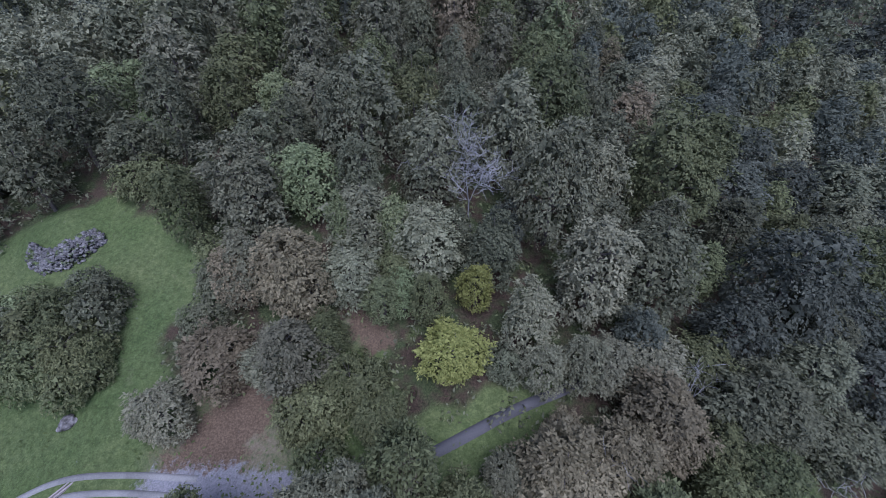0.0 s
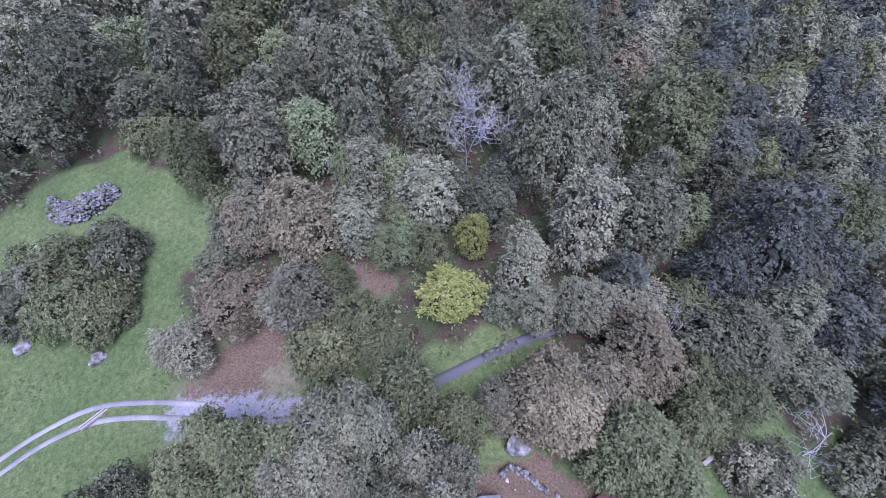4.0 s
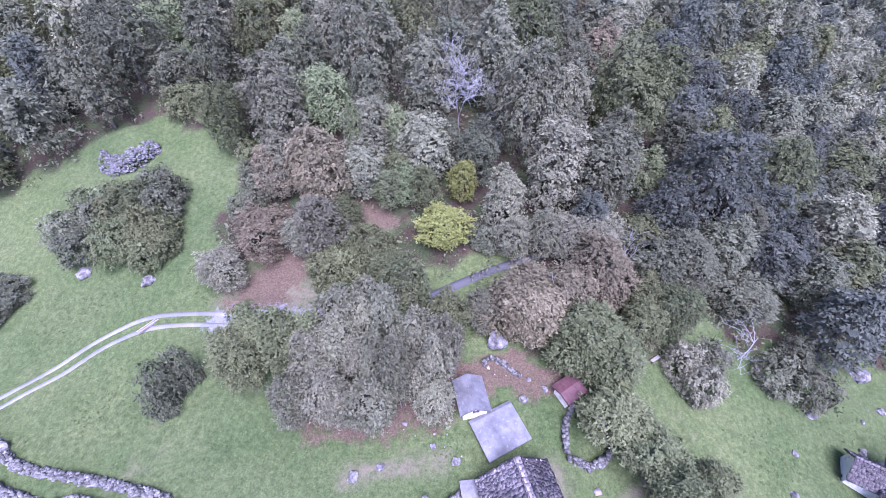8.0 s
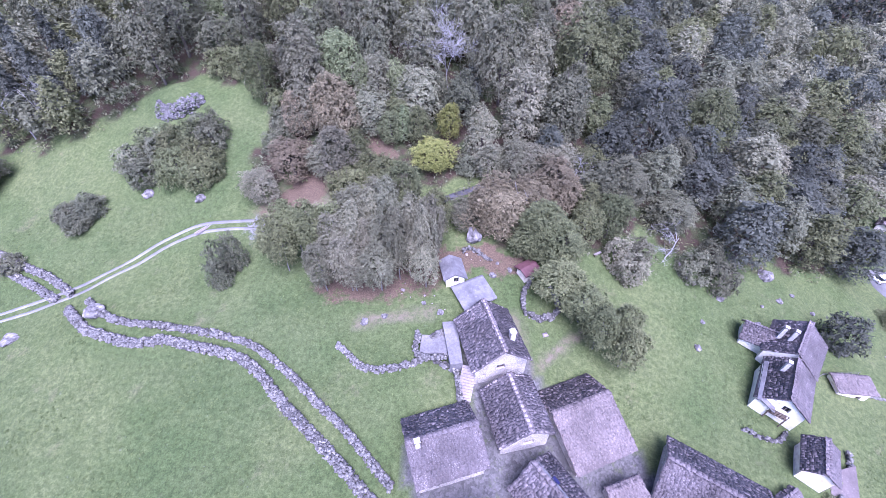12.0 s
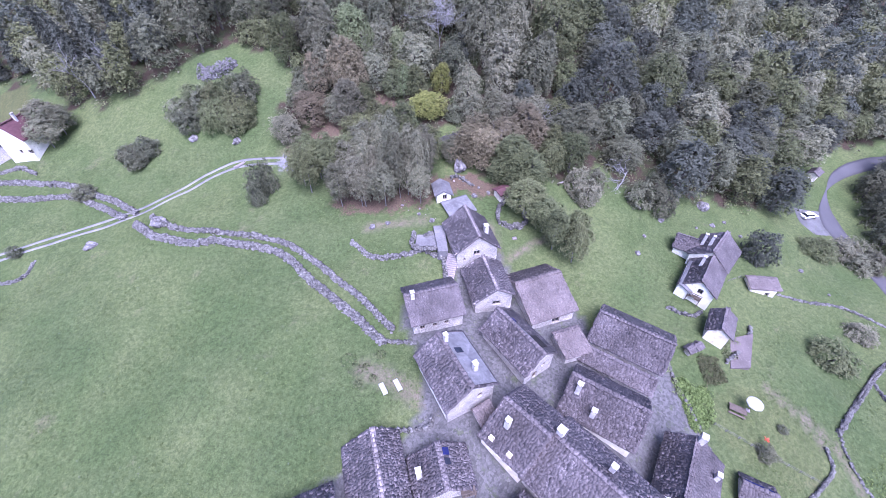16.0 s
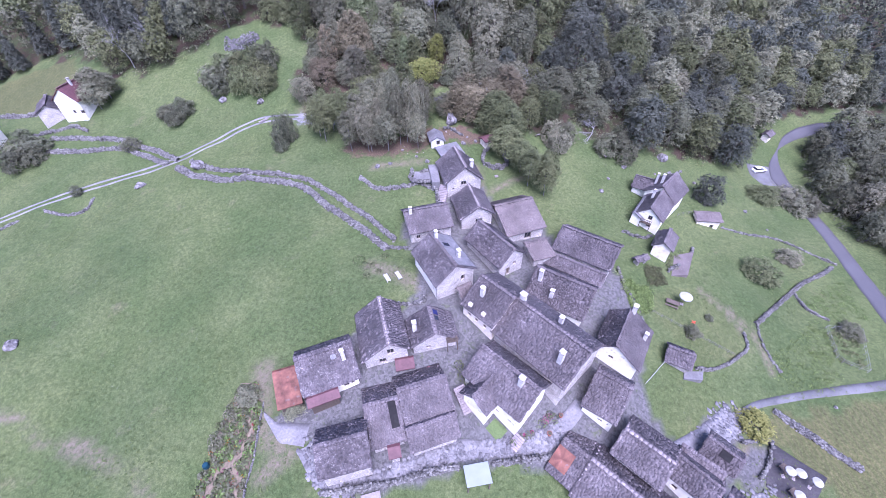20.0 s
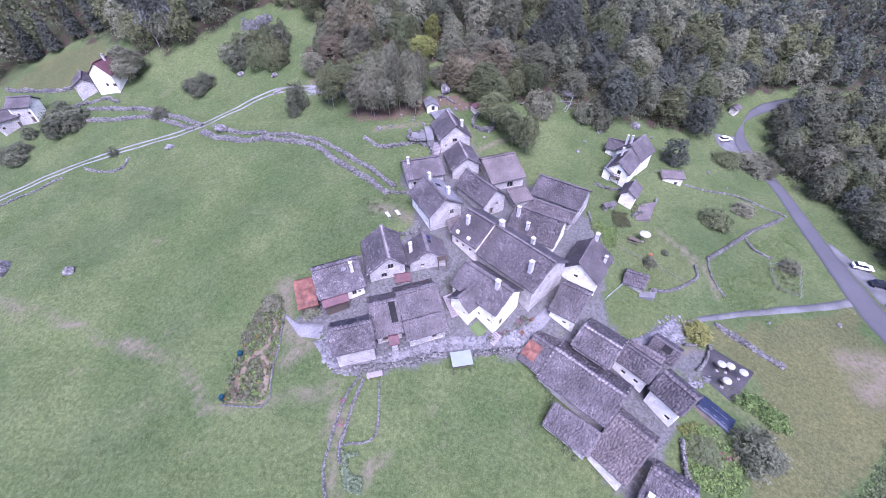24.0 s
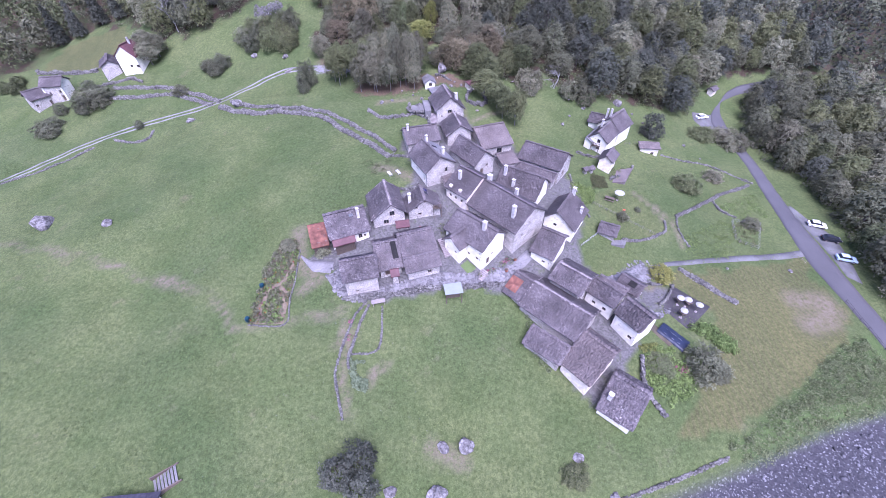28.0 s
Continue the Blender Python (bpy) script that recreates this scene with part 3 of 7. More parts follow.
def grass_material():
    m = bpy.data.materials.new("meadow")
    m.use_nodes = True
    nt = m.node_tree
    n, l = nt.nodes, nt.links
    bsdf = n["Principled BSDF"]
    bsdf.inputs["Roughness"].default_value, bsdf.inputs["Specular IOR Level"].default_value = 0.95, 0.15
    co = n.new("ShaderNodeTexCoord").outputs["Object"]

    def noise_(scale, detail=5, rough=0.6):
        t = n.new("ShaderNodeTexNoise")
        t.inputs["Scale"].default_value, t.inputs["Detail"].default_value, t.inputs["Roughness"].default_value = scale, detail, rough
        l.new(co, t.inputs["Vector"])
        return t.outputs["Fac"]

    def ramp(fac, stops):
        r = n.new("ShaderNodeValToRGB")
        for k, (p, c) in enumerate(stops):
            e = r.color_ramp.elements[k] if k < 2 else r.color_ramp.elements.new(p)
            e.position, e.color = p, (*c, 1)
        l.new(fac, r.inputs["Fac"])
        return r.outputs["Color"]

    def mixed(fac, a, b):
        x = n.new("ShaderNodeMix")
        x.data_type = "RGBA"
        l.new(fac, x.inputs["Factor"]), l.new(a, x.inputs["A"]), l.new(b, x.inputs["B"])
        return x.outputs["Result"]

    def span(fac, a, b, c=0.0, d=1.0):
        r = n.new("ShaderNodeMapRange")
        for key, v in (("From Min", a), ("From Max", b), ("To Min", c), ("To Max", d)):
            r.inputs[key].default_value = v
        l.new(fac, r.inputs["Value"])
        return r.outputs["Result"]

    cover = n.new("ShaderNodeVertexColor")
    cover.layer_name = "cover"
    sep = n.new("ShaderNodeSeparateColor")
    l.new(cover.outputs["Color"], sep.inputs["Color"])
    fine, mid = noise_(4.6, 8, 0.85), noise_(0.35, 5)
    lush = ramp(fine, ((0.31, (0.022, 0.034, 0.009)), (0.69, (0.097, 0.129, 0.050)), (0.5, (0.058, 0.081, 0.029))))
    olive = ramp(fine, ((0.30, (0.042, 0.053, 0.022)), (0.70, (0.122, 0.146, 0.068)), (0.5, (0.078, 0.095, 0.042))))
    bare = ramp(fine, ((0.3, (0.090, 0.075, 0.051)), (0.7, (0.186, 0.155, 0.114))))
    litter = mixed(span(mid, 0.42, 0.58), ramp(fine, ((0.34, (0.014, 0.010, 0.007)), (0.66, (0.090, 0.064, 0.044)), (0.5, (0.042, 0.030, 0.021)))), ramp(fine, ((0.34, (0.012, 0.017, 0.007)), (0.66, (0.085, 0.100, 0.044)), (0.5, (0.038, 0.048, 0.020)))))
    pebble = n.new("ShaderNodeTexVoronoi")
    pebble.inputs["Scale"].default_value = 4.2
    l.new(co, pebble.inputs["Vector"])
    pc = n.new("ShaderNodeSeparateColor")
    l.new(pebble.outputs["Color"], pc.inputs["Color"])
    gravel = ramp(pc.outputs["Red"], ((0.0, (0.033, 0.032, 0.037)), (1.0, (0.204, 0.198, 0.204)), (0.86, (0.060, 0.058, 0.064))))
    c = mixed(span(noise_(0.09, 6, 0.65), 0.36, 0.64, 0.12, 0.85), lush, olive)
    c = mixed(span(noise_(1.5, 5, 0.8), 0.47, 0.62, 0.0, 0.5), c, ramp(fine, ((0.3, (0.028, 0.041, 0.013)), (0.7, (0.071, 0.092, 0.032)))))
    c = mixed(span(noise_(0.16, 6, 0.7), 0.60, 0.76, 0.0, 0.45), c, bare)
    bands = n.new("ShaderNodeTexWave")
    bands.inputs["Scale"].default_value, bands.inputs["Distortion"].default_value, bands.inputs["Detail"].default_value = 0.28, 9.0, 2.0
    bands.inputs["Detail Scale"].default_value = 0.25
    l.new(co, bands.inputs["Vector"])
    hay = mixed(bands.outputs["Fac"], ramp(fine, ((0.36, (0.050, 0.052, 0.019)), (0.64, (0.120, 0.117, 0.053)), (0.5, (0.081, 0.081, 0.033)))), ramp(fine, ((0.36, (0.055, 0.048, 0.022)), (0.64, (0.129, 0.114, 0.060)), (0.5, (0.088, 0.077, 0.038)))))
    c = mixed(span(sep.outputs["Green"], 0.0, 1.0, 0.0, 0.70), c, hay)
    clump = n.new("ShaderNodeMix")
    clump.data_type, clump.blend_type = "RGBA", "MULTIPLY"
    clump.inputs["Factor"].default_value = 1.0
    l.new(c, clump.inputs["A"]), l.new(ramp(noise_(1.6, 4, 0.7), ((0.38, (0.74, 0.77, 0.74)), (0.62, (1.18, 1.16, 1.14)))), clump.inputs["B"])
    c = clump.outputs["Result"]
    broad = n.new("ShaderNodeMix")
    broad.data_type, broad.blend_type = "RGBA", "MULTIPLY"
    broad.inputs["Factor"].default_value = 1.0
    l.new(c, broad.inputs["A"]), l.new(ramp(noise_(0.045, 5, 0.6), ((0.36, (0.90, 0.94, 0.90)), (0.64, (1.20, 1.16, 1.08)))), broad.inputs["B"])
    c = broad.outputs["Result"]
    c = mixed(sep.outputs["Red"], c, litter)
    wear = n.new("ShaderNodeVertexColor")
    wear.layer_name = "wear"
    ws = n.new("ShaderNodeSeparateColor")
    l.new(wear.outputs["Color"], ws.inputs["Color"])
    weed = ramp(fine, ((0.3, (0.029, 0.049, 0.016)), (0.7, (0.101, 0.139, 0.047))))
    flag = n.new("ShaderNodeTexVoronoi")
    flag.inputs["Scale"].default_value = 3.2
    l.new(co, flag.inputs["Vector"])
    fs = n.new("ShaderNodeSeparateColor")
    l.new(flag.outputs["Color"], fs.inputs["Color"])
    stone = ramp(fs.outputs["Red"], ((0.0, (0.085, 0.081, 0.079)), (1.0, (0.155, 0.149, 0.145))))
    grit = ramp(fine, ((0.35, (0.55, 0.55, 0.52)), (0.65, (1.0, 1.0, 1.0))))
    tint = n.new("ShaderNodeMix")
    tint.data_type, tint.blend_type = "RGBA", "MULTIPLY"
    tint.inputs["Factor"].default_value = 1.0
    l.new(stone, tint.inputs["A"]), l.new(grit, tint.inputs["B"])
    c = mixed(ws.outputs["Blue"], c, weed)
    rub = n.new("ShaderNodeMath")
    rub.operation = "MULTIPLY"
    l.new(ws.outputs["Red"], rub.inputs[0]), l.new(span(noise_(1.1, 5, 0.8), 0.36, 0.56, 0.1, 1.0), rub.inputs[1])
    c = mixed(rub.outputs["Value"], c, bare)
    yard = n.new("ShaderNodeVertexColor")
    yard.layer_name = "yard"
    ys_ = n.new("ShaderNodeSeparateColor")
    l.new(yard.outputs["Color"], ys_.inputs["Color"])
    strew = ramp(fine, ((0.36, (0.040, 0.029, 0.019)), (0.64, (0.150, 0.110, 0.076)), (0.5, (0.088, 0.063, 0.042))))
    chips = ramp(fine, ((0.36, (0.102, 0.099, 0.105)), (0.64, (0.240, 0.234, 0.246))))

    def patchy(weight, seed_scale):
        x = n.new("ShaderNodeMath")
        x.operation = "MULTIPLY_ADD"
        l.new(span(noise_(seed_scale, 5, 0.75), 0.3, 0.7, -0.45, 0.45), x.inputs[0])
        x.inputs[1].default_value = 1.0
        l.new(weight, x.inputs[2])
        return span(x.outputs["Value"], 0.35, 0.75)

    c = mixed(patchy(ys_.outputs["Green"], 0.8), c, strew)
    c = mixed(patchy(ys_.outputs["Red"], 1.3), c, chips)
    kept = n.new("ShaderNodeMath")
    kept.operation = "MULTIPLY"
    l.new(ws.outputs["Green"], kept.inputs[0]), l.new(span(noise_(0.55, 5, 0.75), 0.56, 0.66, 1.0, 0.45), kept.inputs[1])
    c = mixed(kept.outputs["Value"], c, tint.outputs["Result"])
    c = mixed(sep.outputs["Blue"], c, gravel)
    l.new(c, bsdf.inputs["Base Color"])
    b = n.new("ShaderNodeBump")
    b.inputs["Strength"].default_value, b.inputs["Distance"].default_value = 0.8, 0.15
    swell = n.new("ShaderNodeBump")
    swell.inputs["Strength"].default_value, swell.inputs["Distance"].default_value = 0.5, 1.6
    l.new(noise_(0.14, 3, 0.5), swell.inputs["Height"]), l.new(swell.outputs["Normal"], b.inputs["Normal"])
    l.new(fine, b.inputs["Height"]), l.new(b.outputs["Normal"], bsdf.inputs["Normal"])
    return m


terrain()
# ---- roads and paths ----
ROAD_W = curve([(140, 42), (126, 40), (114, 34.5), (105, 26), (102, 18), (103.5, 8), (102.5, -9), (99, -26), (96.5, -42), (97, -55), (98.5, -70), (101, -90), (104, -120)])
ROAD_E = curve([(143, 48), (128, 45), (116, 39), (109, 29), (107, 19), (108, 8), (106.8, -9), (104, -24), (102.5, -38), (102.5, -52), (103, -66), (106, -88), (109, -118)])
sheet("road", ROAD_W, ROAD_E, ASPHALT, 0.06, 1.0, 4, "narrow grey asphalt road curving along the valley", "road")
sheet("layby", [(103.6, -25), (102.9, -36), (103, -50)], [(105.0, -24), (108.6, -37), (105.4, -52)], GRAVEL, 0.045, 1.0, 3, "grey gravel lay-by beside the road", "lay-by")
sheet("paved_path", curve([(-14, -60.8), (-9.5, -65.2), (-2, -64.0), (3, -62.6), (9, -61.2), (15, -60.2), (22, -59.4), (26, -56.5), (29, -53.5)], 8), curve([(-11, -59.4), (-8.2, -64.6), (-2, -63.0), (2.5, -61.2), (8.6, -58.6), (14.6, -58.8), (20.5, -57.6), (24, -55.3), (27, -52.6)], 8), PAVING, 0.10, 0.5, 3, "pale paved path along the front of the hamlet", "path")
sheet("paved_apron", [(-20.2, -55.3), (-17.7, -57.0), (-12.7, -57.2)], [(-19.8, -56.2), (-16.7, -59.7), (-13.0, -60.2)], PAVING, 0.09, 0.6, 3, "pale stone-paved apron beside the kitchen garden", "paving")
sheet("paved_terrace", [(40.5, -57.9), (47, -54.9), (52.8, -51.2)], [(39.5, -60.3), (47.8, -59.4), (55.2, -53.8)], PAVING, 0.10, 0.6, 4, "pale stone-paved terrace at the end of the path", "terrace")
sheet("side_path", curve([(54.6, -53.0), (60, -50.6), (71, -48.2), (84, -46.4), (97, -44)]), curve([(54.4, -52.2), (60, -49.4), (71, -46.8), (84, -44.6), (97, -42)]), GRAVEL, 0.05, 1.0, 2, "pale gravel path from the road to the hamlet", "path")
TRACK = curve([(-140, -36), (-116, -21.5), (-105, -12), (-91, -4), (-81, -0.5), (-70, 3.5), (-60, 6.5), (-52, 10.5), (-46, 15), (-40, 17.3), (-33, 17.5), (-26, 17)])
for d in (-0.8, 0.8):
    sheet("wheel_track", offset(TRACK, d - 0.30), offset(TRACK, d + 0.30), RUT, 0.05, 1.0, 2, "pale gravel wheel rut of a farm track in grass", "track")
sheet("lane", offset(LANE, -0.6), offset(LANE, 0.6), ASPHALT, 0.05, 1.0, 2, "narrow grey lane between the trees", "lane")


def dry_wall(line, width=0.8, height=0.9, size=0.30, label="rough dry-stone wall of grey stones across the meadow", seed=1, low=0.0, material=None):
    """A loose wall of uneven stones along a polyline."""
    rng = np.random.default_rng(seed)
    p = np.array(curve(line, 5), float)
    s = np.r_[0, np.cumsum(np.linalg.norm(np.diff(p, axis=0), axis=1))]
    per = width * height / (size * size * 0.62)
    n = int(0.78 * s[-1] / size * per)
    u = rng.uniform(0, s[-1], n)
    cx, cy = np.interp(u, s, p[:, 0]), np.interp(u, s, p[:, 1])
    k = np.clip(np.searchsorted(s, u) - 1, 0, len(p) - 2)
    t = (p[k + 1] - p[k]) / np.linalg.norm(p[k + 1] - p[k], axis=1)[:, None]
    lift = rng.uniform(0, 1, n) ** 0.8
    side = rng.uniform(-0.5, 0.5, n) * width * (1.15 - 0.4 * lift)
    top = height * (0.75 + 0.25 * np.sin(u * 0.7 + seed) + 0.12 * np.sin(u * 2.3))
    x, y = cx - t[:, 1] * side, cy + t[:, 0] * side
    z = ground(x, y) + lift * top - 0.05 + low
    yaw = np.arctan2(t[:, 1], t[:, 0]) + rng.normal(0, 0.5, n)
    ax = np.zeros((n, 3, 3))
    tilt = rng.normal(0, 0.18, (n, 2))
    ax[:, 0] = np.c_[np.cos(yaw), np.sin(yaw), tilt[:, 0]]
    ax[:, 1] = np.c_[-np.sin(yaw), np.cos(yaw), tilt[:, 1]]
    ax[:, 2] = np.c_[-tilt[:, 0], -tilt[:, 1], np.ones(n)]
    half = np.c_[rng.uniform(0.35, 0.8, n), rng.uniform(0.3, 0.6, n), rng.uniform(0.2, 0.42, n)] * size
    v, q = many_boxes(np.c_[x, y, z], ax, half, 0.25, rng, False)
    mid = p[len(p) // 2]
    base = Vector((mid[0], mid[1], ground(mid[0], mid[1])))
    ob = thing("dry_stone_wall", Matrix.Translation(base), label, "wall", "dry-stone walls")
    tagged(part("stones", mesh_of("stones", v - np.array(base), q, material or DRYSTONE), material or DRYSTONE, ob), kind="stuff")
    return ob


dry_wall([(-102, 18.5), (-89, 17.0), (-80, 15.2), (-73.2, 12.3), (-66.6, 9.6), (-60.2, 5.8)], 1.2, 0.8, seed=2, label="wide tumbled dry-stone wall lining the old lane")
dry_wall([(-55.5, 3.6), (-49.2, -0.2), (-42.5, -1.5), (-36.3, -2.4), (-27.5, -4.4), (-22.8, -6.7), (-18.2, -9.9), (-13.7, -13.7), (-9.6, -17.1), (-3.0, -23.5)], 0.95, 0.9, seed=3, label="wide dry-stone wall lining the sunken lane to the hamlet")
dry_wall([(-101, 14), (-88, 12.5), (-79, 12.3), (-71.5, 9.4), (-62.7, 5.0)], 1.2, 0.8, seed=4, label="wide tumbled dry-stone wall lining the old lane")
dry_wall([(-59.5, 3.1), (-55, -0.2), (-51.7, -2.1), (-43.5, -4.4), (-38.9, -4.2), (-33.4, -5.4), (-26.5, -7.2), (-22.6, -9.8), (-17.8, -14.2), (-13.4, -17.8), (-4.5, -25.5)], 1.35, 0.9, seed=5, label="broad heaped dry-stone wall beside the sunken lane")
dry_wall([(-122, -26), (-116, -22.8), (-105, -17), (-94, -9.5)], 0.55, 0.5, 0.24, seed=6)
dry_wall([(-140, 34), (-128.3, 31.8), (-119.5, 30), (-113, 29.4)], 0.8, 1.3, 0.3, seed=20, label="retaining dry-stone wall below the mown field")
dry_wall([(-89, -7), (-82, -9), (-78, -8), (-78, -4)], 0.6, 0.6, 0.25, seed=7, label="short hooked dry-stone wall beside the track")
dry_wall([(-12.5, -5.5), (-8, -9), (-3, -9), (4, -6)], 0.8, 0.8, seed=8)
dry_wall([(74, -6), (80, -7), (89, -7.5), (100, -14)], 0.5, 0.5, seed=9)
dry_wall([(98, -15), (93, -18), (86, -21.5), (78, -27), (68, -34)], 0.75, 0.8, 0.26, seed=10)
dry_wall([(83, -23.5), (83, -28), (86, -31)], 0.5, 0.6, 0.22, seed=11)
dry_wall([(68, -34.5), (67, -39), (68, -44)], 0.4, 0.4, seed=12)
dry_wall([(50.5, -45.0), (53.3, -44.9), (57.0, -43.5), (60.7, -41.4), (63.4, -39.4), (64, -36.5)], 0.45, 0.7, 0.22, seed=13, label="curved grey garden retaining wall of dry stones")
dry_wall([(-5.2, -65.9), (-6.9, -68.7), (-7.8, -72.2), (-8.6, -77.3), (-8.7, -80.1), (-7.5, -83.8), (-6.4, -87.0)], 0.35, 0.5, 0.2, seed=14, label="low dry-stone wall beside a worn footpath")
dry_wall([(-2.1, -66.5), (-2.0, -74.8), (-6.7, -76.4)], 0.3, 0.35, 0.18, seed=15)
dry_wall([(-4.6, -66.4), (-5.9, -70.8), (-6.5, -74.3), (-6.9, -76.9), (-6.6, -79)], 0.4, 0.6, 0.2, seed=19, label="dark mossy edging stones of a sunken footpath")
dry_wall([(30, -98.5), (36, -96.3), (48, -92.5), (57, -89.5)], 0.5, 0.6, 0.25, seed=16, label="low stone wall along the river bank")
dry_wall([(62.5, -50.8), (67, -55), (72, -59.5)], 1.3, 0.7, 0.26, seed=17, label="broad low dry-stone wall with weeds beside the patio")


# ---- houses ----
def slabs(L, D, rng, course=0.23):
    """Overlapping stone slabs on a slope L long and D deep, as blocks in (along, down, up)."""
    c, h = [], []
    q = D + 0.05
    while q > 0.1:
        s = -rng.uniform(0, 0.4)
        while s < L:
            w = rng.uniform(0.22, 0.6)
            c.append((min(max(s + w / 2, 0.1), L - 0.1), q - 0.30 + rng.normal(0, 0.03), 0.055 + rng.uniform(0, 0.018)))
            h.append((w / 2 * 0.985, 0.32, rng.uniform(0.014, 0.03)))
            s += w
        q -= course * rng.uniform(0.9, 1.1)
    return np.array(c), np.array(h)


def pane(bm, pts, thick, axis):
    """A prism from a polygon in the x-z plane, thick along y."""
    a = [bm.verts.new((x, axis - thick / 2, z)) for x, z in pts]
    b = [bm.verts.new((x, axis + thick / 2, z)) for x, z in pts]
    bm.faces.new(a), bm.faces.new(b[::-1])
    for i in range(len(pts)):
        j = (i + 1) % len(pts)
        bm.faces.new((a[j], a[i], b[i], b[j]))


def wall_part(name, parent, material, turn, length, base, profile, holes, thick=0.5):
    """A wall along local x, its outer face on y = -thick / 2, with a top line and openings cut through it."""
    xs = sorted({-length / 2, length / 2, *[p[0] for p in profile if abs(p[0]) < length / 2], *[h[0] for h in holes], *[h[0] + h[2] for h in holes]})
    px, pz = [p[0] for p in profile], [p[1] for p in profile]
    bm = bmesh.new()
    for a, b in zip(xs, xs[1:]):
        if b - a < 1e-4:
            continue
        mid, z = (a + b) / 2, base
        for h in sorted([h for h in holes if h[0] <= mid <= h[0] + h[2]], key=lambda h: h[1]):
            pane(bm, ((a, z), (b, z), (b, h[1]), (a, h[1])), thick, 0)
            z = h[1] + h[3]
        pane(bm, ((a, z), (b, z), (b, float(np.interp(b, px, pz))), (a, float(np.interp(a, px, pz)))), thick, 0)
    bmesh.ops.remove_doubles(bm, verts=bm.verts, dist=1e-4)
    ob = part(name, bm, material, parent)
    ob.matrix_local = turn
    for x, z, w, h in holes:
        win = part("window" if h < 1.6 else "door", _plane_box(w, h, 0.06), GLASS if h < 1.6 else WOOD, ob)
        win.matrix_local = Matrix.Translation((x + w / 2, 0.06, z + h / 2))
        bm = bmesh.new()
        t = 0.09
        for x0, z0, x1, z1 in ((-w / 2, -h / 2, -w / 2 + t, h / 2), (w / 2 - t, -h / 2, w / 2, h / 2), (-w / 2 + t, h / 2 - t, w / 2 - t, h / 2), (-w / 2 + t, -h / 2, w / 2 - t, -h / 2 + t), (-0.03, -h / 2 + t, 0.03, h / 2 - t)):
            box(bm, x0, -0.05, z0, x1, 0.03, z1)
        fr = part("window_frame" if h < 1.6 else "door_frame", bm, FRAME, ob)
        fr.matrix_local = Matrix.Translation((x + w / 2, 0.0, z + h / 2))
    return ob


def _plane_box(w, h, t):
    bm = bmesh.new()
    box(bm, -w / 2, -t / 2, -h / 2, w / 2, t / 2, h / 2)
    return bm


HOUSES = 0
SHAPE = {}


def on_roof(ob, side, x, q, w, h, material, name, label="", lift=0.13):
    """A flat panel lying on a roof slope, x along the ridge from its middle, q down from it."""
    L, R, sm, sn = SHAPE[ob.name]
    s, sign = (sm, -1) if side == "m" else (sn, 1)
    k = math.hypot(1, s)
    bm = bmesh.new()
    box(bm, -w / 2, -h / 2, 0, w / 2, h / 2, 0.07, 0.01)
    o = part(name, bm, material, ob, label)
    o.matrix_local = Matrix.Translation((x, sign * q / k, R - s * q / k + lift)) @ Matrix.Rotation(-sign * math.atan(s), 4, "X")
    return o


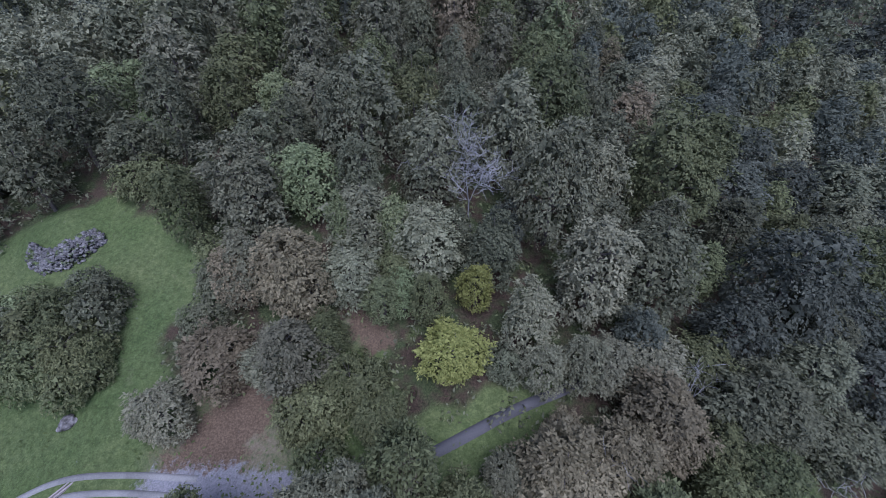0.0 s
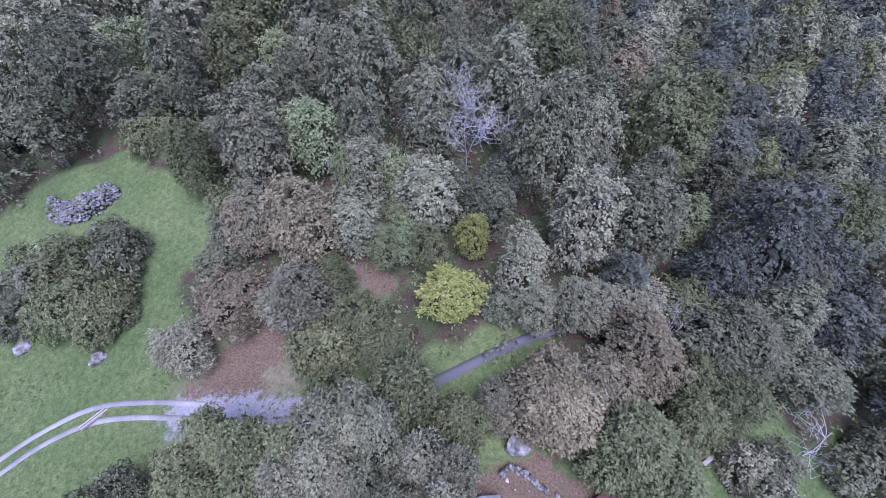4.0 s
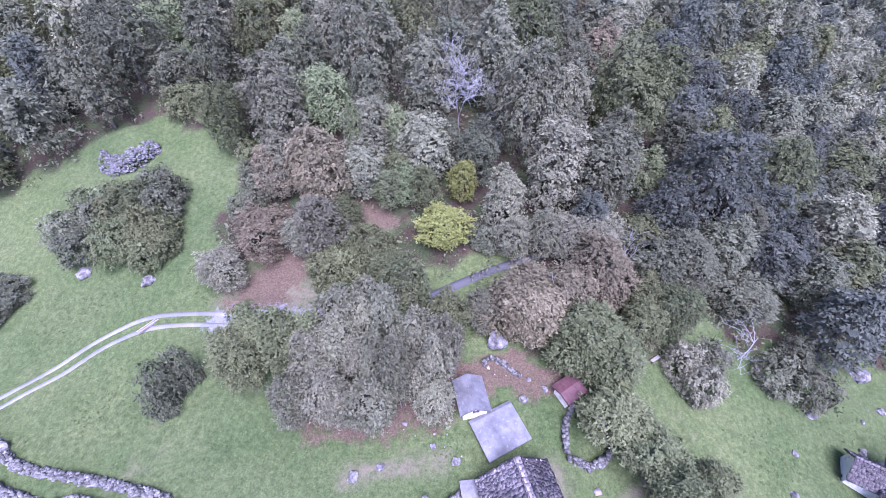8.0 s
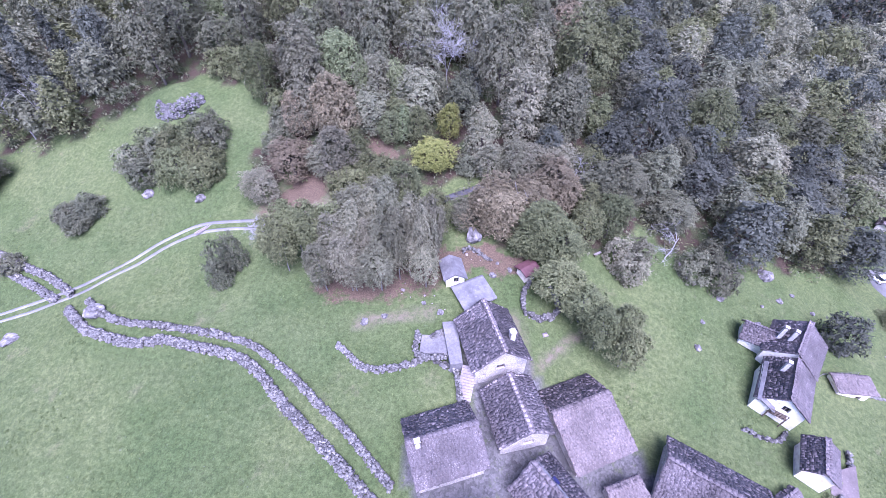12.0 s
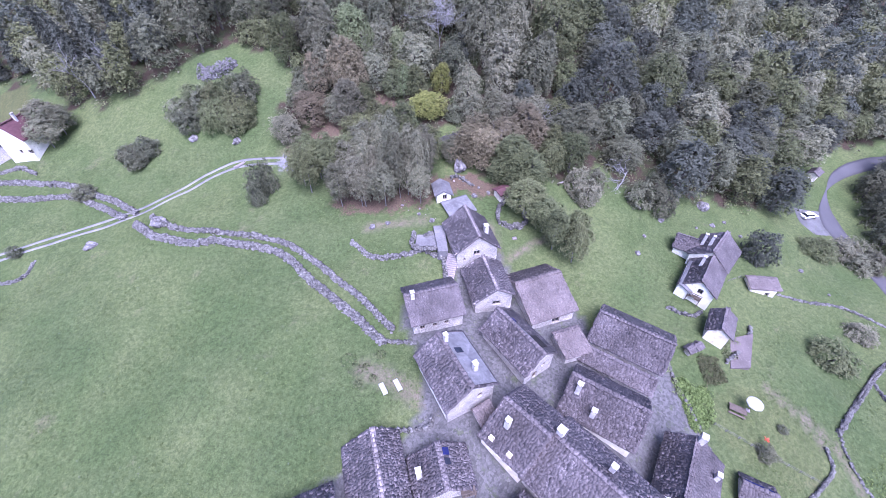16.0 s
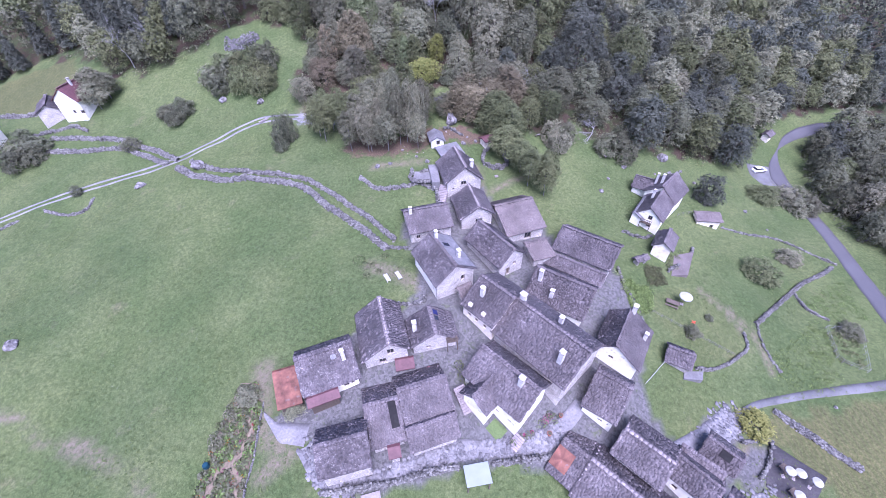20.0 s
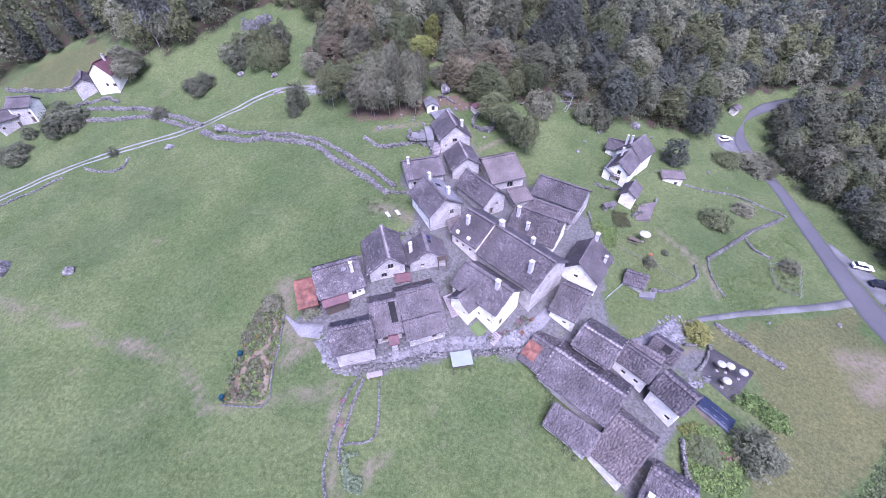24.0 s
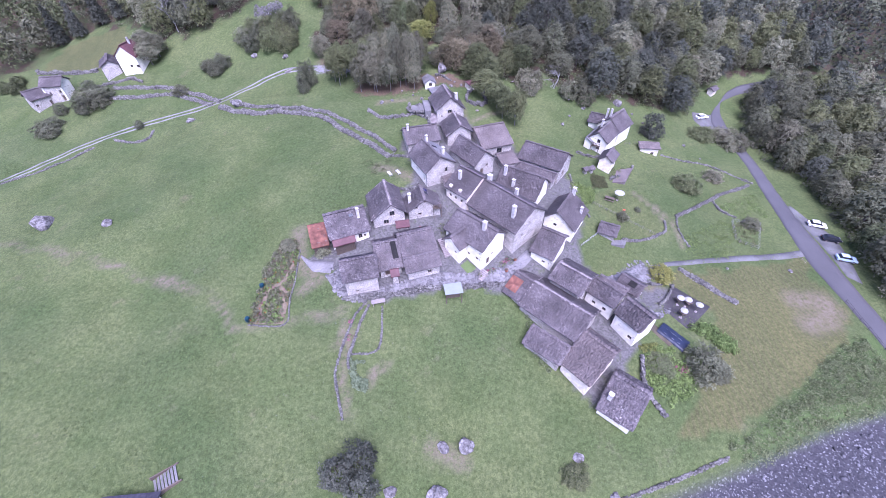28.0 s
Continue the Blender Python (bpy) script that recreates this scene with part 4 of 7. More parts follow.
def house(A, B, zr, dm, zm, dn, zn, label, wall=None, roof=None, holes=None, chimneys=(), pale_ridge=False, name="stone_house", category="house", over=0.35, floor=None, ridge=True, seed=None, slabbed=True, gable=None):
    """A gabled house. A, B: the ends of its ridge; m is the right-hand side and n the left-hand side of one who walks from A to B: distance and height of the eaves.
    holes: for each wall (A, B, m, n) openings as x from the middle, height over the house's foot, width, height."""
    global HOUSES
    HOUSES += 1
    wall, roof, holes = wall or STONE, roof or SLATE, holes or {}
    rng = np.random.default_rng(seed or 100 + HOUSES)
    a, b = Vector(A), Vector(B)
    L = (b - a).length
    yaw = math.atan2(b.y - a.y, b.x - a.x)
    u, nrm = (b - a).normalized(), Vector((-(b - a).normalized().y, (b - a).normalized().x))
    foot = [ground(*(p + nrm * k)) for p in (a, b) for k in (-dm, dn, 0)]
    z0 = floor if floor is not None else min(min(foot) + 0.3, min(zm, zn) - 1.6)
    low = min(min(foot), z0) - 0.8
    mid = (a + b) / 2
    ob = thing(name, Matrix.Translation((mid.x, mid.y, z0)) @ Matrix.Rotation(yaw, 4, "Z"), label, category, "houses of the hamlet")
    R, em, en, base = zr - z0, zm - z0, zn - z0, low - z0
    sm, sn = (R - em) / dm, (R - en) / dn
    drop = 0.22
    half = L / 2 - over
    wm, wn_ = max(dm - 0.45, 0.5), max(dn - 0.45, 0.5)
    th = 0.5
    # gable walls
    prof = [(-wm, R - drop - sm * wm), (0, R - drop), (wn_, R - drop - sn * wn_)]
    wall_part("gable_wall", ob, gable or wall, pose(half - th / 2, (wn_ - wm) / 2, 0, 0, 0, 90), wm + wn_, base, [(y - (wn_ - wm) / 2, z) for y, z in prof], holes.get("B", []), th)
    wall_part("gable_wall", ob, gable or wall, pose(-half + th / 2, (wn_ - wm) / 2, 0, 0, 0, -90), wm + wn_, base, [(-(y - (wn_ - wm) / 2), z) for y, z in prof[::-1]], holes.get("A", []), th)
    # long walls
    for side, d, s, e in (("m", -wm, sm, 0), ("n", wn_, sn, 180)):
        top = R - drop - s * abs(d)
        wall_part("long_wall", ob, wall, pose(0, d + (th / 2 if d < 0 else -th / 2), 0, 0, 0, e), 2 * half - 2 * th - 0.004, base, [(-half, top), (half, top)], holes.get(side, []), th)
    # roof: two slopes, each with its stone slabs
    for d, s, sign in ((dm, sm, -1), (dn, sn, 1)):
        D = math.hypot(d, d * s)
        along, down = Vector((1, 0, 0)), Vector((0, sign * d, -d * s)).normalized()
        up = Vector((0, sign * s, 1)).normalized()
        bm = bmesh.new()
        top = [bm.verts.new(Vector((x, 0, R)) + down * q) for x, q in ((-L / 2, 0), (L / 2, 0), (L / 2, D), (-L / 2, D))]
        bot = [bm.verts.new(v.co - Vector((0, 0, 0.2))) for v in top]
        bm.faces.new(top), bm.faces.new(bot[::-1])
        for i in range(4):
            j = (i + 1) % 4
            bm.faces.new((top[j], top[i], bot[i], bot[j]))
        deck = part("roof_slope", bm, roof, ob)
        if not slabbed:
            n = int(L / 0.9)
            for k in range(1, n):
                x = -L / 2 + L * k / n
                bm = bmesh.new()
                tube(bm, [Vector((x, 0, R + 0.01)) + down * 0.05, Vector((x, 0, R + 0.01)) + down * (D - 0.02)], [0.025, 0.025], 4)
                part("seam", bm, roof, deck)
            continue
        c, h = slabs(L, D, rng)
        base_ax = np.array((along, down, up))
        ax = np.repeat(base_ax[None], len(c), 0)
        lean = rng.normal(0.04, 0.012, len(c))
        ax[:, 1] = ax[:, 1] + lean[:, None] * base_ax[2]
        roll_ = rng.normal(0, 0.03, len(c))
        ax[:, 0] = ax[:, 0] + roll_[:, None] * base_ax[1]
        pos = np.array((-L / 2, 0, R)) + c[:, :1] * base_ax[0] + c[:, 1:2] * base_ax[1] + c[:, 2:] * base_ax[2]
        v, q = many_boxes(pos, ax, h, 0.06, rng, False)
        tagged(part("slab_covering", mesh_of("slab_covering", v, q, roof), roof, deck), kind="stuff")
    if ridge:
        n = int(L / 0.6)
        c = np.c_[np.linspace(-L / 2 + 0.3, L / 2 - 0.3, n), rng.normal(0, 0.04, n), np.full(n, R + 0.13)]
        ax = np.repeat(np.eye(3)[None], n, 0)
        ax[:, 0, 1] = rng.normal(0, 0.08, n)
        v, q = many_boxes(c, ax, np.c_[rng.uniform(0.24, 0.34, n), rng.uniform(0.2, 0.34, n), rng.uniform(0.05, 0.09, n)], 0.15, rng)
        tagged(part("ridge_course", mesh_of("ridge_course", v, q, RIDGE if pale_ridge else roof), roof, ob), kind="stuff")
    if slabbed:
        c, ax = [], []
        for d, s, sign in ((dm, sm, -1), (dn, sn, 1)):
            D = math.hypot(d, d * s)
            down, up = Vector((0, sign * d, -d * s)).normalized(), Vector((0, sign * s, 1)).normalized()
            for x in (-L / 2 + 0.12, L / 2 - 0.12):
                for q in np.arange(0.3, D, 0.42):
                    if rng.uniform() < 0.45:
                        c.append(Vector((x + rng.normal(0, 0.05), 0, R)) + down * (q + rng.normal(0, 0.06)) + up * 0.13)
                        ax.append(((1.0, 0.0, 0.0), tuple(down), tuple(up)))
        n = len(c)
        v, q = many_boxes(np.array(c), np.array(ax), np.c_[rng.uniform(0.06, 0.14, n), rng.uniform(0.08, 0.2, n), rng.uniform(0.02, 0.04, n)], 0.2, rng, False)
        tagged(part("verge_course", mesh_of("verge_course", v, q, RIDGE if pale_ridge else roof), roof, ob), kind="stuff")
    SHAPE[ob.name] = (L, R, sm, sn)
    for x, y, w, top in chimneys:
        chimney(ob, x, y, w, R - (sm if y < 0 else sn) * abs(y) - 0.5, top)
    return ob


def chimney(ob, x, y, w, z, top):
    """A square stack with a stone cap on four corner stones."""
    w, top = w * 0.74, top + 0.5
    st = box_part("chimney", CHIMNEY, ob, x - w / 2, y - w / 2, z, x + w / 2, y + w / 2, z + 0.5 + top, 0.03)
    t = z + 0.5 + top
    for sx in (-1, 1):
        for sy in (-1, 1):
            cx, cy = x + sx * w * 0.38, y + sy * w * 0.38
            box_part("cap_support", RIDGE, st, cx - 0.09, cy - 0.09, t, cx + 0.09, cy + 0.09, t + 0.25, 0.0)
    box_part("chimney_cap", CHIMNEY, st, x - w * 0.6, y - w * 0.55, t + 0.25, x + w * 0.6, y + w * 0.55, t + 0.33, 0.02)


h_tall = house((8.6, -1.7), (10.9, -10.3), 15.8, 4.2, 12.5, 4.1, 12.2, "tall rubble-stone house with a stepped stone stair beside it", pale_ridge=True, holes={"B": [(-0.7, 2.9, 1.2, 1.0), (-2.6, 2.0, 0.5, 0.6)]}, chimneys=[(1.6, 2.2, 1.0, 1.0)])
house((11.6, -11.2), (13.5, -18.9), 12.2, 3.9, 9.6, 3.3, 10.1, "rubble-stone barn below the tall house, roof slabs pale along the ridge", pale_ridge=True, holes={"B": [(-0.2, 1.6, 1.4, 1.0)]})
house((-1.3, -20.0), (7.1, -17.5), 12.0, 4.6, 9.9, 4.0, 9.5, "long low rubble-stone house with a slab roof", holes={"m": [(-3.0, 0.9, 0.8, 1.0), (-0.9, 0.9, 0.7, 0.9), (1.0, 0.9, 0.7, 0.9)]}, chimneys=[(-3.2, -0.6, 0.8, 0.8)])
house((16.9, -15.6), (25.0, -12.6), 9.9, 6.8, 7.2, 4.2, 7.6, "rubble-stone barn with a wide smooth grey slab roof", roof=SLATE_PALE, holes={"m": [(-0.2, 0.4, 1.5, 1.5)]}, name="barn", category="barn")
h_crooked = house((13.2, -21.7), (19.2, -29.9), 11.2, 3.3, 8.2, 3.4, 8.4, "narrow rubble-stone house with a crooked dark slab roof", holes={"B": [(-1.2, 0.3, 1.0, 1.9), (0.4, 2.2, 0.8, 0.8)]})
h_white = house((4.1, -27.8), (8.7, -36.2), 13.5, 3.9, 10.3, 4.1, 10.9, "white-plastered house with a stone gable and slab roof", roof=SLATE, wall=PLASTER, holes={"B": [(1.0, 2.9, 0.8, 1.2)], "m": [(-1.5, 2.0, 0.8, 0.9), (2.4, 1.2, 0.7, 0.9)]}, chimneys=[(2.2, 1.9, 0.9, 1.1), (-3.0, 0.3, 0.8, 1.0)], gable=STONE)
house((30.2, -20.3), (39.8, -26.7), 8.7, 4.4, 6.0, 4.4, 5.8, "large rubble-stone barn with an even dark slab roof", name="barn", category="barn", holes={"B": [(-1.0, 0.3, 1.4, 1.9)]})
house((23.3, -31.4), (32.4, -37.1), 8.5, 4.4, 4.8, 4.0, 5.4, "house with white gable wall and dark slab roof", wall=PLASTER, holes={"B": [(-1.5, 1.8, 0.8, 0.9), (0.8, 1.8, 0.8, 0.9), (-0.2, 3.9, 0.6, 0.6)]}, chimneys=[(-3.9, -1.5, 0.9, 1.6), (-1.0, -3.0, 0.9, 0.9)])
house((12.9, -36.4), (17.8, -41.3), 11.6, 5.0, 8.4, 4.6, 8.6, "tall pale rendered house with a broad slab roof", wall=PLASTER_OLD, holes={"m": [(-2.2, 1.9, 0.7, 0.9), (-0.6, 1.9, 0.7, 0.9), (1.2, 1.9, 0.7, 0.9), (-2.2, 4.2, 0.7, 0.8), (0.6, 4.2, 0.7, 0.8)]}, chimneys=[(-1.2, -2.2, 0.9, 1.2)])
house((18.3, -40.3), (27.8, -50.3), 10.5, 5.6, 6.8, 5.0, 7.0, "largest house with tall stone gable and long slab roof", holes={"B": [(-2.6, 3.2, 0.6, 0.7), (-0.6, 5.6, 0.6, 0.7)], "m": [(-4.5, 3.6, 0.6, 0.7), (-2.0, 3.6, 0.6, 0.7), (0.5, 3.6, 0.6, 0.7), (3.0, 3.6, 0.6, 0.7)]}, chimneys=[(4.2, -3.2, 1.0, 1.9), (-6.0, 0.6, 1.2, 0.9), (0.5, 2.0, 0.9, 0.9)])
house((12.4, -47.9), (20.1, -55.1), 8.3, 4.4, 5.7, 3.4, 5.8, "white-plastered house with a broad grey slab roof", wall=PLASTER, holes={"m": [(1.0, 2.2, 0.7, 0.8), (3.2, 2.2, 0.7, 0.8)], "B": [(-2.0, 0.5, 1.1, 2.0), (-0.5, 2.2, 0.7, 0.8)]}, chimneys=[(2.6, -0.8, 1.0, 1.2)])
house((-4.0, -39.7), (-1.4, -48.7), 9.9, 4.4, 6.6, 3.1, 7.3, "rubble-stone barn with a pale stone ridge", pale_ridge=True, name="barn", category="barn", holes={"B": [(0.2, 2.2, 1.1, 1.3), (-1.2, 0.3, 1.1, 1.2)]})
h_balcony = house((4.2, -41.2), (5.5, -46.5), 9.5, 4.0, 6.8, 3.7, 6.7, "small rubble-stone house with wooden balcony", holes={"B": [(-0.4, 3.8, 0.8, 0.7), (-2.2, 2.4, 0.8, 0.7), (-1.4, 0.6, 0.8, 0.7)]}, chimneys=[(0.0, -2.9, 0.9, 1.4)])
h_lichen = house((-15.2, -50.6), (-7.5, -47.4), 8.6, 4.8, 5.8, 2.6, 6.9, "house with lichened slab roof and white end wall", wall=PLASTER, roof=SLATE_LICHEN, holes={"m": [(1.6, 1.0, 0.8, 1.2), (2.7, 1.2, 0.5, 0.7), (-2.0, 0.6, 0.8, 0.8)]}, chimneys=[(2.6, -1.8, 0.8, 1.5)])
house((-9.9, -62.2), (-3.4, -60.4), 7.0, 3.3, 4.5, 3.2, 4.8, "low rubble-stone barn with a broad slab roof", name="barn", category="barn", roof=SLATE_LICHEN, holes={"m": [(-1.4, 0.4, 0.6, 0.6)]})
h_open = house((-4.5, -56.4), (0.2, -55.0), 6.0, 5.0, 3.2, 4.0, 3.6, "low open-fronted stone barn between two others", name="barn", category="barn", holes={"m": [(-1.2, 0.2, 2.4, 2.2)]})
house((0.1, -54.3), (6.9, -51.9), 6.4, 4.9, 3.9, 3.6, 4.2, "stone barn with two stepped slab roofs", name="barn", category="barn", holes={"B": [(0.0, 1.0, 0.8, 0.8)]})
house((1.6, -59.0), (8.3, -56.7), 4.6, 2.6, 3.0, 1.0, 4.1, "low front range of a stone barn with slab roof", name="lean_to", category="shed", ridge=False, holes={"m": [(0.8, 0.6, 0.8, 1.0)]})
house((38.6, -39.2), (33.8, -46.6), 6.3, 3.2, 3.6, 4.4, 2.8, "white-gabled house with a steep dark slab roof", wall=PLASTER, holes={"B": [(-1.2, 2.6, 0.8, 0.8)]}, chimneys=[(-3.9, 0.3, 1.0, 1.0), (-1.6, 3.4, 0.8, 0.8)])
house((30.1, -50.0), (34.4, -53.0), 5.0, 5.2, 2.4, 2.4, 3.4, "white rendered house with a plain dark roof", wall=PLASTER, holes={"m": [(0.2, 1.2, 0.7, 0.7), (1.6, 1.2, 0.7, 0.7)], "B": [(-2.0, 1.0, 0.8, 1.0)]})
house((32.6, -57.7), (37.8, -62.5), 2.6, 3.5, 0.6, 3.6, 1.0, "small stone barn with a pale ridge and dark roof", pale_ridge=True, name="barn", category="barn")
house((27.4, -61.2), (36.7, -69.8), 0.7, 5.1, -1.9, 3.8, -1.2, "long low stone range with a worn dark slab roof", pale_ridge=True, name="barn", category="barn")
h_patched = house((24.3, -58.3), (27.4, -61.2), 0.5, 4.6, -1.8, 3.6, -1.4, "low stone range with a patch of rusted sheet roofing", name="barn", category="barn", ridge=False)
house((39.2, -60.6), (43.5, -65.2), 1.3, 2.5, -0.7, 3.0, -1.2, "white-walled house with a narrow slab roof", wall=PLASTER, holes={"m": [(-1.4, 1.4, 0.8, 0.9), (0.9, 1.4, 0.8, 0.9)]}, ridge=False)
house((43.9, -65.8), (47.2, -70.5), 1.2, 2.9, -1.0, 3.4, -1.4, "white house with a dark patterned slate roof", wall=PLASTER, holes={"m": [(1.0, 1.2, 0.9, 0.9)], "B": [(-0.6, 1.4, 0.7, 0.9)]})
house((35.0, -72.0), (39.2, -76.6), -0.6, 6.4, -4.0, 2.4, -2.0, "stone barn with a pale ribbed slab roof and white wall", wall=PLASTER_OLD, roof=SLATE_PALE, name="barn", category="barn")
house((39.3, -78.4), (44.3, -82.2), -4.0, 6.0, -7.2, 2.2, -5.2, "last stone house of the row with a white-speckled slab roof", roof=SLATE_LICHEN, wall=PLASTER, holes={"m": [(0.2, 0.8, 0.9, 0.8)]}, chimneys=[(-2.0, -3.6, 1.0, 0.8)])
house((62.0, 0.6), (56.4, -5.2), 7.3, 3.9, 4.4, 3.8, 4.2, "white-plastered house with a steep slab roof, upper part", wall=PLASTER, chimneys=[(1.0, -1.4, 0.7, 1.6)])
h_shutter = house((56.6, -5.6), (51.4, -12.2), 6.6, 3.4, 3.8, 3.2, 4.2, "white-plastered house with brown shutters and a steep slab roof", wall=PLASTER, holes={"B": [(0.1, 3.4, 0.9, 1.2), (0.3, 1.5, 0.9, 1.0), (-2.2, 1.6, 1.0, 1.1)]}, chimneys=[(-1.5, -1.4, 0.7, 1.6)])
house((54.7, -16.4), (51.7, -20.9), 4.4, 2.1, 2.8, 2.1, 3.0, "little white-gabled stone outbuilding", wall=PLASTER_OLD, name="outbuilding", category="shed")
house((-96.3, 30.3), (-96.7, 23.8), 18.9, 3.9, 15.6, 3.6, 15.4, "white house with red-brown roof at the forest edge", wall=PLASTER, roof=MAROON, slabbed=False, holes={"B": [(0.2, 2.6, 1.0, 1.0), (2.4, 2.6, 1.0, 1.0)]}, chimneys=[(-1, 0.5, 0.7, 1.0)])
h_shed = house((45.3, -42.8), (49.1, -44.7), 0.6, 2.3, -0.8, 1.8, -0.6, "small stone garden shed with a slab roof", name="shed", category="shed")


MAROON_DARK = mat("dark_sheet_roof", ((0.027, 0.025, 0.033), (0.051, 0.048, 0.060)), 2.0, 0.6, 0.1)


def low_house(A, B, eave, rise, dm, dn, label, **more):
    """A house by its height over the land at its middle."""
    z = ground((A[0] + B[0]) / 2, (A[1] + B[1]) / 2)
    return house(A, B, z + eave + rise, dm, z + eave, dn, z + eave, label, **more)


def lean_to(A, B, zt, d, zb, label, **more):
    """A single slope that falls to the right of one who walks from A to B."""
    return house(A, B, zt, d, zb, 0.45, zt - 0.2, label, ridge=False, name=more.pop("name", "lean_to"), category="shed", **more)


house((3.9, 8.2), (4.8, 3.7), 15.2, 1.8, 14.2, 2.0, 14.0, "small white-fronted hut with pale slab roof under trees", wall=PLASTER, roof=SMOOTH_SLAB, slabbed=False, ridge=False, holes={"B": [(-0.3, 0.6, 0.9, 1.2)]}, name="hut", category="hut")
lean_to((4.2, 3.0), (9.3, 5.6), 13.0, 4.4, 12.2, "low stone shed with a broad smooth pale roof", roof=SMOOTH_SLAB, slabbed=False)
house((14.6, -51.6), (10.9, -55.4), 6.9, 2.5, 5.0, 2.5, 5.0, "white-plastered wing with a small gable", wall=PLASTER, holes={"B": [(0.6, 2.2, 0.7, 0.7)]}, name="house_wing", category="house")
lean_to((9.0, -37.0), (11.3, -35.6), 8.6, 3.0, 7.2, "stone annex with a grey slab roof", roof=SLATE_PALE, name="annex")
lean_to((22.4, -23.4), (26.8, -22.0), ground(24.6, -24.6) + 2.7, 4.4, ground(24.6, -24.6) + 2.0, "low stone shed with a flat grey slab roof in the alley", roof=SLATE_PALE, name="shed")
lean_to((27.2, -24.6), (36.6, -30.9), 5.6, 2.2, 4.3, "stone lean-to along the front of the large barn")
lean_to((15.4, -46.2), (18.0, -48.6), 5.2, 1.6, 4.5, "small annex with maroon sheet roof and white wall", wall=PLASTER, roof=MAROON, slabbed=False, name="annex")
lean_to((-0.9, -48.8), (2.0, -48.2), 5.6, 1.5, 5.0, "small lean-to with maroon sheet roof before the barn", wall=STONE, roof=MAROON, slabbed=False)
lean_to((-12.9, -55.4), (-8.6, -53.6), 6.0, 1.1, 5.3, "narrow maroon sheet canopy over the house front", roof=MAROON, slabbed=False, wall=WOOD)
lean_to((-18.6, -51.8), (-15.3, -50.6), 7.0, 5.0, 5.0, "shed with patched rust-red sheet roof", roof=RUST, slabbed=False, wall=WOOD, name="shed")
lean_to((-0.9, -61.0), (0.8, -60.6), 3.6, 1.3, 2.9, "narrow maroon sheet roof beside the open barn", roof=MAROON, slabbed=False)
lean_to((26.2, -69.6), (32.2, -74.4), -2.2, 3.4, -4.0, "low stone lean-to with dark slab roof facing the meadow")
lean_to((41.2, -59.0), (45.4, -62.8), 0.0, 2.2, -1.0, "low stone outbuilding with grey slab roof", name="outbuilding")
h_byre = house((46.4, -57.2), (49.8, -60.8), -1.4, 2.4, -2.7, 2.2, -2.7, "small stone byre with a broken slab roof", name="byre", category="shed", ridge=False)
house((58.6, -1.6), (53.0, 1.9), 5.9, 2.2, 3.9, 2.2, 3.9, "west wing of the white house with dark slab roof", wall=PLASTER, name="house_wing", category="house", holes={"B": [(0.6, 1.2, 0.5, 0.5)]}, ridge=False, chimneys=[(-1.4, 0.4, 0.7, 1.9)])
lean_to((48.9, -11.0), (53.6, -4.7), 4.5, 2.2, 3.3, "low lean-to of the white house with smooth pale blue roof sheets", wall=PLASTER, roof=SMOOTH_SLAB, slabbed=False, name="lean_to")
low_house((-127.9, 12.5), (-124.3, 17.9), 3.4, 2.0, 3.4, 3.4, "grey stone farmhouse with grey slab roof beside bushes", wall=STONE, holes={"A": [(-1.0, 1.6, 0.8, 0.8)], "m": [(1.5, 0.6, 1.0, 1.9), (-2.5, 1.6, 0.8, 0.8)]})
low_house((-124.2, 18.1), (-117.6, 19.2), 4.6, 2.0, 3.2, 3.2, "taller stone wing of the farmhouse with white front", wall=STONE, gable=PLASTER, holes={"m": [(1.5, 0.6, 1.0, 1.9), (-1.6, 2.8, 0.8, 0.9), (1.6, 3.2, 0.8, 0.9)]})
low_house((-108.5, 31.5), (-104, 24.5), 3.0, 1.8, 3.0, 3.0, "low stone wing of the house at the forest edge")
low_house((15.4, 6.6), (18.2, 8.4), 1.7, 0.5, 1.5, 1.5, "little shed with a brown sheet roof under the trees", roof=MAROON, slabbed=False, wall=PLASTER_OLD, name="shed", category="shed", ridge=False)
low_house((106.4, 34.6), (109.4, 37.0), 1.8, 0.7, 1.4, 1.4, "small dark-roofed roadside shed", wall=PLASTER_OLD, name="shed", category="shed")
low_house((-38.4, -100.9), (-30.3, -100.1), 2.0, 0.9, 2.6, 2.8, "dark-roofed cabin at the foot of the meadow", roof=MAROON_DARK, slabbed=False, name="cabin", category="house", ridge=False)

SKYLIGHT = mat("skylight_glass", ((0.018, 0.021, 0.030), (0.030, 0.033, 0.045)), 2.0, 0.15, 0.0)
SOLAR = mat("solar_panel", ((0.015, 0.018, 0.066), (0.024, 0.027, 0.090)), 3.0, 0.2, 0.0)
on_roof(h_white, "n", 0.0, 2.55, 9.0, 4.3, SMOOTH_SLAB, "sheet_roofing", "smooth pale blue-grey roof sheets")
on_roof(h_crooked, "n", -1.0, 0.45, 7.5, 0.8, SMOOTH_SLAB, "ridge_sheet", "pale sheet along the ridge")
# near-black panel on the slope: the hole's shade is painted, nothing is cut
on_roof(h_crooked, "n", 2.6, 1.9, 2.4, 1.9, DARK, "hole_shade_panel", "near-black panel painted as the shade in a roof hole")
on_roof(h_white, "n", -1.2, 1.6, 0.9, 1.3, SKYLIGHT, "skylight", "", 0.21)
on_roof(h_balcony, "n", -1.6, 0.8, 0.9, 1.3, SOLAR, "solar_panel", "dark blue solar panel")
on_roof(h_balcony, "n", -0.4, 0.8, 0.8, 1.1, SKYLIGHT, "skylight")
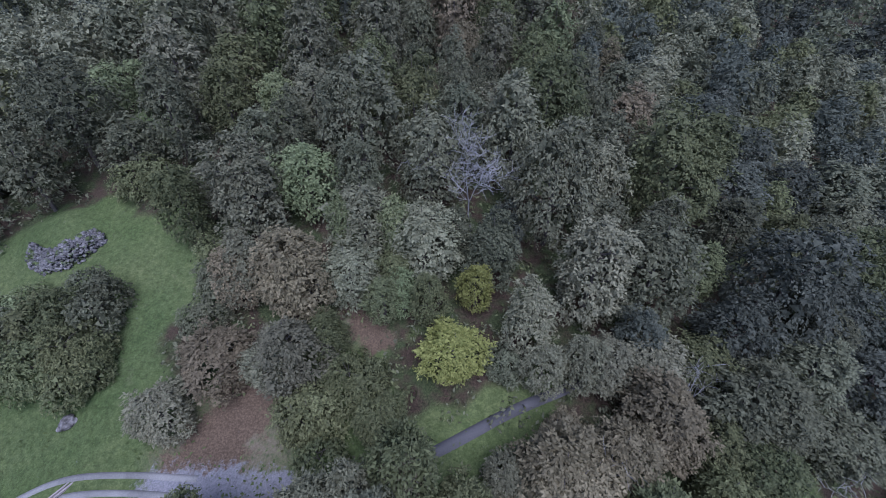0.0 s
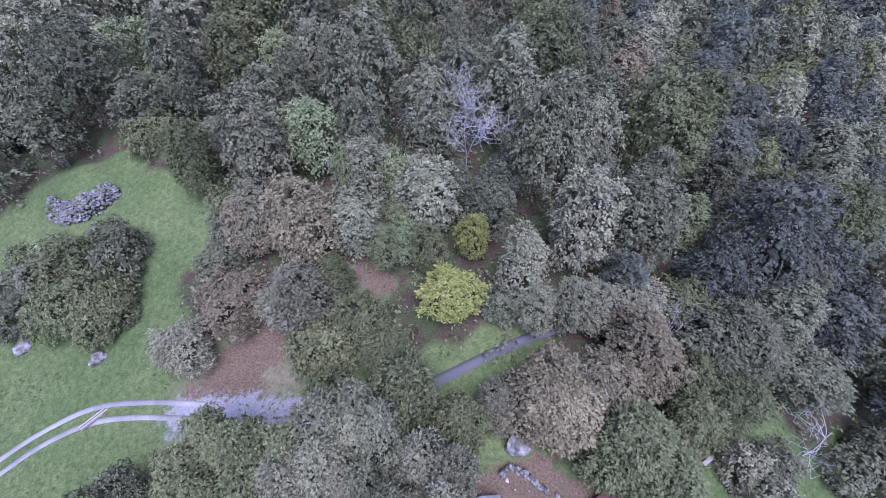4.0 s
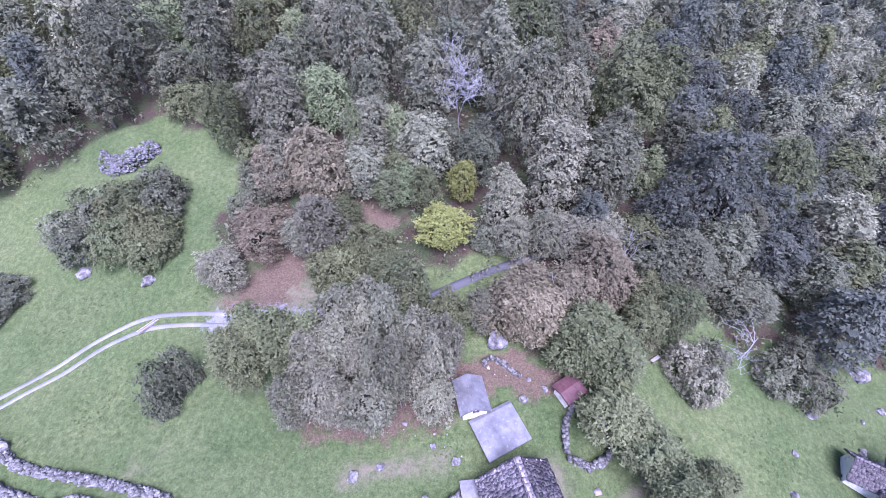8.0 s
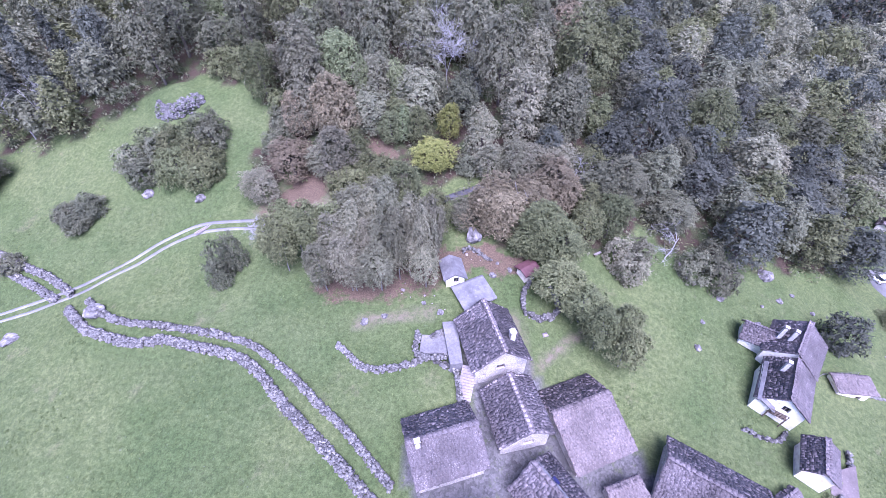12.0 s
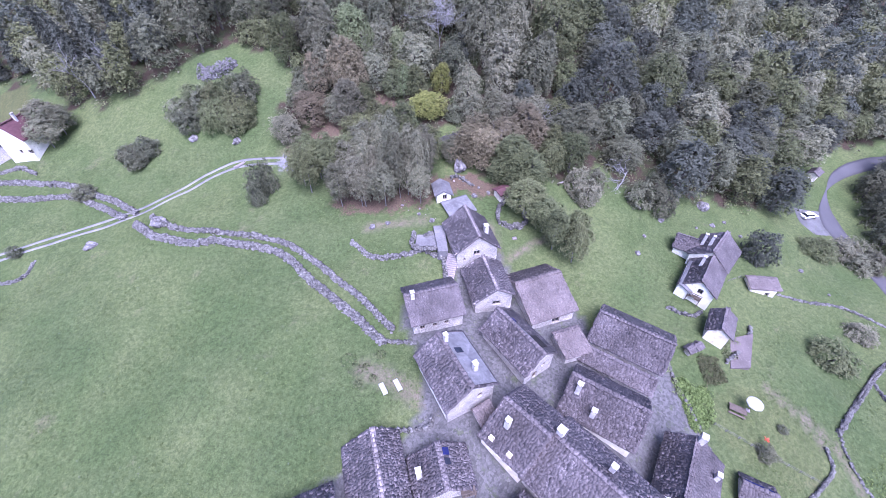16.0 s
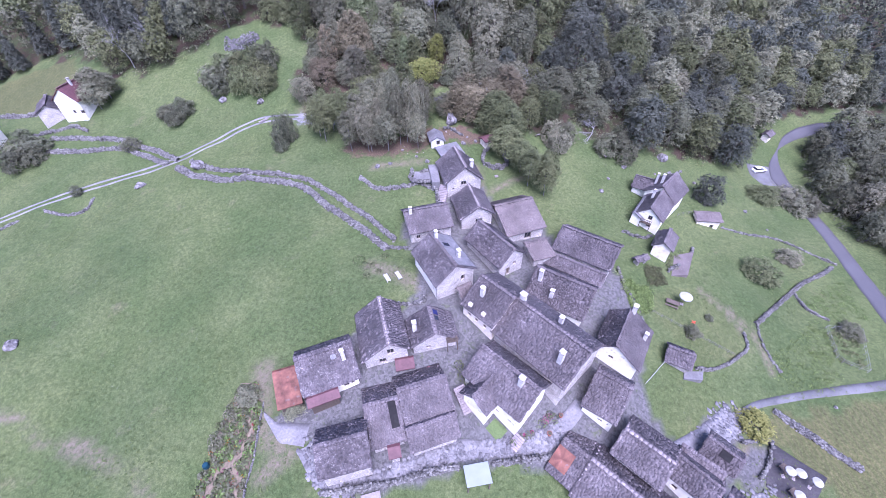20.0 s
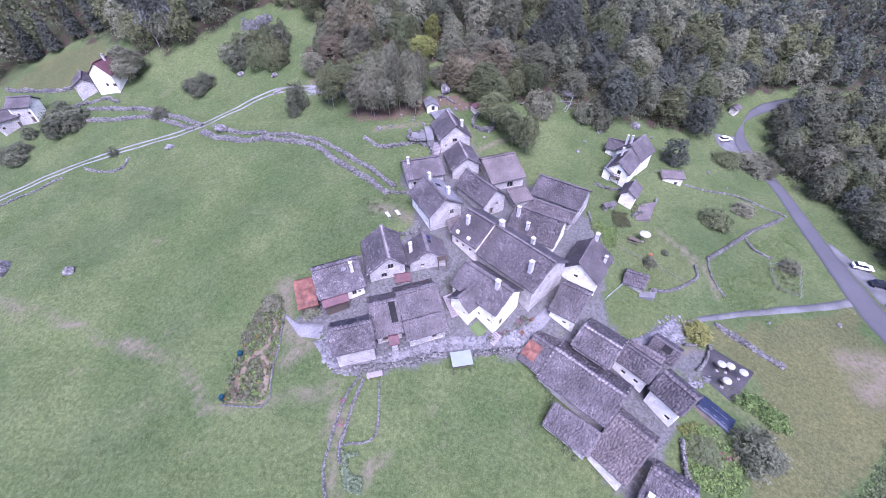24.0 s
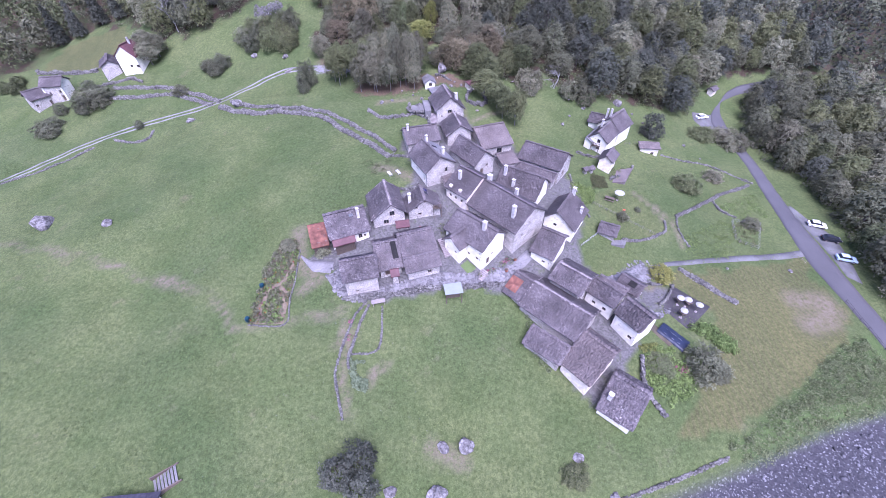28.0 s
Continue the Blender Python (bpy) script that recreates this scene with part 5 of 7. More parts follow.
on_roof(h_crooked, "n", -2.2, 0.9, 0.9, 1.2, SOLAR, "solar_panel", "dark blue solar panel")
on_roof(h_tall, "n", -1.6, 0.5, 0.8, 0.9, SKYLIGHT, "skylight")
on_roof(h_tall, "n", 0.4, 0.5, 0.8, 0.9, SKYLIGHT, "skylight")
on_roof(h_patched, "m", -0.9, 2.6, 2.6, 3.0, RUST, "patch_sheet", "rust-red sheet patch")
on_roof(h_open, "m", 1.4, 2.0, 1.1, 3.6, DARK, "dark_sheet", "dark flat panel on the roof slope")
on_roof(h_shed, "n", 0.0, 0.45, 3.4, 0.7, SOLAR, "roof_sheet", "blue sheet along the ridge")
# again the dark inside of a hole, painted as a panel
on_roof(h_byre, "m", 0.4, 0.9, 1.5, 1.2, DARK, "hole_shade_panel", "near-black panel painted as the shade in a roof hole")
on_roof(h_lichen, "m", 1.2, 1.4, 0.9, 0.7, SKYLIGHT, "skylight")


def balcony(ob, x, y0, y1, z, out, n=7):
    """A wooden balcony on the gable end at x."""
    b = box_part("balcony", WOOD, ob, x, y0, z, x + out, y1, z + 0.12, 0.01)
    for k in range(n):
        y = y0 + 0.06 + (y1 - y0 - 0.12) * k / (n - 1)
        box_part("baluster", WOOD, b, x + out - 0.08, y - 0.04, z + 0.12, x + out - 0.02, y + 0.04, z + 1.0, 0.0)
    box_part("handrail", WOOD, b, x + out - 0.1, y0, z + 1.0, x + out, y1, z + 1.08, 0.01)
    for y in (y0 + 0.1, y1 - 0.1):
        box_part("post", WOOD, b, x + out - 0.14, y - 0.07, z - 2.4, x + out, y + 0.07, z, 0.0)


L0 = SHAPE[h_balcony.name][0] / 2 - 0.35
balcony(h_balcony, L0, 1.6, 3.4, 2.4, 1.0)
balcony(h_shutter, SHAPE[h_shutter.name][0] / 2 - 0.35, -1.2, 1.2, 2.6, 0.8)


# ---- trees ----
def leaves(pos, nrm, size, rng, flat=0.55):
    """Folded leaf clumps at places, facing about along nrm."""
    n = len(pos)
    nrm0 = nrm
    nrm = nrm + rng.normal(0, flat, (n, 3))
    nrm /= np.linalg.norm(nrm, axis=1)[:, None]
    r = nrm0 * np.array((1, 1, 0)) + rng.normal(0, 0.45, (n, 3))
    w = np.cross(nrm, r)
    w /= np.linalg.norm(w, axis=1)[:, None] + 1e-9
    u = np.cross(w, nrm)
    s = size * rng.uniform(0.55, 1.4, (n, 1))
    v = np.stack([pos - u * s * 0.62, pos + w * s * 0.33 + nrm * s * 0.12, pos + u * s * 0.62 - nrm * s * 0.16, pos - w * s * 0.33 + nrm * s * 0.12], 1)
    return v.reshape(-1, 3), (np.arange(n)[:, None] * 4 + np.arange(4)[None])


def crown_leaves(rng, R, H, base, kind, sprays, per, size, length):
    """Leaf triangles of a crown of radius R from height base to H: a lumpy dome of limb masses, covered by drooping leafy sprays, with coarser foliage inside."""
    waist = base + {"bush": 0.22, "birch": 0.40, "spruce": 0.02}.get(kind, 0.36) * (H - base)

    point = rng.uniform(0.85, 1.3) if kind != "bush" else rng.uniform(0.8, 1.0)

    def dome(n, low):
        s = rng.uniform(low, 1.0, n)
        th = rng.uniform(0, 2 * np.pi, n)
        if kind == "spruce":
            s = 1 - np.sqrt(rng.uniform(0, 1, n))
            r = 1 - s
            e = np.c_[r * np.cos(th), r * np.sin(th), s]
            return e, np.c_[np.cos(th), np.sin(th), np.full(n, 0.35)]
        c = np.sqrt(np.clip(1 - s * s, 0, 1)) ** np.where(s > 0, point, 0.6)
        e = np.c_[c * np.cos(th), c * np.sin(th), s]
        return e, np.c_[c * np.cos(th) / R, c * np.sin(th) / R, s / (H - waist)] * R

    lumps, _ = dome(int(9 + 1.6 * R), -0.35)
    width = rng.uniform(0.26, 0.46, len(lumps))
    tall = rng.uniform(0.55, 1.0, len(lumps))

    def placed(e, deep):
        d = np.linalg.norm(e[:, None] - lumps[None], axis=2) / width
        swell = (np.exp(-d * d) * tall).max(1)
        k = (0.66 + 0.46 * swell - deep)[:, None] if kind != "spruce" else (1.0 - deep)[:, None] * (0.86 + 0.2 * np.sin(14 * e[:, 2:] * 3.14159) ** 2)
        z = np.where(e[:, 2] > 0, waist + (H - waist) * e[:, 2] * (0.3 + 0.7 * k[:, 0]), waist + (waist - base) * 1.6 * e[:, 2])
        return np.c_[e[:, :2] * R * k, z]

    e, d = dome(sprays, -0.55)
    d = d / np.linalg.norm(d, axis=1)[:, None]
    o = placed(e, rng.uniform(0, 0.13, sprays) ** 1.0)
    n = len(o)
    nrm = d * 0.62 + np.array((0, 0, 0.62)) + rng.normal(0, 0.34, (n, 3))
    nrm /= np.linalg.norm(nrm, axis=1)[:, None]
    go = d * np.array((1, 1, 0.25)) + rng.normal(0, 0.38, (n, 3))
    w = np.cross(nrm, go)
    w /= np.linalg.norm(w, axis=1)[:, None] + 1e-9
    u = np.cross(w, nrm)
    long_ = length * rng.uniform(0.6, 1.35, (n, 1, 1))
    t = rng.uniform(-0.45, 0.85, (n, per, 1))
    side = rng.uniform(-1, 1, (n, per, 1)) * (0.46 - 0.26 * np.clip(t, 0, 1))
    nr = nrm[:, None] + rng.normal(0, 0.34, (n, per, 3))
    nr /= np.linalg.norm(nr, axis=2)[..., None]
    p = o[:, None] + (u[:, None] * t + w[:, None] * side) * long_ - nrm[:, None] * (0.30 * t * t + 0.6 * side * side) * long_ + rng.normal(0, 0.05 * length, (n, per, 3))
    u2 = u[:, None] + w[:, None] * side * 1.8 + rng.normal(0, 0.35, (n, per, 3))
    w2 = np.cross(nr, u2)
    w2 /= np.linalg.norm(w2, axis=2)[..., None] + 1e-9
    u2 = np.cross(w2, nr)
    s = size * rng.uniform(0.6, 1.35, (n, per, 1))
    v = np.stack([p - w2 * s * 0.38 - u2 * s * 0.1, p + w2 * s * 0.38, p + u2 * s], 2).reshape(-1, 3)
    # inner foliage
    m = int(max(60, sprays * 0.8))
    e, d = dome(m, -0.3)
    p = placed(e, rng.uniform(0.12, 0.30, m))
    d = d / np.linalg.norm(d, axis=1)[:, None] + rng.normal(0, 0.55, (m, 3))
    w = np.cross(d, rng.normal(0, 1, (m, 3)))
    w /= np.linalg.norm(w, axis=1)[:, None] + 1e-9
    u = np.cross(w, d / np.linalg.norm(d, axis=1)[:, None])
    s = length * 0.62 * rng.uniform(0.6, 1.3, (m, 1))
    v = np.concatenate([v, np.stack([p - w * s * 0.6 - u * s * 0.45, p + w * s * 0.6 - u * s * 0.4, p + u * s * 0.7], 1).reshape(-1, 3)])
    return v, np.arange(len(v)).reshape(-1, 3)


def trunk_mesh(rng, H, r, base, R, limbs, material):
    bm = bmesh.new()
    pts = [(0, 0, -0.6)]
    x = y = 0
    for k in range(1, 7):
        x, y = x + rng.normal(0, 0.12), y + rng.normal(0, 0.12)
        pts.append((x, y, H * 0.92 * k / 6))
    tube(bm, pts, [r * (1.25 - 0.2 * k) if k < 6 else r * 0.08 for k in range(7)], 6)
    for k in range(limbs):
        th, h = rng.uniform(0, 6.28), rng.uniform(0.25, 0.85)
        z = base + (H - base) * h * 0.8
        d = R * (1 - 0.5 * h) * 0.8
        c, s = math.cos(th), math.sin(th)
        f = min(z / (H * 0.92), 1) * 6
        i = min(int(f), 5)
        p0 = Vector(pts[i]).lerp(Vector(pts[i + 1]), f - i)
        tube(bm, [p0, p0 + Vector((c * d * 0.5, s * d * 0.5, d * 0.32)), p0 + Vector((c * d, s * d, d * 0.5))], [r * 0.38, r * 0.24, r * 0.06], 5)
    me = bpy.data.meshes.new("trunk")
    bm.to_mesh(me), bm.free()
    me.materials.append(material)
    return me


KINDS = {}


def tree_kind(key, kind, R, H, base, sprays, per, size, length, seed, bark=None):
    rng = np.random.default_rng(seed)
    v, q = crown_leaves(rng, R, H, base, kind, sprays, per, size, length)
    KINDS[key] = (R, H, trunk_mesh(rng, H, (0.0186 if kind != "birch" else 0.009) * H, base, R, 7 if kind != "bush" else 5, bark or BARK), (v, q), {}, kind)


for i in range(5):
    tree_kind(f"beech{i}", "beech", 4.6, 15.0, 1.0, 600, 9, 0.33, 1.0, 11 + i)
    tree_kind(f"bigbeech{i}", "beech", 8.0, 18.0, 2.0, 860, 9, 0.38, 1.2, 81 + i)
    tree_kind(f"midbeech{i}", "beech", 4.6, 15.0, 1.5, 380, 9, 0.38, 1.2, 17 + i)
    tree_kind(f"lowbeech{i}", "beech", 4.6, 15.0, 1.5, 270, 8, 0.46, 1.35, 21 + i)
for i in range(3):
    tree_kind(f"birch{i}", "birch", 3.6, 12.0, 3.0, 460, 9, 0.30, 0.9, 31 + i, STEM)
    tree_kind(f"bigbirch{i}", "birch", 7.0, 11.0, 2.4, 860, 9, 0.34, 1.05, 91 + i, STEM)
    tree_kind(f"bush{i}", "bush", 3.0, 5.0, 0.1, 260, 9, 0.26, 0.7, 51 + i)
    tree_kind(f"bigbush{i}", "bush", 6.5, 7.0, 0.1, 620, 10, 0.31, 0.9, 61 + i)
tree_kind("spruce0", "spruce", 2.8, 17.0, 1.0, 480, 9, 0.40, 0.9, 71)
LABEL = {"green": "green-leaved", "deep": "deep bluish-green", "dark": "dark-leaved", "brown": "browning", "grey": "grey-green", "yellow": "yellow-green", "light": "fresh light-green"}
COUNT = 0


def plant(key, x, y, R, H, leaf, label="", group="trees of the wooded slope"):
    """A tree or bush of a kind at a place, with crown radius R and height H."""
    global COUNT
    COUNT += 1
    if key.startswith("beech") and R > 6.2:
        key = f"bigbeech{COUNT % 5}"
    elif key[:4] in ("birc", "bush") and R > 4.4:
        key = f"big{key[:-1]}{COUNT % 3}"
    elif key.startswith("beech") and math.hypot(x, (y - 35) * 1.1) > 50:
        key = "mid" + key
    r0, h0, trunk, (v, q), cache, kind = KINDS[key]
    if leaf not in cache:
        cache[leaf] = mesh_of("crown", v, q, LEAF[leaf])
    bush = kind == "bush"
    what = {"bush": "rounded leafy bush", "birch": "slender tree with pale stem", "spruce": "narrow conifer", "beech": "broad-crowned tree"}[kind]
    ob = thing("bush" if bush else "tree", pose(x, y, ground(x, y), 0, 0, (COUNT * 137.5) % 360) @ Matrix.Diagonal((R / r0, R / r0, H / h0, 1)), label or f"{LABEL[leaf]} {what}" + (" standing in the meadow" if group.startswith("meadow") else " on the wooded slope"), "bush" if bush else "tree", group)
    part("trunk", trunk, BARK, ob)
    part("crown", cache[leaf], LEAF[leaf], ob)
    return ob


PLACED = []
for i, (x, y, R, H) in enumerate(((-30.6, 22.8, 3.7, 7), (-16.6, 27.4, 4.3, 11), (-24.5, 37.5, 3.7, 11), (-12.1, 57.7, 7.1, 18.4), (-1.7, 51.6, 5, 17.3), (14.6, 46.4, 6.8, 19.4), (18, 35.9, 5, 16.2), (24, 27.8, 4.3, 9), (18.9, 27.3, 3.6, 9), (-32.6, 51, 4.3, 8), (6.4, 16.6, 3, 5.5), (-19.1, 27, 3.4, 8), (-11.4, 36.8, 4.2, 10), (10.1, 31.1, 3.5, 12), (15.7, 27.4, 3, 9), (-2.4, 40.7, 5.1, 12), (-10.5, 42.8, 4.8, 13), (11.3, 27, 2.9, 8))):
    PLACED.append((x, y, R))
    plant(f"beech{i % 4}", x, y, R, H, "grey", group="trees of the wooded slope")
for i, (x, y, R, H) in enumerate(((-25.7, 27.9, 4.7, 8), (-16.9, 35.6, 4.7, 14), (12.6, 20.6, 3, 5.5), (12.5, 15.2, 4.9, 10), (24.3, 20.8, 3.9, 9), (10.9, 16.2, 5, 11), (22.9, 22.5, 4.9, 10), (17.3, 17.8, 4.1, 10), (-19.2, 35.9, 4.2, 12), (-25.3, 36.8, 3.3, 10))):
    PLACED.append((x, y, R))
    plant(f"beech{i % 4}", x, y, R, H, "brown", group="trees of the wooded slope")
for i, (x, y, R, H) in enumerate(((-10.3, 25.8, 4.5, 6), (-50.7, 32.7, 3.9, 6.6), (-47.9, 27.9, 4.6, 7.4), (-43.9, 29.5, 4.5, 7.1), (-46.6, 34.2, 4.5, 6.2), (-43.6, 26.3, 2.9, 5.2), (-41.6, 28, 2.6, 4.4), (-42, 30.1, 2.7, 4.5), (76.1, -20.2, 4.3, 4), (93.5, 8.9, 4.6, 4), (-146.9, 25.7, 2.9, 3.6), (-142.3, 24.6, 3, 4), (-143.6, 28.6, 3.2, 3.8), (30.6, -93, 2.5, 2), (-30.4, 41.4, 2.6, 6), (-41, 51.8, 3.2, 5.7), (-46.1, 53.1, 3.4, 5.3), (-42.6, 54, 3.1, 5.8), (-13.5, 22.5, 3.5, 6), (-8.4, 25.2, 3.2, 6), (-12.3, 18.2, 3.1, 5), (-15.3, 22.5, 3.6, 6))):
    PLACED.append((x, y, R))
    plant(f"bush{i % 3}", x, y, R, H, "green", group="meadow trees and bushes")
for i, (x, y, R, H) in enumerate(((1, 28.8, 4.4, 6.6), (4.1, 36.4, 2.6, 8))):
    PLACED.append((x, y, R))
    plant(f"beech{i % 4}", x, y, R, H, "yellow", group="trees of the wooded slope")
for i, (x, y, R, H) in enumerate(((16.2, 62.9, 7, 18.4), (19.7, 12.4, 5.5, 11), (28.4, 19.4, 3.1, 9), (-6, 37.7, 2.7, 8), (-33.4, 69.3, 5.3, 14), (18.3, 11.6, 4.3, 11), (22.4, 9.6, 4.3, 10), (27.5, 15.3, 3.2, 9), (-6.5, 21.4, 3.4, 6.5), (-1.6, 34.5, 2.6, 9), (-13.7, 30, 3, 7))):
    PLACED.append((x, y, R))
    plant(f"beech{i % 4}", x, y, R, H, "green", group="trees of the wooded slope")
for i, (x, y, R, H) in enumerate(((-18.7, 49.4, 4.6, 13), (-7.4, 35, 3, 7.2), (-5, 35.8, 2.4, 7.5))):
    PLACED.append((x, y, R))
    plant(f"beech{i % 4}", x, y, R, H, "light", group="trees of the wooded slope")
for i, (x, y, R, H) in enumerate(((-12.7, 41.2, 2.1, 12.5), (-6.2, 41.4, 2.4, 12), (27.5, -1.2, 2.8, 6))):
    PLACED.append((x, y, R))
    plant(f"birch{i % 2}", x, y, R, H, "light", group="trees of the wooded slope")
for i, (x, y, R, H) in enumerate(((1.4, 43.4, 3.2, 9), (7.6, 43.8, 3.3, 9.5), (33.5, 52.9, 8.1, 19.4), (26, 37.3, 5.6, 16.2), (43.1, 36.5, 7.6, 18.4), (59.9, 44, 6.5, 16.2), (35.6, 23.4, 6.3, 12), (53.6, 29.3, 5.1, 10), (30.3, 28.5, 3.8, 9), (6.1, 39.6, 3.8, 12), (23, 30.2, 3.6, 10))):
    PLACED.append((x, y, R))
    # mostly eastern trees: the lens's edge darkening is put into their leaf colour
    plant(f"beech{i % 4}", x, y, R, H, ("dark", "deep", "green")[i % 3], group="trees of the wooded slope")
for i, (x, y, R, H) in enumerate(((46.1, 21.6, 4.8, 8), (-55.5, 59, 7.5, 17.3), (-43.5, 74.5, 5.9, 19.4), (-46.6, 56.8, 4.7, 10), (32.2, 23.3, 5.2, 11))):
    PLACED.append((x, y, R))
    plant(f"beech{i % 4}", x, y, R, H, "dark", group="trees of the wooded slope")
for i, (x, y, R, H) in enumerate(((7.1, 28.5, 2.8, 4), (-31.6, 9, 2.2, 7.8), (-32.8, 7.2, 2.3, 8.4), (-33.2, 5.4, 2, 6.6), (-53.1, 32.1, 3.3, 6.2), (-58.2, 31.1, 3.6, 5.5), (-55.2, 27.7, 3.5, 5.2), (-42.6, 36.4, 2.7, 6.4), (-46.2, 37.6, 3, 4.8), (-42.9, 33.6, 3.2, 7), (52, 15.2, 3.3, 5.8), (47.8, 12.2, 3.5, 5.4), (53, 10.6, 3.6, 6.2), (52.2, -38.4, 1.6, 2.5), (57.3, -34.6, 0.9, 1.1), (-68, 21.6, 2.9, 3.1), (-65.8, 19, 2.8, 3.8), (-63.9, 21.7, 2.8, 3.4), (57.6, -75, 4.2, 5.4), (60, -76.4, 2.2, 3.4), (-108.9, 13.8, 4, 4.9), (-107.3, 9.8, 4.3, 5.3), (-102.6, 11.2, 3.8, 5), (-103.3, 14.6, 4.1, 4.7), (-110.5, 19.2, 2.8, 4.4), (-115.6, 9.4, 2.6, 3.6), (-82.8, -2.4, 1.5, 2.8), (-114, 2.4, 3.2, 3.6), (-116.2, -0.2, 3, 4.2), (-112.5, -1.4, 3, 3.7), (-75.5, 12.3, 3, 3), (88.3, -33.8, 2.8, 2), (-28.8, 34.6, 2.6, 5), (-29.8, 38.6, 3, 5.5), (-31.2, 33.4, 2.3, 4.4), (-68.5, 21.3, 3, 3.2), (-65.4, 19.4, 2.8, 3.3), (-64.6, 23, 2.9, 3.7))):
    PLACED.append((x, y, R))
    plant(f"bush{i % 3}", x, y, R, H, "dark", group="meadow trees and bushes")
for i, (x, y, R, H) in enumerate(((-3.5, 14.8, 2.7, 12.4), (-8, 13.8, 2.7, 12.1), (-5.5, 11, 2.6, 15.1), (-11.5, 3.7, 2.8, 11.6), (-9.1, 8.1, 2.8, 10.1), (-14.1, 8, 3.1, 11.4), (0.1, 5.6, 2.3, 14.7), (-1.8, 8.8, 2.7, 13.7), (-4, 5.2, 2.3, 14.8), (-94.4, 33.2, 4.1, 8.3), (-96.8, 29, 4.3, 7.4), (-91.2, 27.7, 3.8, 7.4), (-90, 31.6, 3.9, 7.6), (-15.5, 3.6, 2.7, 10.2), (-10.8, 3.6, 2.6, 10.1), (-13.4, 6.7, 2.3, 9), (-10.9, 9, 2.8, 12.4), (-6.7, 7.7, 2.5, 11.1), (-8, 11.6, 2.3, 12.4), (-11.2, 12.6, 3.3, 11.8), (0.2, 3.7, 2.5, 9.1))):
    PLACED.append((x, y, R))
    plant(f"birch{i % 2}", x, y, R, H, "grey", group="trees of the wooded slope")
for i, (x, y, R, H) in enumerate(((-22.5, 7.4, 2.9, 10.6), (-17.2, 8.8, 2.8, 11.1), (-21.2, 11.2, 2.7, 9.4), (-14.6, 10.3, 3.4, 11), (20.9, 3.3, 4.3, 9), (25.7, -4.1, 3, 9.5), (29.1, -6.6, 2.9, 9.6), (29.6, -3, 2.7, 9.2), (-24.3, 9.5, 3, 10), (-18.8, 10.9, 2.9, 11), (-23, 12.6, 2.6, 10), (24.3, 0.2, 3.6, 8), (1.6, 12.9, 3.2, 11), (-3.2, 14.9, 3.7, 14))):
    PLACED.append((x, y, R))
    plant(f"birch{i % 2}", x, y, R, H, "green", group="trees of the wooded slope")
for i, (x, y, R, H) in enumerate(((-56.3, 34.5, 2.8, 6), (-52.2, 34.4, 3, 5.3), (-53, 36.6, 2.9, 3.8), (49.3, -74.9, 2.9, 1.5), (-59.9, 71, 3.8, 6.5), (-55, 71.1, 3.5, 7.1), (-54.3, 74.1, 4, 7.4), (-60, 74.5, 4.3, 6.7))):
    PLACED.append((x, y, R))
    plant(f"bush{i % 3}", x, y, R, H, "light", group="meadow trees and bushes")
for i, (x, y, R, H) in enumerate(((37.1, 12.5, 3.1, 6.4), (33.2, 12.4, 3, 5.8), (35, 9.1, 3.3, 6.2))):
    PLACED.append((x, y, R))
    plant(f"bush{i % 3}", x, y, R, H, "grey", group="meadow trees and bushes")
for i, (x, y, R, H) in enumerate(((73.4, 3, 4, 8.4), (-2.6, -93.1, 2.9, 7), (-5.6, -94.9, 2.7, 6), (-2.1, -96.9, 2.7, 6.7))):
    PLACED.append((x, y, R))
    plant(f"bush{i % 3}", x, y, R, H, "deep", group="meadow trees and bushes")
for i, (x, y, R, H) in enumerate(((101.8, 5.3, 3.7, 4.6), (105.3, 5.9, 3.5, 5.2), (104.5, 10.2, 3.9, 4.3), (99.6, 9.4, 4.1, 4.7), (87.1, -14.1, 3.2, 3), (-22.8, -53.4, 1.9, 2.2), (-15.5, -55.2, 1.8, 2))):
    PLACED.append((x, y, R))
    plant(f"bush{i % 3}", x, y, R, H, "grey", group="meadow trees and bushes")
for i, (x, y, R, H) in enumerate(((57.1, -53.6, 3.2, 2.5),)):
    PLACED.append((x, y, R))
    plant(f"bush{i % 3}", x, y, R, H, "yellow", group="meadow trees and bushes")
for i, (x, y, R, H) in enumerate(((-2.4, 6, 2.4, 10), (1, 7.8, 2.4, 14.3), (-3, 9.2, 2.4, 11.8), (-6.8, 3.5, 3.4, 9.6))):
    PLACED.append((x, y, R))
    plant(f"birch{i % 2}", x, y, R, H, "grey", group="trees of the wooded slope")


for i, (x, y, R, H) in enumerate(((-88, 46, 2.4, 15), (-92, 49, 2.8, 17), (-84, 49, 2.3, 14), (-97, 53, 2.9, 18), (-79, 46.5, 2.2, 13), (-89, 54, 2.6, 17), (-102, 56, 2.8, 17), (-75, 51, 2.4, 15), (-82, 56, 2.7, 18), (-95, 60, 2.9, 18), (-70, 55, 2.3, 14), (-124, 57, 2.8, 15), (-131, 52, 2.6, 14), (-116, 58, 2.7, 16), (-138, 50, 2.8, 15))):
    PLACED.append((x, y, R))
    plant("spruce0", x, y, R, H, "deep")

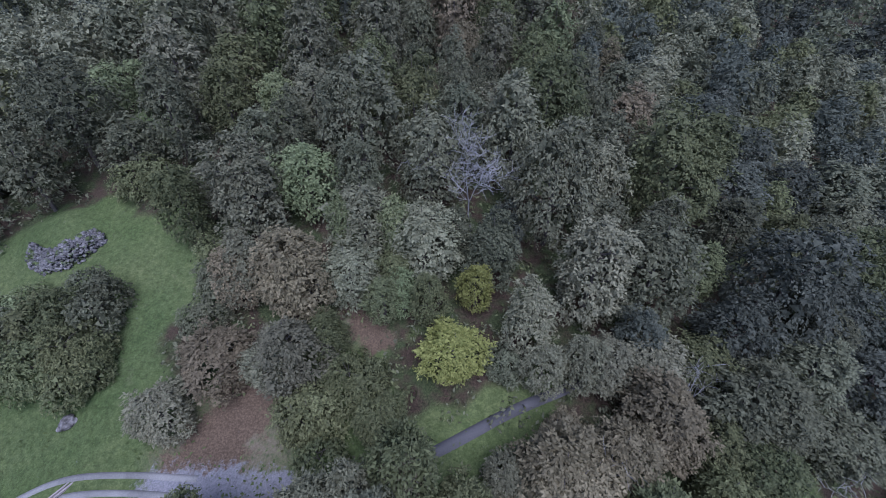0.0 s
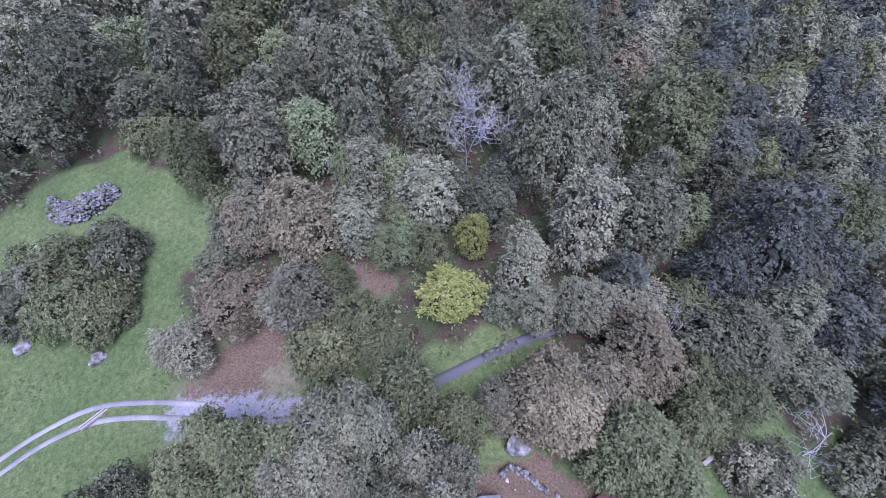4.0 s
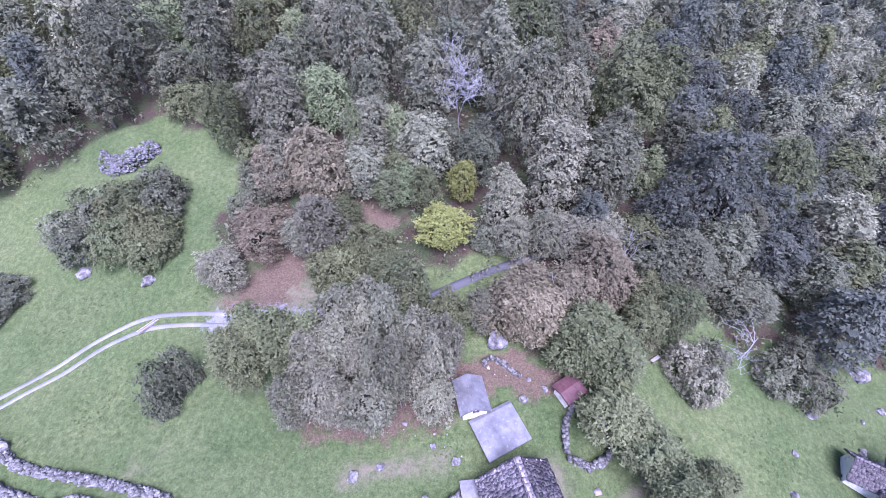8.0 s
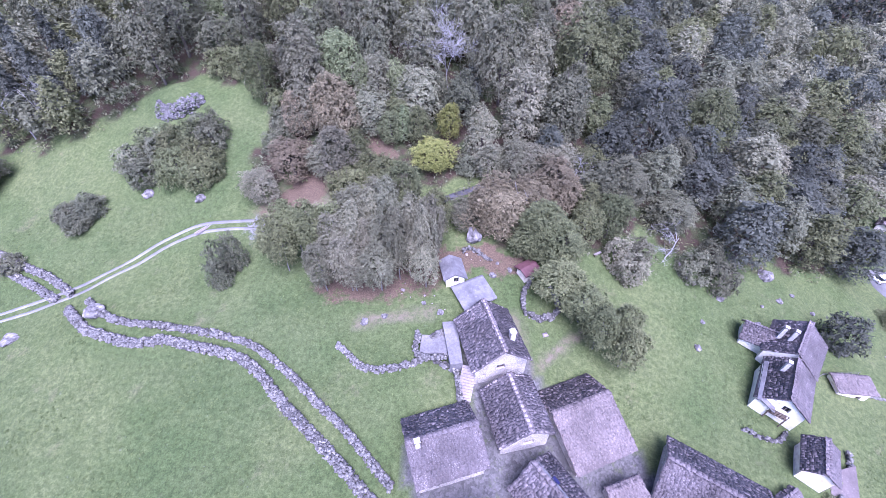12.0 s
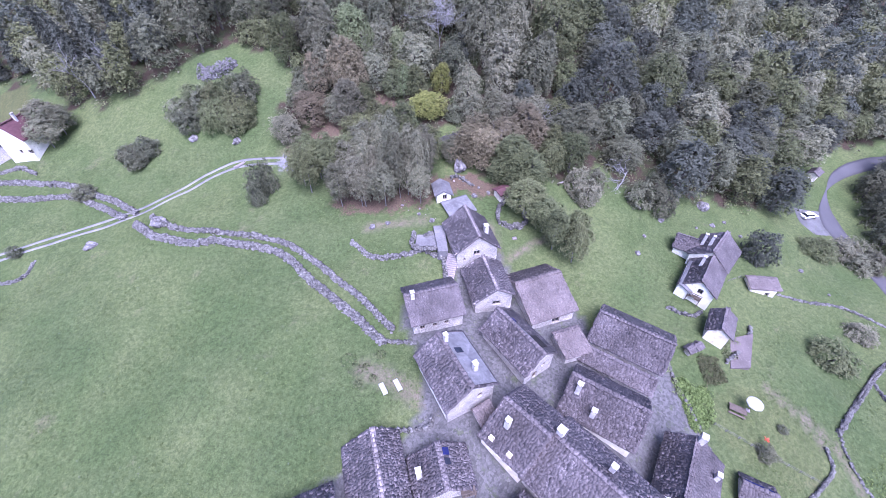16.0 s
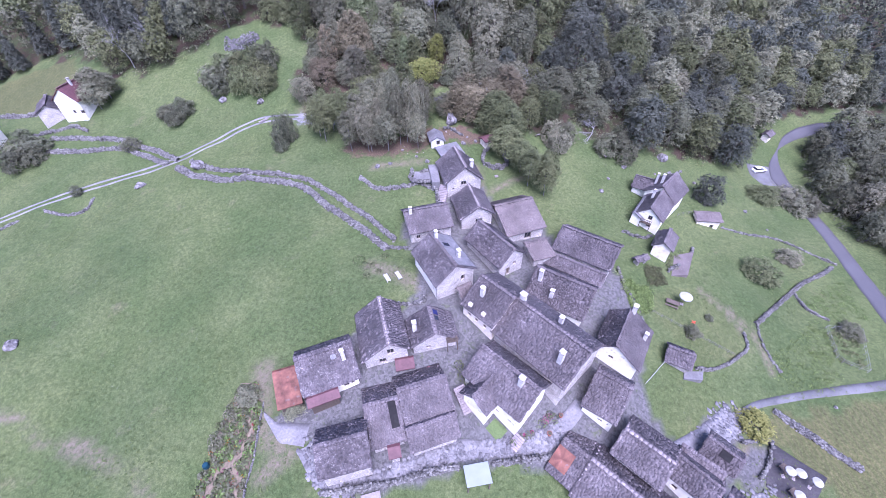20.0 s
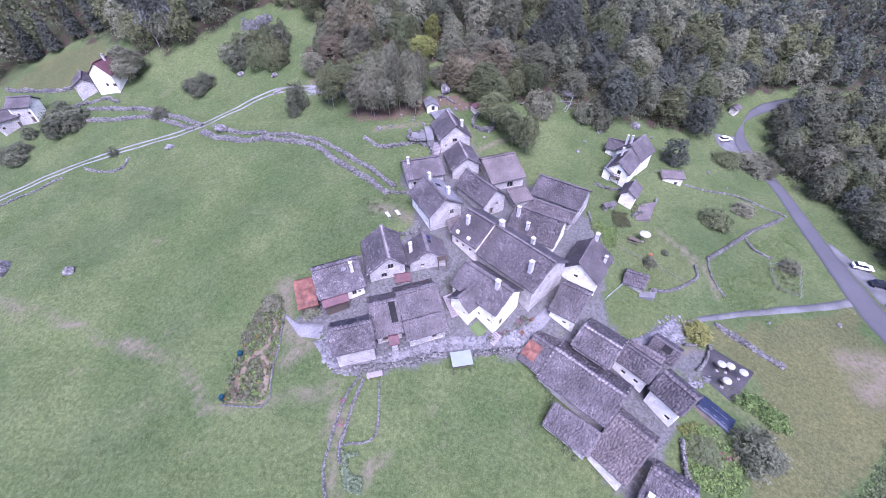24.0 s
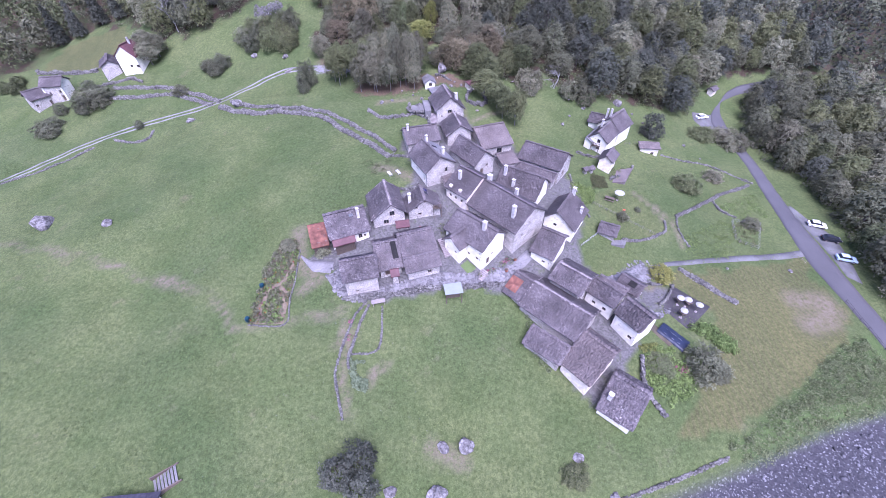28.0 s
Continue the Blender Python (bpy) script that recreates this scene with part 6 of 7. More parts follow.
rng = np.random.default_rng(5)
AREA = [p for p in zip(rng.uniform(-150, 160, 26000), rng.uniform(-75, 135, 26000))]
ax_, ay_ = np.array(AREA).T
wooded = (inside(FOREST, ax_, ay_) | inside(FOREST_EAST, ax_, ay_)) & (away(ROAD_W, ax_, ay_) > 4.5) & (away(ROAD_E, ax_, ay_) > 4.5)
spots = [(x, y, r * 0.9) for x, y, r in PLACED] + [(4.1, 48.0, 5.0), (-49.7, 68, 5.5), (1, 24, 3.5), (4, 32.5, 3), (-3, 26, 3), (-9, 31.5, 3)]
taken = np.zeros((6000, 3))
taken[:len(spots)] = spots
used, fill = len(spots), []
for x, y in zip(ax_[wooded], ay_[wooded]):
    R = rng.uniform(3.2, 5.8) * (0.92 if x > 30 else 1.0)
    if np.all(np.hypot(taken[:used, 0] - x, taken[:used, 1] - y) > 0.72 * (taken[:used, 2] + R)):
        taken[used] = x, y, R
        used += 1
        fill.append((x, y, R))
fill.sort(key=lambda p: min(math.hypot(p[0], (p[1] - 35) * 1.1), 12 + math.hypot(max(0.0, abs(p[0] - 50) - 40), 1.2 * (p[1] - 22)), 28 + 1.3 * math.hypot(p[0] - 114, 0.6 * (p[1] + 12))))
near, mid, far = fill[:180], fill[180:480], fill[480:]
for k, (px, py, R) in enumerate(near):
    # more deep leaves to the east: lens falloff painted as darker foliage
    leaf = rng.choice(["green", "dark", "brown", "grey", "light", "deep"], p=[0.34, 0.29, 0.05, 0.22, 0.05, 0.05] if px < 22 + 0.2 * py else [0.27, 0.31, 0.01, 0.05, 0.02, 0.34] if px < 95 else [0.34, 0.26, 0.01, 0.19, 0.05, 0.15])
    kind_ = int(rng.integers(5))
    plant(f"bigbeech{kind_}" if k < 150 and R > 6.5 else f"beech{kind_}" if k < 110 else f"midbeech{rng.integers(5)}" if k < 230 else f"lowbeech{rng.integers(5)}", px, py, R * (1.12 if px > 30 else 1.0), (rng.uniform(1.9, 2.7) * R + 5.5) * (0.78 if px > 30 else 0.95), str(leaf))


def far_wood(name, places, label, leaf, sprays=88, per=4, size=0.70, length=1.8):
    V, Q, n = [], [], 0
    for k, (x, y, R) in enumerate(places):
        v, q = crown_leaves(rng, R * 1.06, R * 1.7 + rng.uniform(3, 8), 1.5, "beech", sprays, per, size, length)
        v = v + np.array((x, y, ground(x, y)))
        V.append(v), Q.append(q + n)
        n += len(v)
    tagged(new(name, mesh_of(name, np.concatenate(V), np.concatenate(Q), LEAF[leaf])), label, "woods", "", "stuff")


outer = [(x + rng.uniform(-3, 3), y + rng.uniform(-3, 3), rng.uniform(4.8, 7.0)) for x in np.arange(-230, 270, 10.5) for y in np.arange(-110, 175, 10.5)
         if (inside(FOREST, x, y) or inside(FOREST_EAST, x, y)) and not (-150 < x < 160 and -75 < y < 135)]
far = far + outer
west = [p for p in far if p[0] < 25]
east = [p for p in far if p[0] >= 25]
for k, leaf in enumerate(("green", "dark", "deep", "grey")):
    far_wood("woods", mid[k::4], f"{LABEL[leaf]} trees standing close together on the slope", leaf, 205, 8, 0.47, 1.38)
far_wood("far_woods", west[0::2], "distant dark-leaved woods covering the hillside", "dark")
far_wood("far_woods", west[1::2], "distant green woods covering the hillside", "green")
far_wood("far_woods", east[0::3], "distant dark-leaved woods above the valley road", "dark")
far_wood("far_woods", east[1::3] + east[2::3], "distant deep-green woods above the valley road", "deep")


def scatter(name, places, label, leaf, radius, height, count, size, seed, category):
    """Low growth as one mesh: ragged clumps at places."""
    g = np.random.default_rng(seed)
    xy = np.array(places)
    n = len(xy)
    k = count
    r = radius * g.uniform(0.5, 1.3, (n, 1))
    d = g.normal(0, 1, (n, k, 3))
    d[..., 2] = np.abs(d[..., 2])
    d /= np.linalg.norm(d, axis=2)[..., None]
    pos = d * r[..., None] * np.array((1, 1, height / radius))
    pos[..., 0] += xy[:, :1]
    pos[..., 1] += xy[:, 1:]
    pos[..., 2] += ground(xy[:, 0], xy[:, 1])[:, None]
    v, q = leaves(pos.reshape(-1, 3), (d + np.array((0, 0, 0.6))).reshape(-1, 3), size, g)
    return tagged(new(name, mesh_of(name, v, q, LEAF[leaf])), label, category, "", "stuff")


def random_in(poly, n, seed, box_):
    g = np.random.default_rng(seed)
    x, y = g.uniform(box_[0], box_[1], n), g.uniform(box_[2], box_[3], n)
    ok = inside(poly, x, y) & (away(ROAD_W, x, y) > 3) & (away(ROAD_E, x, y) > 3)
    return np.c_[x[ok], y[ok]]


UNDER = random_in([(x, y - 2) for x, y in FOREST], 2400, 8, (-130, 130, 5, 90))
scatter("undergrowth", UNDER[::2], "green undergrowth on the forest floor", "green", 1.5, 1.5, 20, 0.42, 9, "undergrowth")
scatter("undergrowth", UNDER[1::2], "browning undergrowth on the forest floor", "dark", 1.5, 1.7, 20, 0.42, 10, "undergrowth")
scatter("undergrowth", random_in([(x - 1.5, y) for x, y in FOREST_EAST], 2400, 12, (100, 160, -75, 45)), "undergrowth beneath the roadside trees", "dark", 1.3, 1.5, 18, 0.5, 13, "undergrowth")
scatter("weeds", random_in(WEEDS, 3000, 14, (55, 102, -92, -64)), "rank green weeds on the river bank", "light", 0.9, 0.6, 26, 0.24, 15, "weeds")


# ---- loose things ----
def boulder(x, y, r, label, seed, flat=0.75, sink=0.35, stretch=1.0):
    rng = np.random.default_rng(seed)
    bm = bmesh.new()
    bmesh.ops.create_icosphere(bm, subdivisions=4, radius=r)
    o = Vector(rng.uniform(-50, 50, 3))
    cuts = [(Vector(rng.normal(0, 1, 3)).normalized(), rng.uniform(0.62, 0.9)) for _ in range(9)]
    for v in bm.verts:
        d = v.co.normalized()
        f = 1 + 0.42 * noise.noise(d * 1.1 + o) + 0.16 * noise.noise(d * 3.1 + o)
        v.co = Vector((d.x * r * f * stretch, d.y * r * f, d.z * r * f * flat))
        for c, k in cuts:
            over = v.co.dot(c) - k * r
            if over > 0:
                v.co -= c * over * 0.85
        v.co += d * r * 0.05 * noise.noise(d * 9.0 + o)
    me = bpy.data.meshes.new("boulder")
    bm.to_mesh(me), bm.free()
    me.materials.append(ROCK)
    ob = new("boulder", me)
    ob.matrix_world = pose(x, y, ground(x, y) + r * flat * (1 - 2 * sink) * 0.8, 0, 0, rng.uniform(0, 360))
    return tagged(ob, label, "rock", "boulders in the meadow")


B = "grey boulder half sunk in the meadow grass"
boulder(-88.9, -40.1, 2.4, "large pale split boulder in the meadow", 1)
boulder(-69.9, -42.8, 1.2, B, 2)
boulder(13.4, -89.9, 1.25, "tall pointed grey boulder in the meadow", 3, 1.1, 0.2)
boulder(9.8, -90.0, 1.0, B, 4)
boulder(9.0, -96.5, 1.5, "mossy boulder at the foot of the meadow", 5)
boulder(-52.6, 1.2, 1.5, "pale block of rock beside the track crossing", 6, 0.8, 0.2)
boulder(31.8, -90.3, 0.9, "low pinkish rock near the river bank", 7, 0.5)
boulder(65.4, 15.2, 1.5, "dark grey rock at the forest edge", 8, 0.9, 0.35, 1.1)
boulder(52.5, 8.1, 0.7, B, 9)
boulder(-54.1, 25.2, 1.1, "tumbled grey stones beneath the bushes", 10, 0.5, 0.3, 1.8)
boulder(-43.2, 23.4, 1.0, "grey stone beneath the bushes", 11)
boulder(8.3, 13.2, 1.3, "upright grey rock among the trees", 12, 1.6, 0.2)
boulder(2.0, -96.5, 0.9, B, 13)
boulder(36.5, -95.5, 0.9, B, 14)
boulder(-67, -1.5, 1.3, "flat pale slab of rock in the meadow", 15, 0.2, 0.2, 2.0)
for k, (x, y) in enumerate(((74.6, -49.5), (89.8, -49.1), (66, 10), (70, 12), (58, 4), (61, 8), (73, 9), (44, -2), (47, 3), (85, 2), (88, -4), (-6, -1), (-9, -2), (0, 1), (2.5, -0.5), (12, 9), (14, 8), (11, 6.5))):
    boulder(x, y, 0.35 + 0.25 * ((k * 7) % 5) / 4, "small grey stone in the grass", 40 + k)


MOSSY = mat("mossy_stones", ((0.062, 0.060, 0.060), (0.165, 0.156, 0.154)), 3.0, 0.95, 0.5, island=0.5, spots=(0.060, 0.078, 0.030), spot_scale=1.2, spot_at=0.52)


def ruin(points, height, width, label, seed, material=None):
    return dry_wall(points, width * 0.8, height, 0.33, label, seed, 0.0, material)


ruin([(-57.2, 43.0), (-54.2, 42.0), (-50.6, 43.0), (-48.8, 45.9)], 2.2, 2.6, "curved ruin of a mossy dry-stone barn wall", 60, MOSSY)
ruin([(15.6, 0.2), (18.6, -0.4), (21.4, 2.0), (20.4, 5.4)], 1.3, 0.8, "ruined stone walls of a small enclosure", 62)
ruin([(15.4, 0.8), (15.8, 3.6), (17.2, 6.2)], 1.0, 0.7, "ruined stone walls of a small enclosure", 63)
ruin([(6.2, 10.4), (7.6, 11.3), (10.9, 9.3)], 1.0, 0.6, "ruined stone walls beneath the trees", 64)
ruin([(1.3, -5.0), (4.0, -3.0)], 1.2, 1.0, "stone terrace wall beside the tall house", 65)
ruin([(1.3, -5.0), (1.8, -8.0), (4.6, -9.5), (5.2, -13.4)], 1.0, 0.8, "stone terrace wall beside the stair", 66)
ruin([(-9.4, -65.8), (-2.0, -64.6), (3.5, -63.2), (8.9, -61.9)], 1.5, 0.7, "retaining wall of dry stones below the hamlet path", 67)
ruin([(13.8, -61.4), (18, -60.8), (23, -60.2)], 1.3, 0.7, "retaining wall of dry stones below the hamlet path", 68)
ruin([(53, -24), (59, -20), (62, -16)], 0.9, 0.5, "garden wall of dry stones", 70)
ruin([(41.5, -25), (42.5, -33), (43.6, -40)], 0.7, 0.4, "garden wall of dry stones along the alley", 71)
ruin([(53.5, -56.5), (58.8, -55.5)], 0.9, 0.5, "garden wall beside the paved terrace", 72)
ruin([(54, -61.5), (56.5, -59.5), (59.1, -55.9)], 0.9, 0.5, "garden wall beside the patio", 73)
ruin([(46.5, -73.5), (45.5, -79), (48, -84)], 1.3, 0.7, "garden wall behind the last houses", 74)
ruin([(46, -14), (50, -15.5), (53, -14)], 0.8, 0.5, "low yard wall of the white house", 75)
ruin([(-4.5, -25.5), (0.5, -25.5)], 0.8, 0.5, "short wall end at the hamlet's edge", 76)
ruin([(-4, -38.8), (2.5, -38.5), (3.5, -37)], 0.9, 0.5, "low garden wall between the houses", 77)
ruin([(-112, 21), (-104, 21), (-98, 22), (-92, 20)], 1.0, 0.8, "garden wall below the house at the forest edge", 78)


def step_flight(x, y, z, yaw, n, w, label, rise=0.2, going=0.32):
    ob = thing("stone_stairs", pose(x, y, z, 0, 0, yaw), label, "stairs")
    for k in range(n):
        box_part("step", RIDGE, ob, k * going, -w / 2, -1.2, (k + 1) * going + 0.03, w / 2, (k + 1) * rise, 0.02)
    return ob


def platform(poly, lift, label, rim=(), material=None):
    """A paved stone terrace held by walls, with low parapets along the named sides."""
    z = max(ground(x, y) for x, y in poly) + lift
    low = min(ground(x, y) for x, y in poly) - 0.6
    ob = thing("stone_terrace", Matrix.Translation((poly[0][0], poly[0][1], low)), label, "terrace", "terraces beside the tall house")
    bm = bmesh.new()
    a = [bm.verts.new((x - poly[0][0], y - poly[0][1], 0)) for x, y in poly]
    b = [bm.verts.new((x - poly[0][0], y - poly[0][1], z - low)) for x, y in poly]
    bm.faces.new(b), bm.faces.new(a[::-1])
    for i in range(len(poly)):
        k = (i + 1) % len(poly)
        bm.faces.new((a[i], a[k], b[k], b[i]))
    part("base", bm, material or PAVING, ob)
    for i in rim:
        p, q_ = Vector(poly[i]), Vector(poly[(i + 1) % len(poly)])
        d = q_ - p
        w = box_part("parapet", DRYSTONE, ob, 0, -0.2, -0.3, d.length, 0.2, 0.4, 0.05)
        w.matrix_local = Matrix.Translation((p.x - poly[0][0], p.y - poly[0][1], z - low)) @ Matrix.Rotation(math.atan2(d.y, d.x), 4, "Z")
    return ob


platform([(-0.4, -7.6), (3.6, -7.4), (3.8, -4.6), (-0.2, -4.4)], 0.5, "uneven paved stone terrace beside the tall house", ())
dry_wall([(-0.6, -4.2), (-0.7, -7.8), (3.4, -7.9)], 0.7, 0.7, 0.34, "tumbled grey stones edging the terrace", 68, 0.9)
platform([(3.9, -9.6), (5.6, -9.4), (4.9, -2.4), (2.8, -2.6)], 0.9, "narrow paved walk along the wall of the tall house", ())
step_flight(5.6, -13.2, ground(5.6, -13.2), 75, 12, 2.0, "outside stair of pale stone steps beside the tall house")
step_flight(10.6, -55.2, ground(10.6, -55.2), 118, 11, 1.8, "worn stone steps between the barns")
step_flight(16.6, -59.4, ground(16.6, -59.4), 45, 6, 1.6, "stone steps beside the flower bed")


def car(x, y, yaw, colour, label):
    z = ground(x, y) + 0.06
    ob = thing("car", pose(x, y, z, 0, 0, yaw), label, "car", "parked cars")
    paint = mat("car_paint_" + label.split()[0], (colour, tuple(c * 1.05 for c in colour)), 2.0, 0.25, 0.0, patch=0.02)
    bm = bmesh.new()
    side = [(-2.05, 0.35), (-2.1, 0.75), (-1.95, 0.95), (-1.2, 1.0), (1.0, 0.95), (1.85, 0.82), (2.1, 0.62), (2.08, 0.35)]
    pane(bm, side, 1.72, 0)
    bmesh.ops.bevel(bm, geom=list(bm.edges), offset=0.06, segments=2, affect="EDGES")
    part("body", bm, paint, ob)
    bm = bmesh.new()
    lo, hi = [(-1.75, -0.76), (1.0, -0.76), (1.0, 0.76), (-1.75, 0.76)], [(-1.35, -0.6), (0.25, -0.6), (0.25, 0.6), (-1.35, 0.6)]
    a, b = [bm.verts.new((px, py, 0.95)) for px, py in lo], [bm.verts.new((px, py, 1.44)) for px, py in hi]
    for i in range(4):
        bm.faces.new((a[i], a[(i + 1) % 4], b[(i + 1) % 4], b[i]))
    bm.faces.new(b), bm.faces.new(a[::-1])
    part("window_glass", bm, GLASS, ob)
    box_part("roof", paint, ob, -1.38, -0.62, 1.42, 0.28, 0.62, 1.5, 0.03)
    for sx in (-1.3, 1.32):
        for sy in (-0.82, 0.82):
            for nm, r, w, mt in (("wheel", 0.32, 0.2, DARK), ("rim", 0.2, 0.22, RIDGE)):
                bm = bmesh.new()
                bmesh.ops.create_cone(bm, cap_ends=True, segments=18, radius1=r, radius2=r, depth=w, matrix=pose(0, 0, 0, 90))
                o = part(nm, bm, mt, ob if nm == "wheel" else wheel)
                o.matrix_local = pose(sx, sy, 0.32) if nm == "wheel" else Matrix.Identity(4)
                wheel = o if nm == "wheel" else wheel
    for sy in (-0.6, 0.6):
        box_part("headlight", CLOTH, ob, 2.0, sy - 0.18, 0.6, 2.12, sy + 0.18, 0.74, 0.02)
        box_part("tail_light", RUST, ob, -2.14, sy - 0.15, 0.72, -2.04, sy + 0.15, 0.88, 0.02)
    return ob


car(106.6, -32.6, -20, (0.75, 0.76, 0.78), "white hatchback parked on the gravel lay-by")
car(106.4, -38.2, -12, (0.02, 0.022, 0.028), "black car parked on the gravel lay-by")
car(105.6, -45.0, -18, (0.38, 0.48, 0.62), "pale blue car parked on the gravel lay-by")
car(99.2, 21.5, 12, (0.78, 0.79, 0.80), "white car parked beside the road bend")
sheet("parking_bay", [(96.5, 24), (95.5, 19), (97.5, 15.5)], [(104, 24), (102, 19), (102, 15.5)], GRAVEL, 0.05, 1.0, 3, "pale gravel parking bay at the road bend", "parking bay")


def parasol(x, y, r, label, h=2.3):
    ob = thing("parasol", pose(x, y, ground(x, y), 0, 0, (x * 37) % 90), label, "parasol", "parasols")
    bm = bmesh.new()
    top = bm.verts.new((0, 0, h + 0.45))
    ring = [bm.verts.new((r * (1 if k % 2 == 0 else 0.95) * math.cos(k * math.pi / 8), r * (1 if k % 2 == 0 else 0.95) * math.sin(k * math.pi / 8), h + (0 if k % 2 == 0 else 0.05))) for k in range(16)]
    hem = [bm.verts.new(v.co - Vector((0, 0, 0.15))) for v in ring]
    for k in range(16):
        bm.faces.new((top, ring[k], ring[(k + 1) % 16]))
        bm.faces.new((ring[k], hem[k], hem[(k + 1) % 16], ring[(k + 1) % 16]))
    part("canopy", bm, CLOTH, ob)
    bm = bmesh.new()
    tube(bm, [(0, 0, 0), (0, 0, h + 0.4)], [0.03, 0.03], 8)
    part("pole", bm, WOOD, ob)
    box_part("base", RIDGE, ob, -0.3, -0.3, -0.05, 0.3, 0.3, 0.1, 0.03)


for x, y in ((58.3, -60.8), (59.9, -61.0), (61.8, -62.1), (57.7, -64.0)):
    parasol(x, y, 0.74, "open white garden parasol on the dark patio")
parasol(52.8, -32.0, 1.2, "open cream parasol beside a picnic table on the lawn")
DECK = mat("dark_patio", ((0.034, 0.030, 0.031), (0.062, 0.057, 0.058)), 4.0, 0.9, 0.3, patch=0.25, patch_scale=0.4)
sheet("patio", [(59.1, -55.9), (65.5, -60.8)], [(54.6, -62.4), (58.4, -66.8)], DECK, 0.05, 1.0, 4, "dark paved patio with parasols", "patio")
TARP = mat("blue_tarpaulin", ((0.010, 0.013, 0.027), (0.020, 0.026, 0.047)), 3.0, 0.4, 0.35, patch=0.3, patch_scale=0.9)


def tarpaulin(x, y, yaw, L, W):
    """A creased sheet spread over low frames, with battens along it."""
    ob = thing("tarpaulin", pose(x, y, ground(x, y), 0, 0, yaw), "dark blue tarpaulin stretched over a garden bed", "tarpaulin")
    u, w = np.meshgrid(np.linspace(-L / 2, L / 2, 25), np.linspace(-W / 2, W / 2, 13), indexing="ij")
    c, sn_ = math.cos(radians(yaw)), math.sin(radians(yaw))
    z = ground(x + u * c - w * sn_, y + u * sn_ + w * c) - ground(x, y) + 0.30 + 0.22 * np.cos(w / W * 3.0) + 0.03 * np.sin(u * 4.1 + w * 2.0) + 0.02 * np.sin(w * 7)
    z[:, 0] -= 0.4
    z[:, -1] -= 0.4
    i, j = np.meshgrid(np.arange(24), np.arange(12), indexing="ij")
    part("cover", mesh_of("cover", np.stack([u, w, z], -1), np.stack([i * 13 + j, (i + 1) * 13 + j, (i + 1) * 13 + j + 1, i * 13 + j + 1], -1).reshape(-1, 4), TARP, True), TARP, ob)
    for v_ in (-0.9, 0.2):
        bm = bmesh.new()
        tube(bm, [(k, v_, float(np.interp(k, u[:, 0], z[:, 6]))) for k in (-L * 0.3, 0, L * 0.3)], [0.025, 0.025, 0.025], 6)
        part("batten", bm, PALE_BARK, ob, "pale wooden batten")


tarpaulin(54.3, -68.9, -47, 5.6, 3.4)
sheet("brown_yard", [(49.4, -66.6), (52.6, -71.0)], [(51.6, -66.4), (54.0, -70.4)], DIRT, 0.05, 0.8, 3, "bare brown tilled plot behind a house", "plot")


def table(x, y, yaw, L, W, label, benches=True, material=None, h=0.75):
    m_ = material or WOOD
    ob = thing("picnic_table" if benches else "table", pose(x, y, ground(x, y), 0, 0, yaw), label, "table")
    box_part("tabletop", m_, ob, -L / 2, -W / 2, h - 0.06, L / 2, W / 2, h, 0.01)
    for sx in (-1, 1):
        for sy in (-1, 1):
            box_part("leg", m_, ob, sx * L * 0.4 - 0.05, sy * W * 0.4 - 0.05, -0.1, sx * L * 0.4 + 0.05, sy * W * 0.4 + 0.05, h - 0.06, 0.01)
    if benches:
        for sy in (-1, 1):
            box_part("bench", m_, ob, -L / 2, sy * (W / 2 + 0.35) - 0.14, 0.40, L / 2, sy * (W / 2 + 0.35) + 0.14, 0.45, 0.01)
            for sx in (-1, 1):
                box_part("bench_leg", m_, ob, sx * L * 0.4 - 0.04, sy * (W / 2 + 0.35) - 0.1, -0.1, sx * L * 0.4 + 0.04, sy * (W / 2 + 0.35) + 0.1, 0.40, 0.01)
    return ob


table(50.6, -32.4, -30, 2.4, 0.9, "grey wooden picnic table with benches on the lawn")
table(-2.9, -66.0, 15, 2.6, 1.0, "pale stone table at the end of the wall", False, RIDGE, 0.7)
for x, y in ((58.8, -59.9), (60.8, -60.4), (58.4, -63.2)):
    table(x, y, 20, 1.2, 1.2, "dark garden table beneath a parasol", False)
for x, y, yaw in ((-3.6, -33.2, -60), (-1.6, -32.6, -60)):
    ob = thing("sun_bed", pose(x, y, ground(x, y), 0, 0, yaw), "white sun bed lying on the grass", "sun bed", "white sun beds")
    box_part("mattress", CLOTH, ob, -0.95, -0.36, 0.22, 0.95, 0.36, 0.34, 0.04)
    for sx in (-0.8, 0.8):
        for sy in (-0.3, 0.3):
            box_part("leg", WHITE, ob, sx - 0.04, sy - 0.04, -0.1, sx + 0.04, sy + 0.04, 0.22, 0.0)


def shelter(x, y, yaw):
    ob = thing("shelter", pose(x, y, ground(x, y), 0, 0, yaw), "open wooden shelter with a flat pale sheet roof", "shelter")
    box_part("roof", mat("pale_green_sheet", ((0.190, 0.212, 0.202), (0.215, 0.238, 0.226)), 1.0, 0.5, 0.0, patch=0.04), ob, -1.75, -1.4, 2.5, 1.75, 1.4, 2.58, 0.02)
    for sx in (-1.5, 1.5):
        for sy in (-1.15, 1.15):
            box_part("post", WOOD, ob, sx - 0.08, sy - 0.08, -0.6, sx + 0.08, sy + 0.08, 2.5, 0.01)
    box_part("counter", WOOD, ob, -1.3, -0.3, 0.12, 1.3, 0.5, 0.95, 0.03)


shelter(11.4, -63.3, 10)


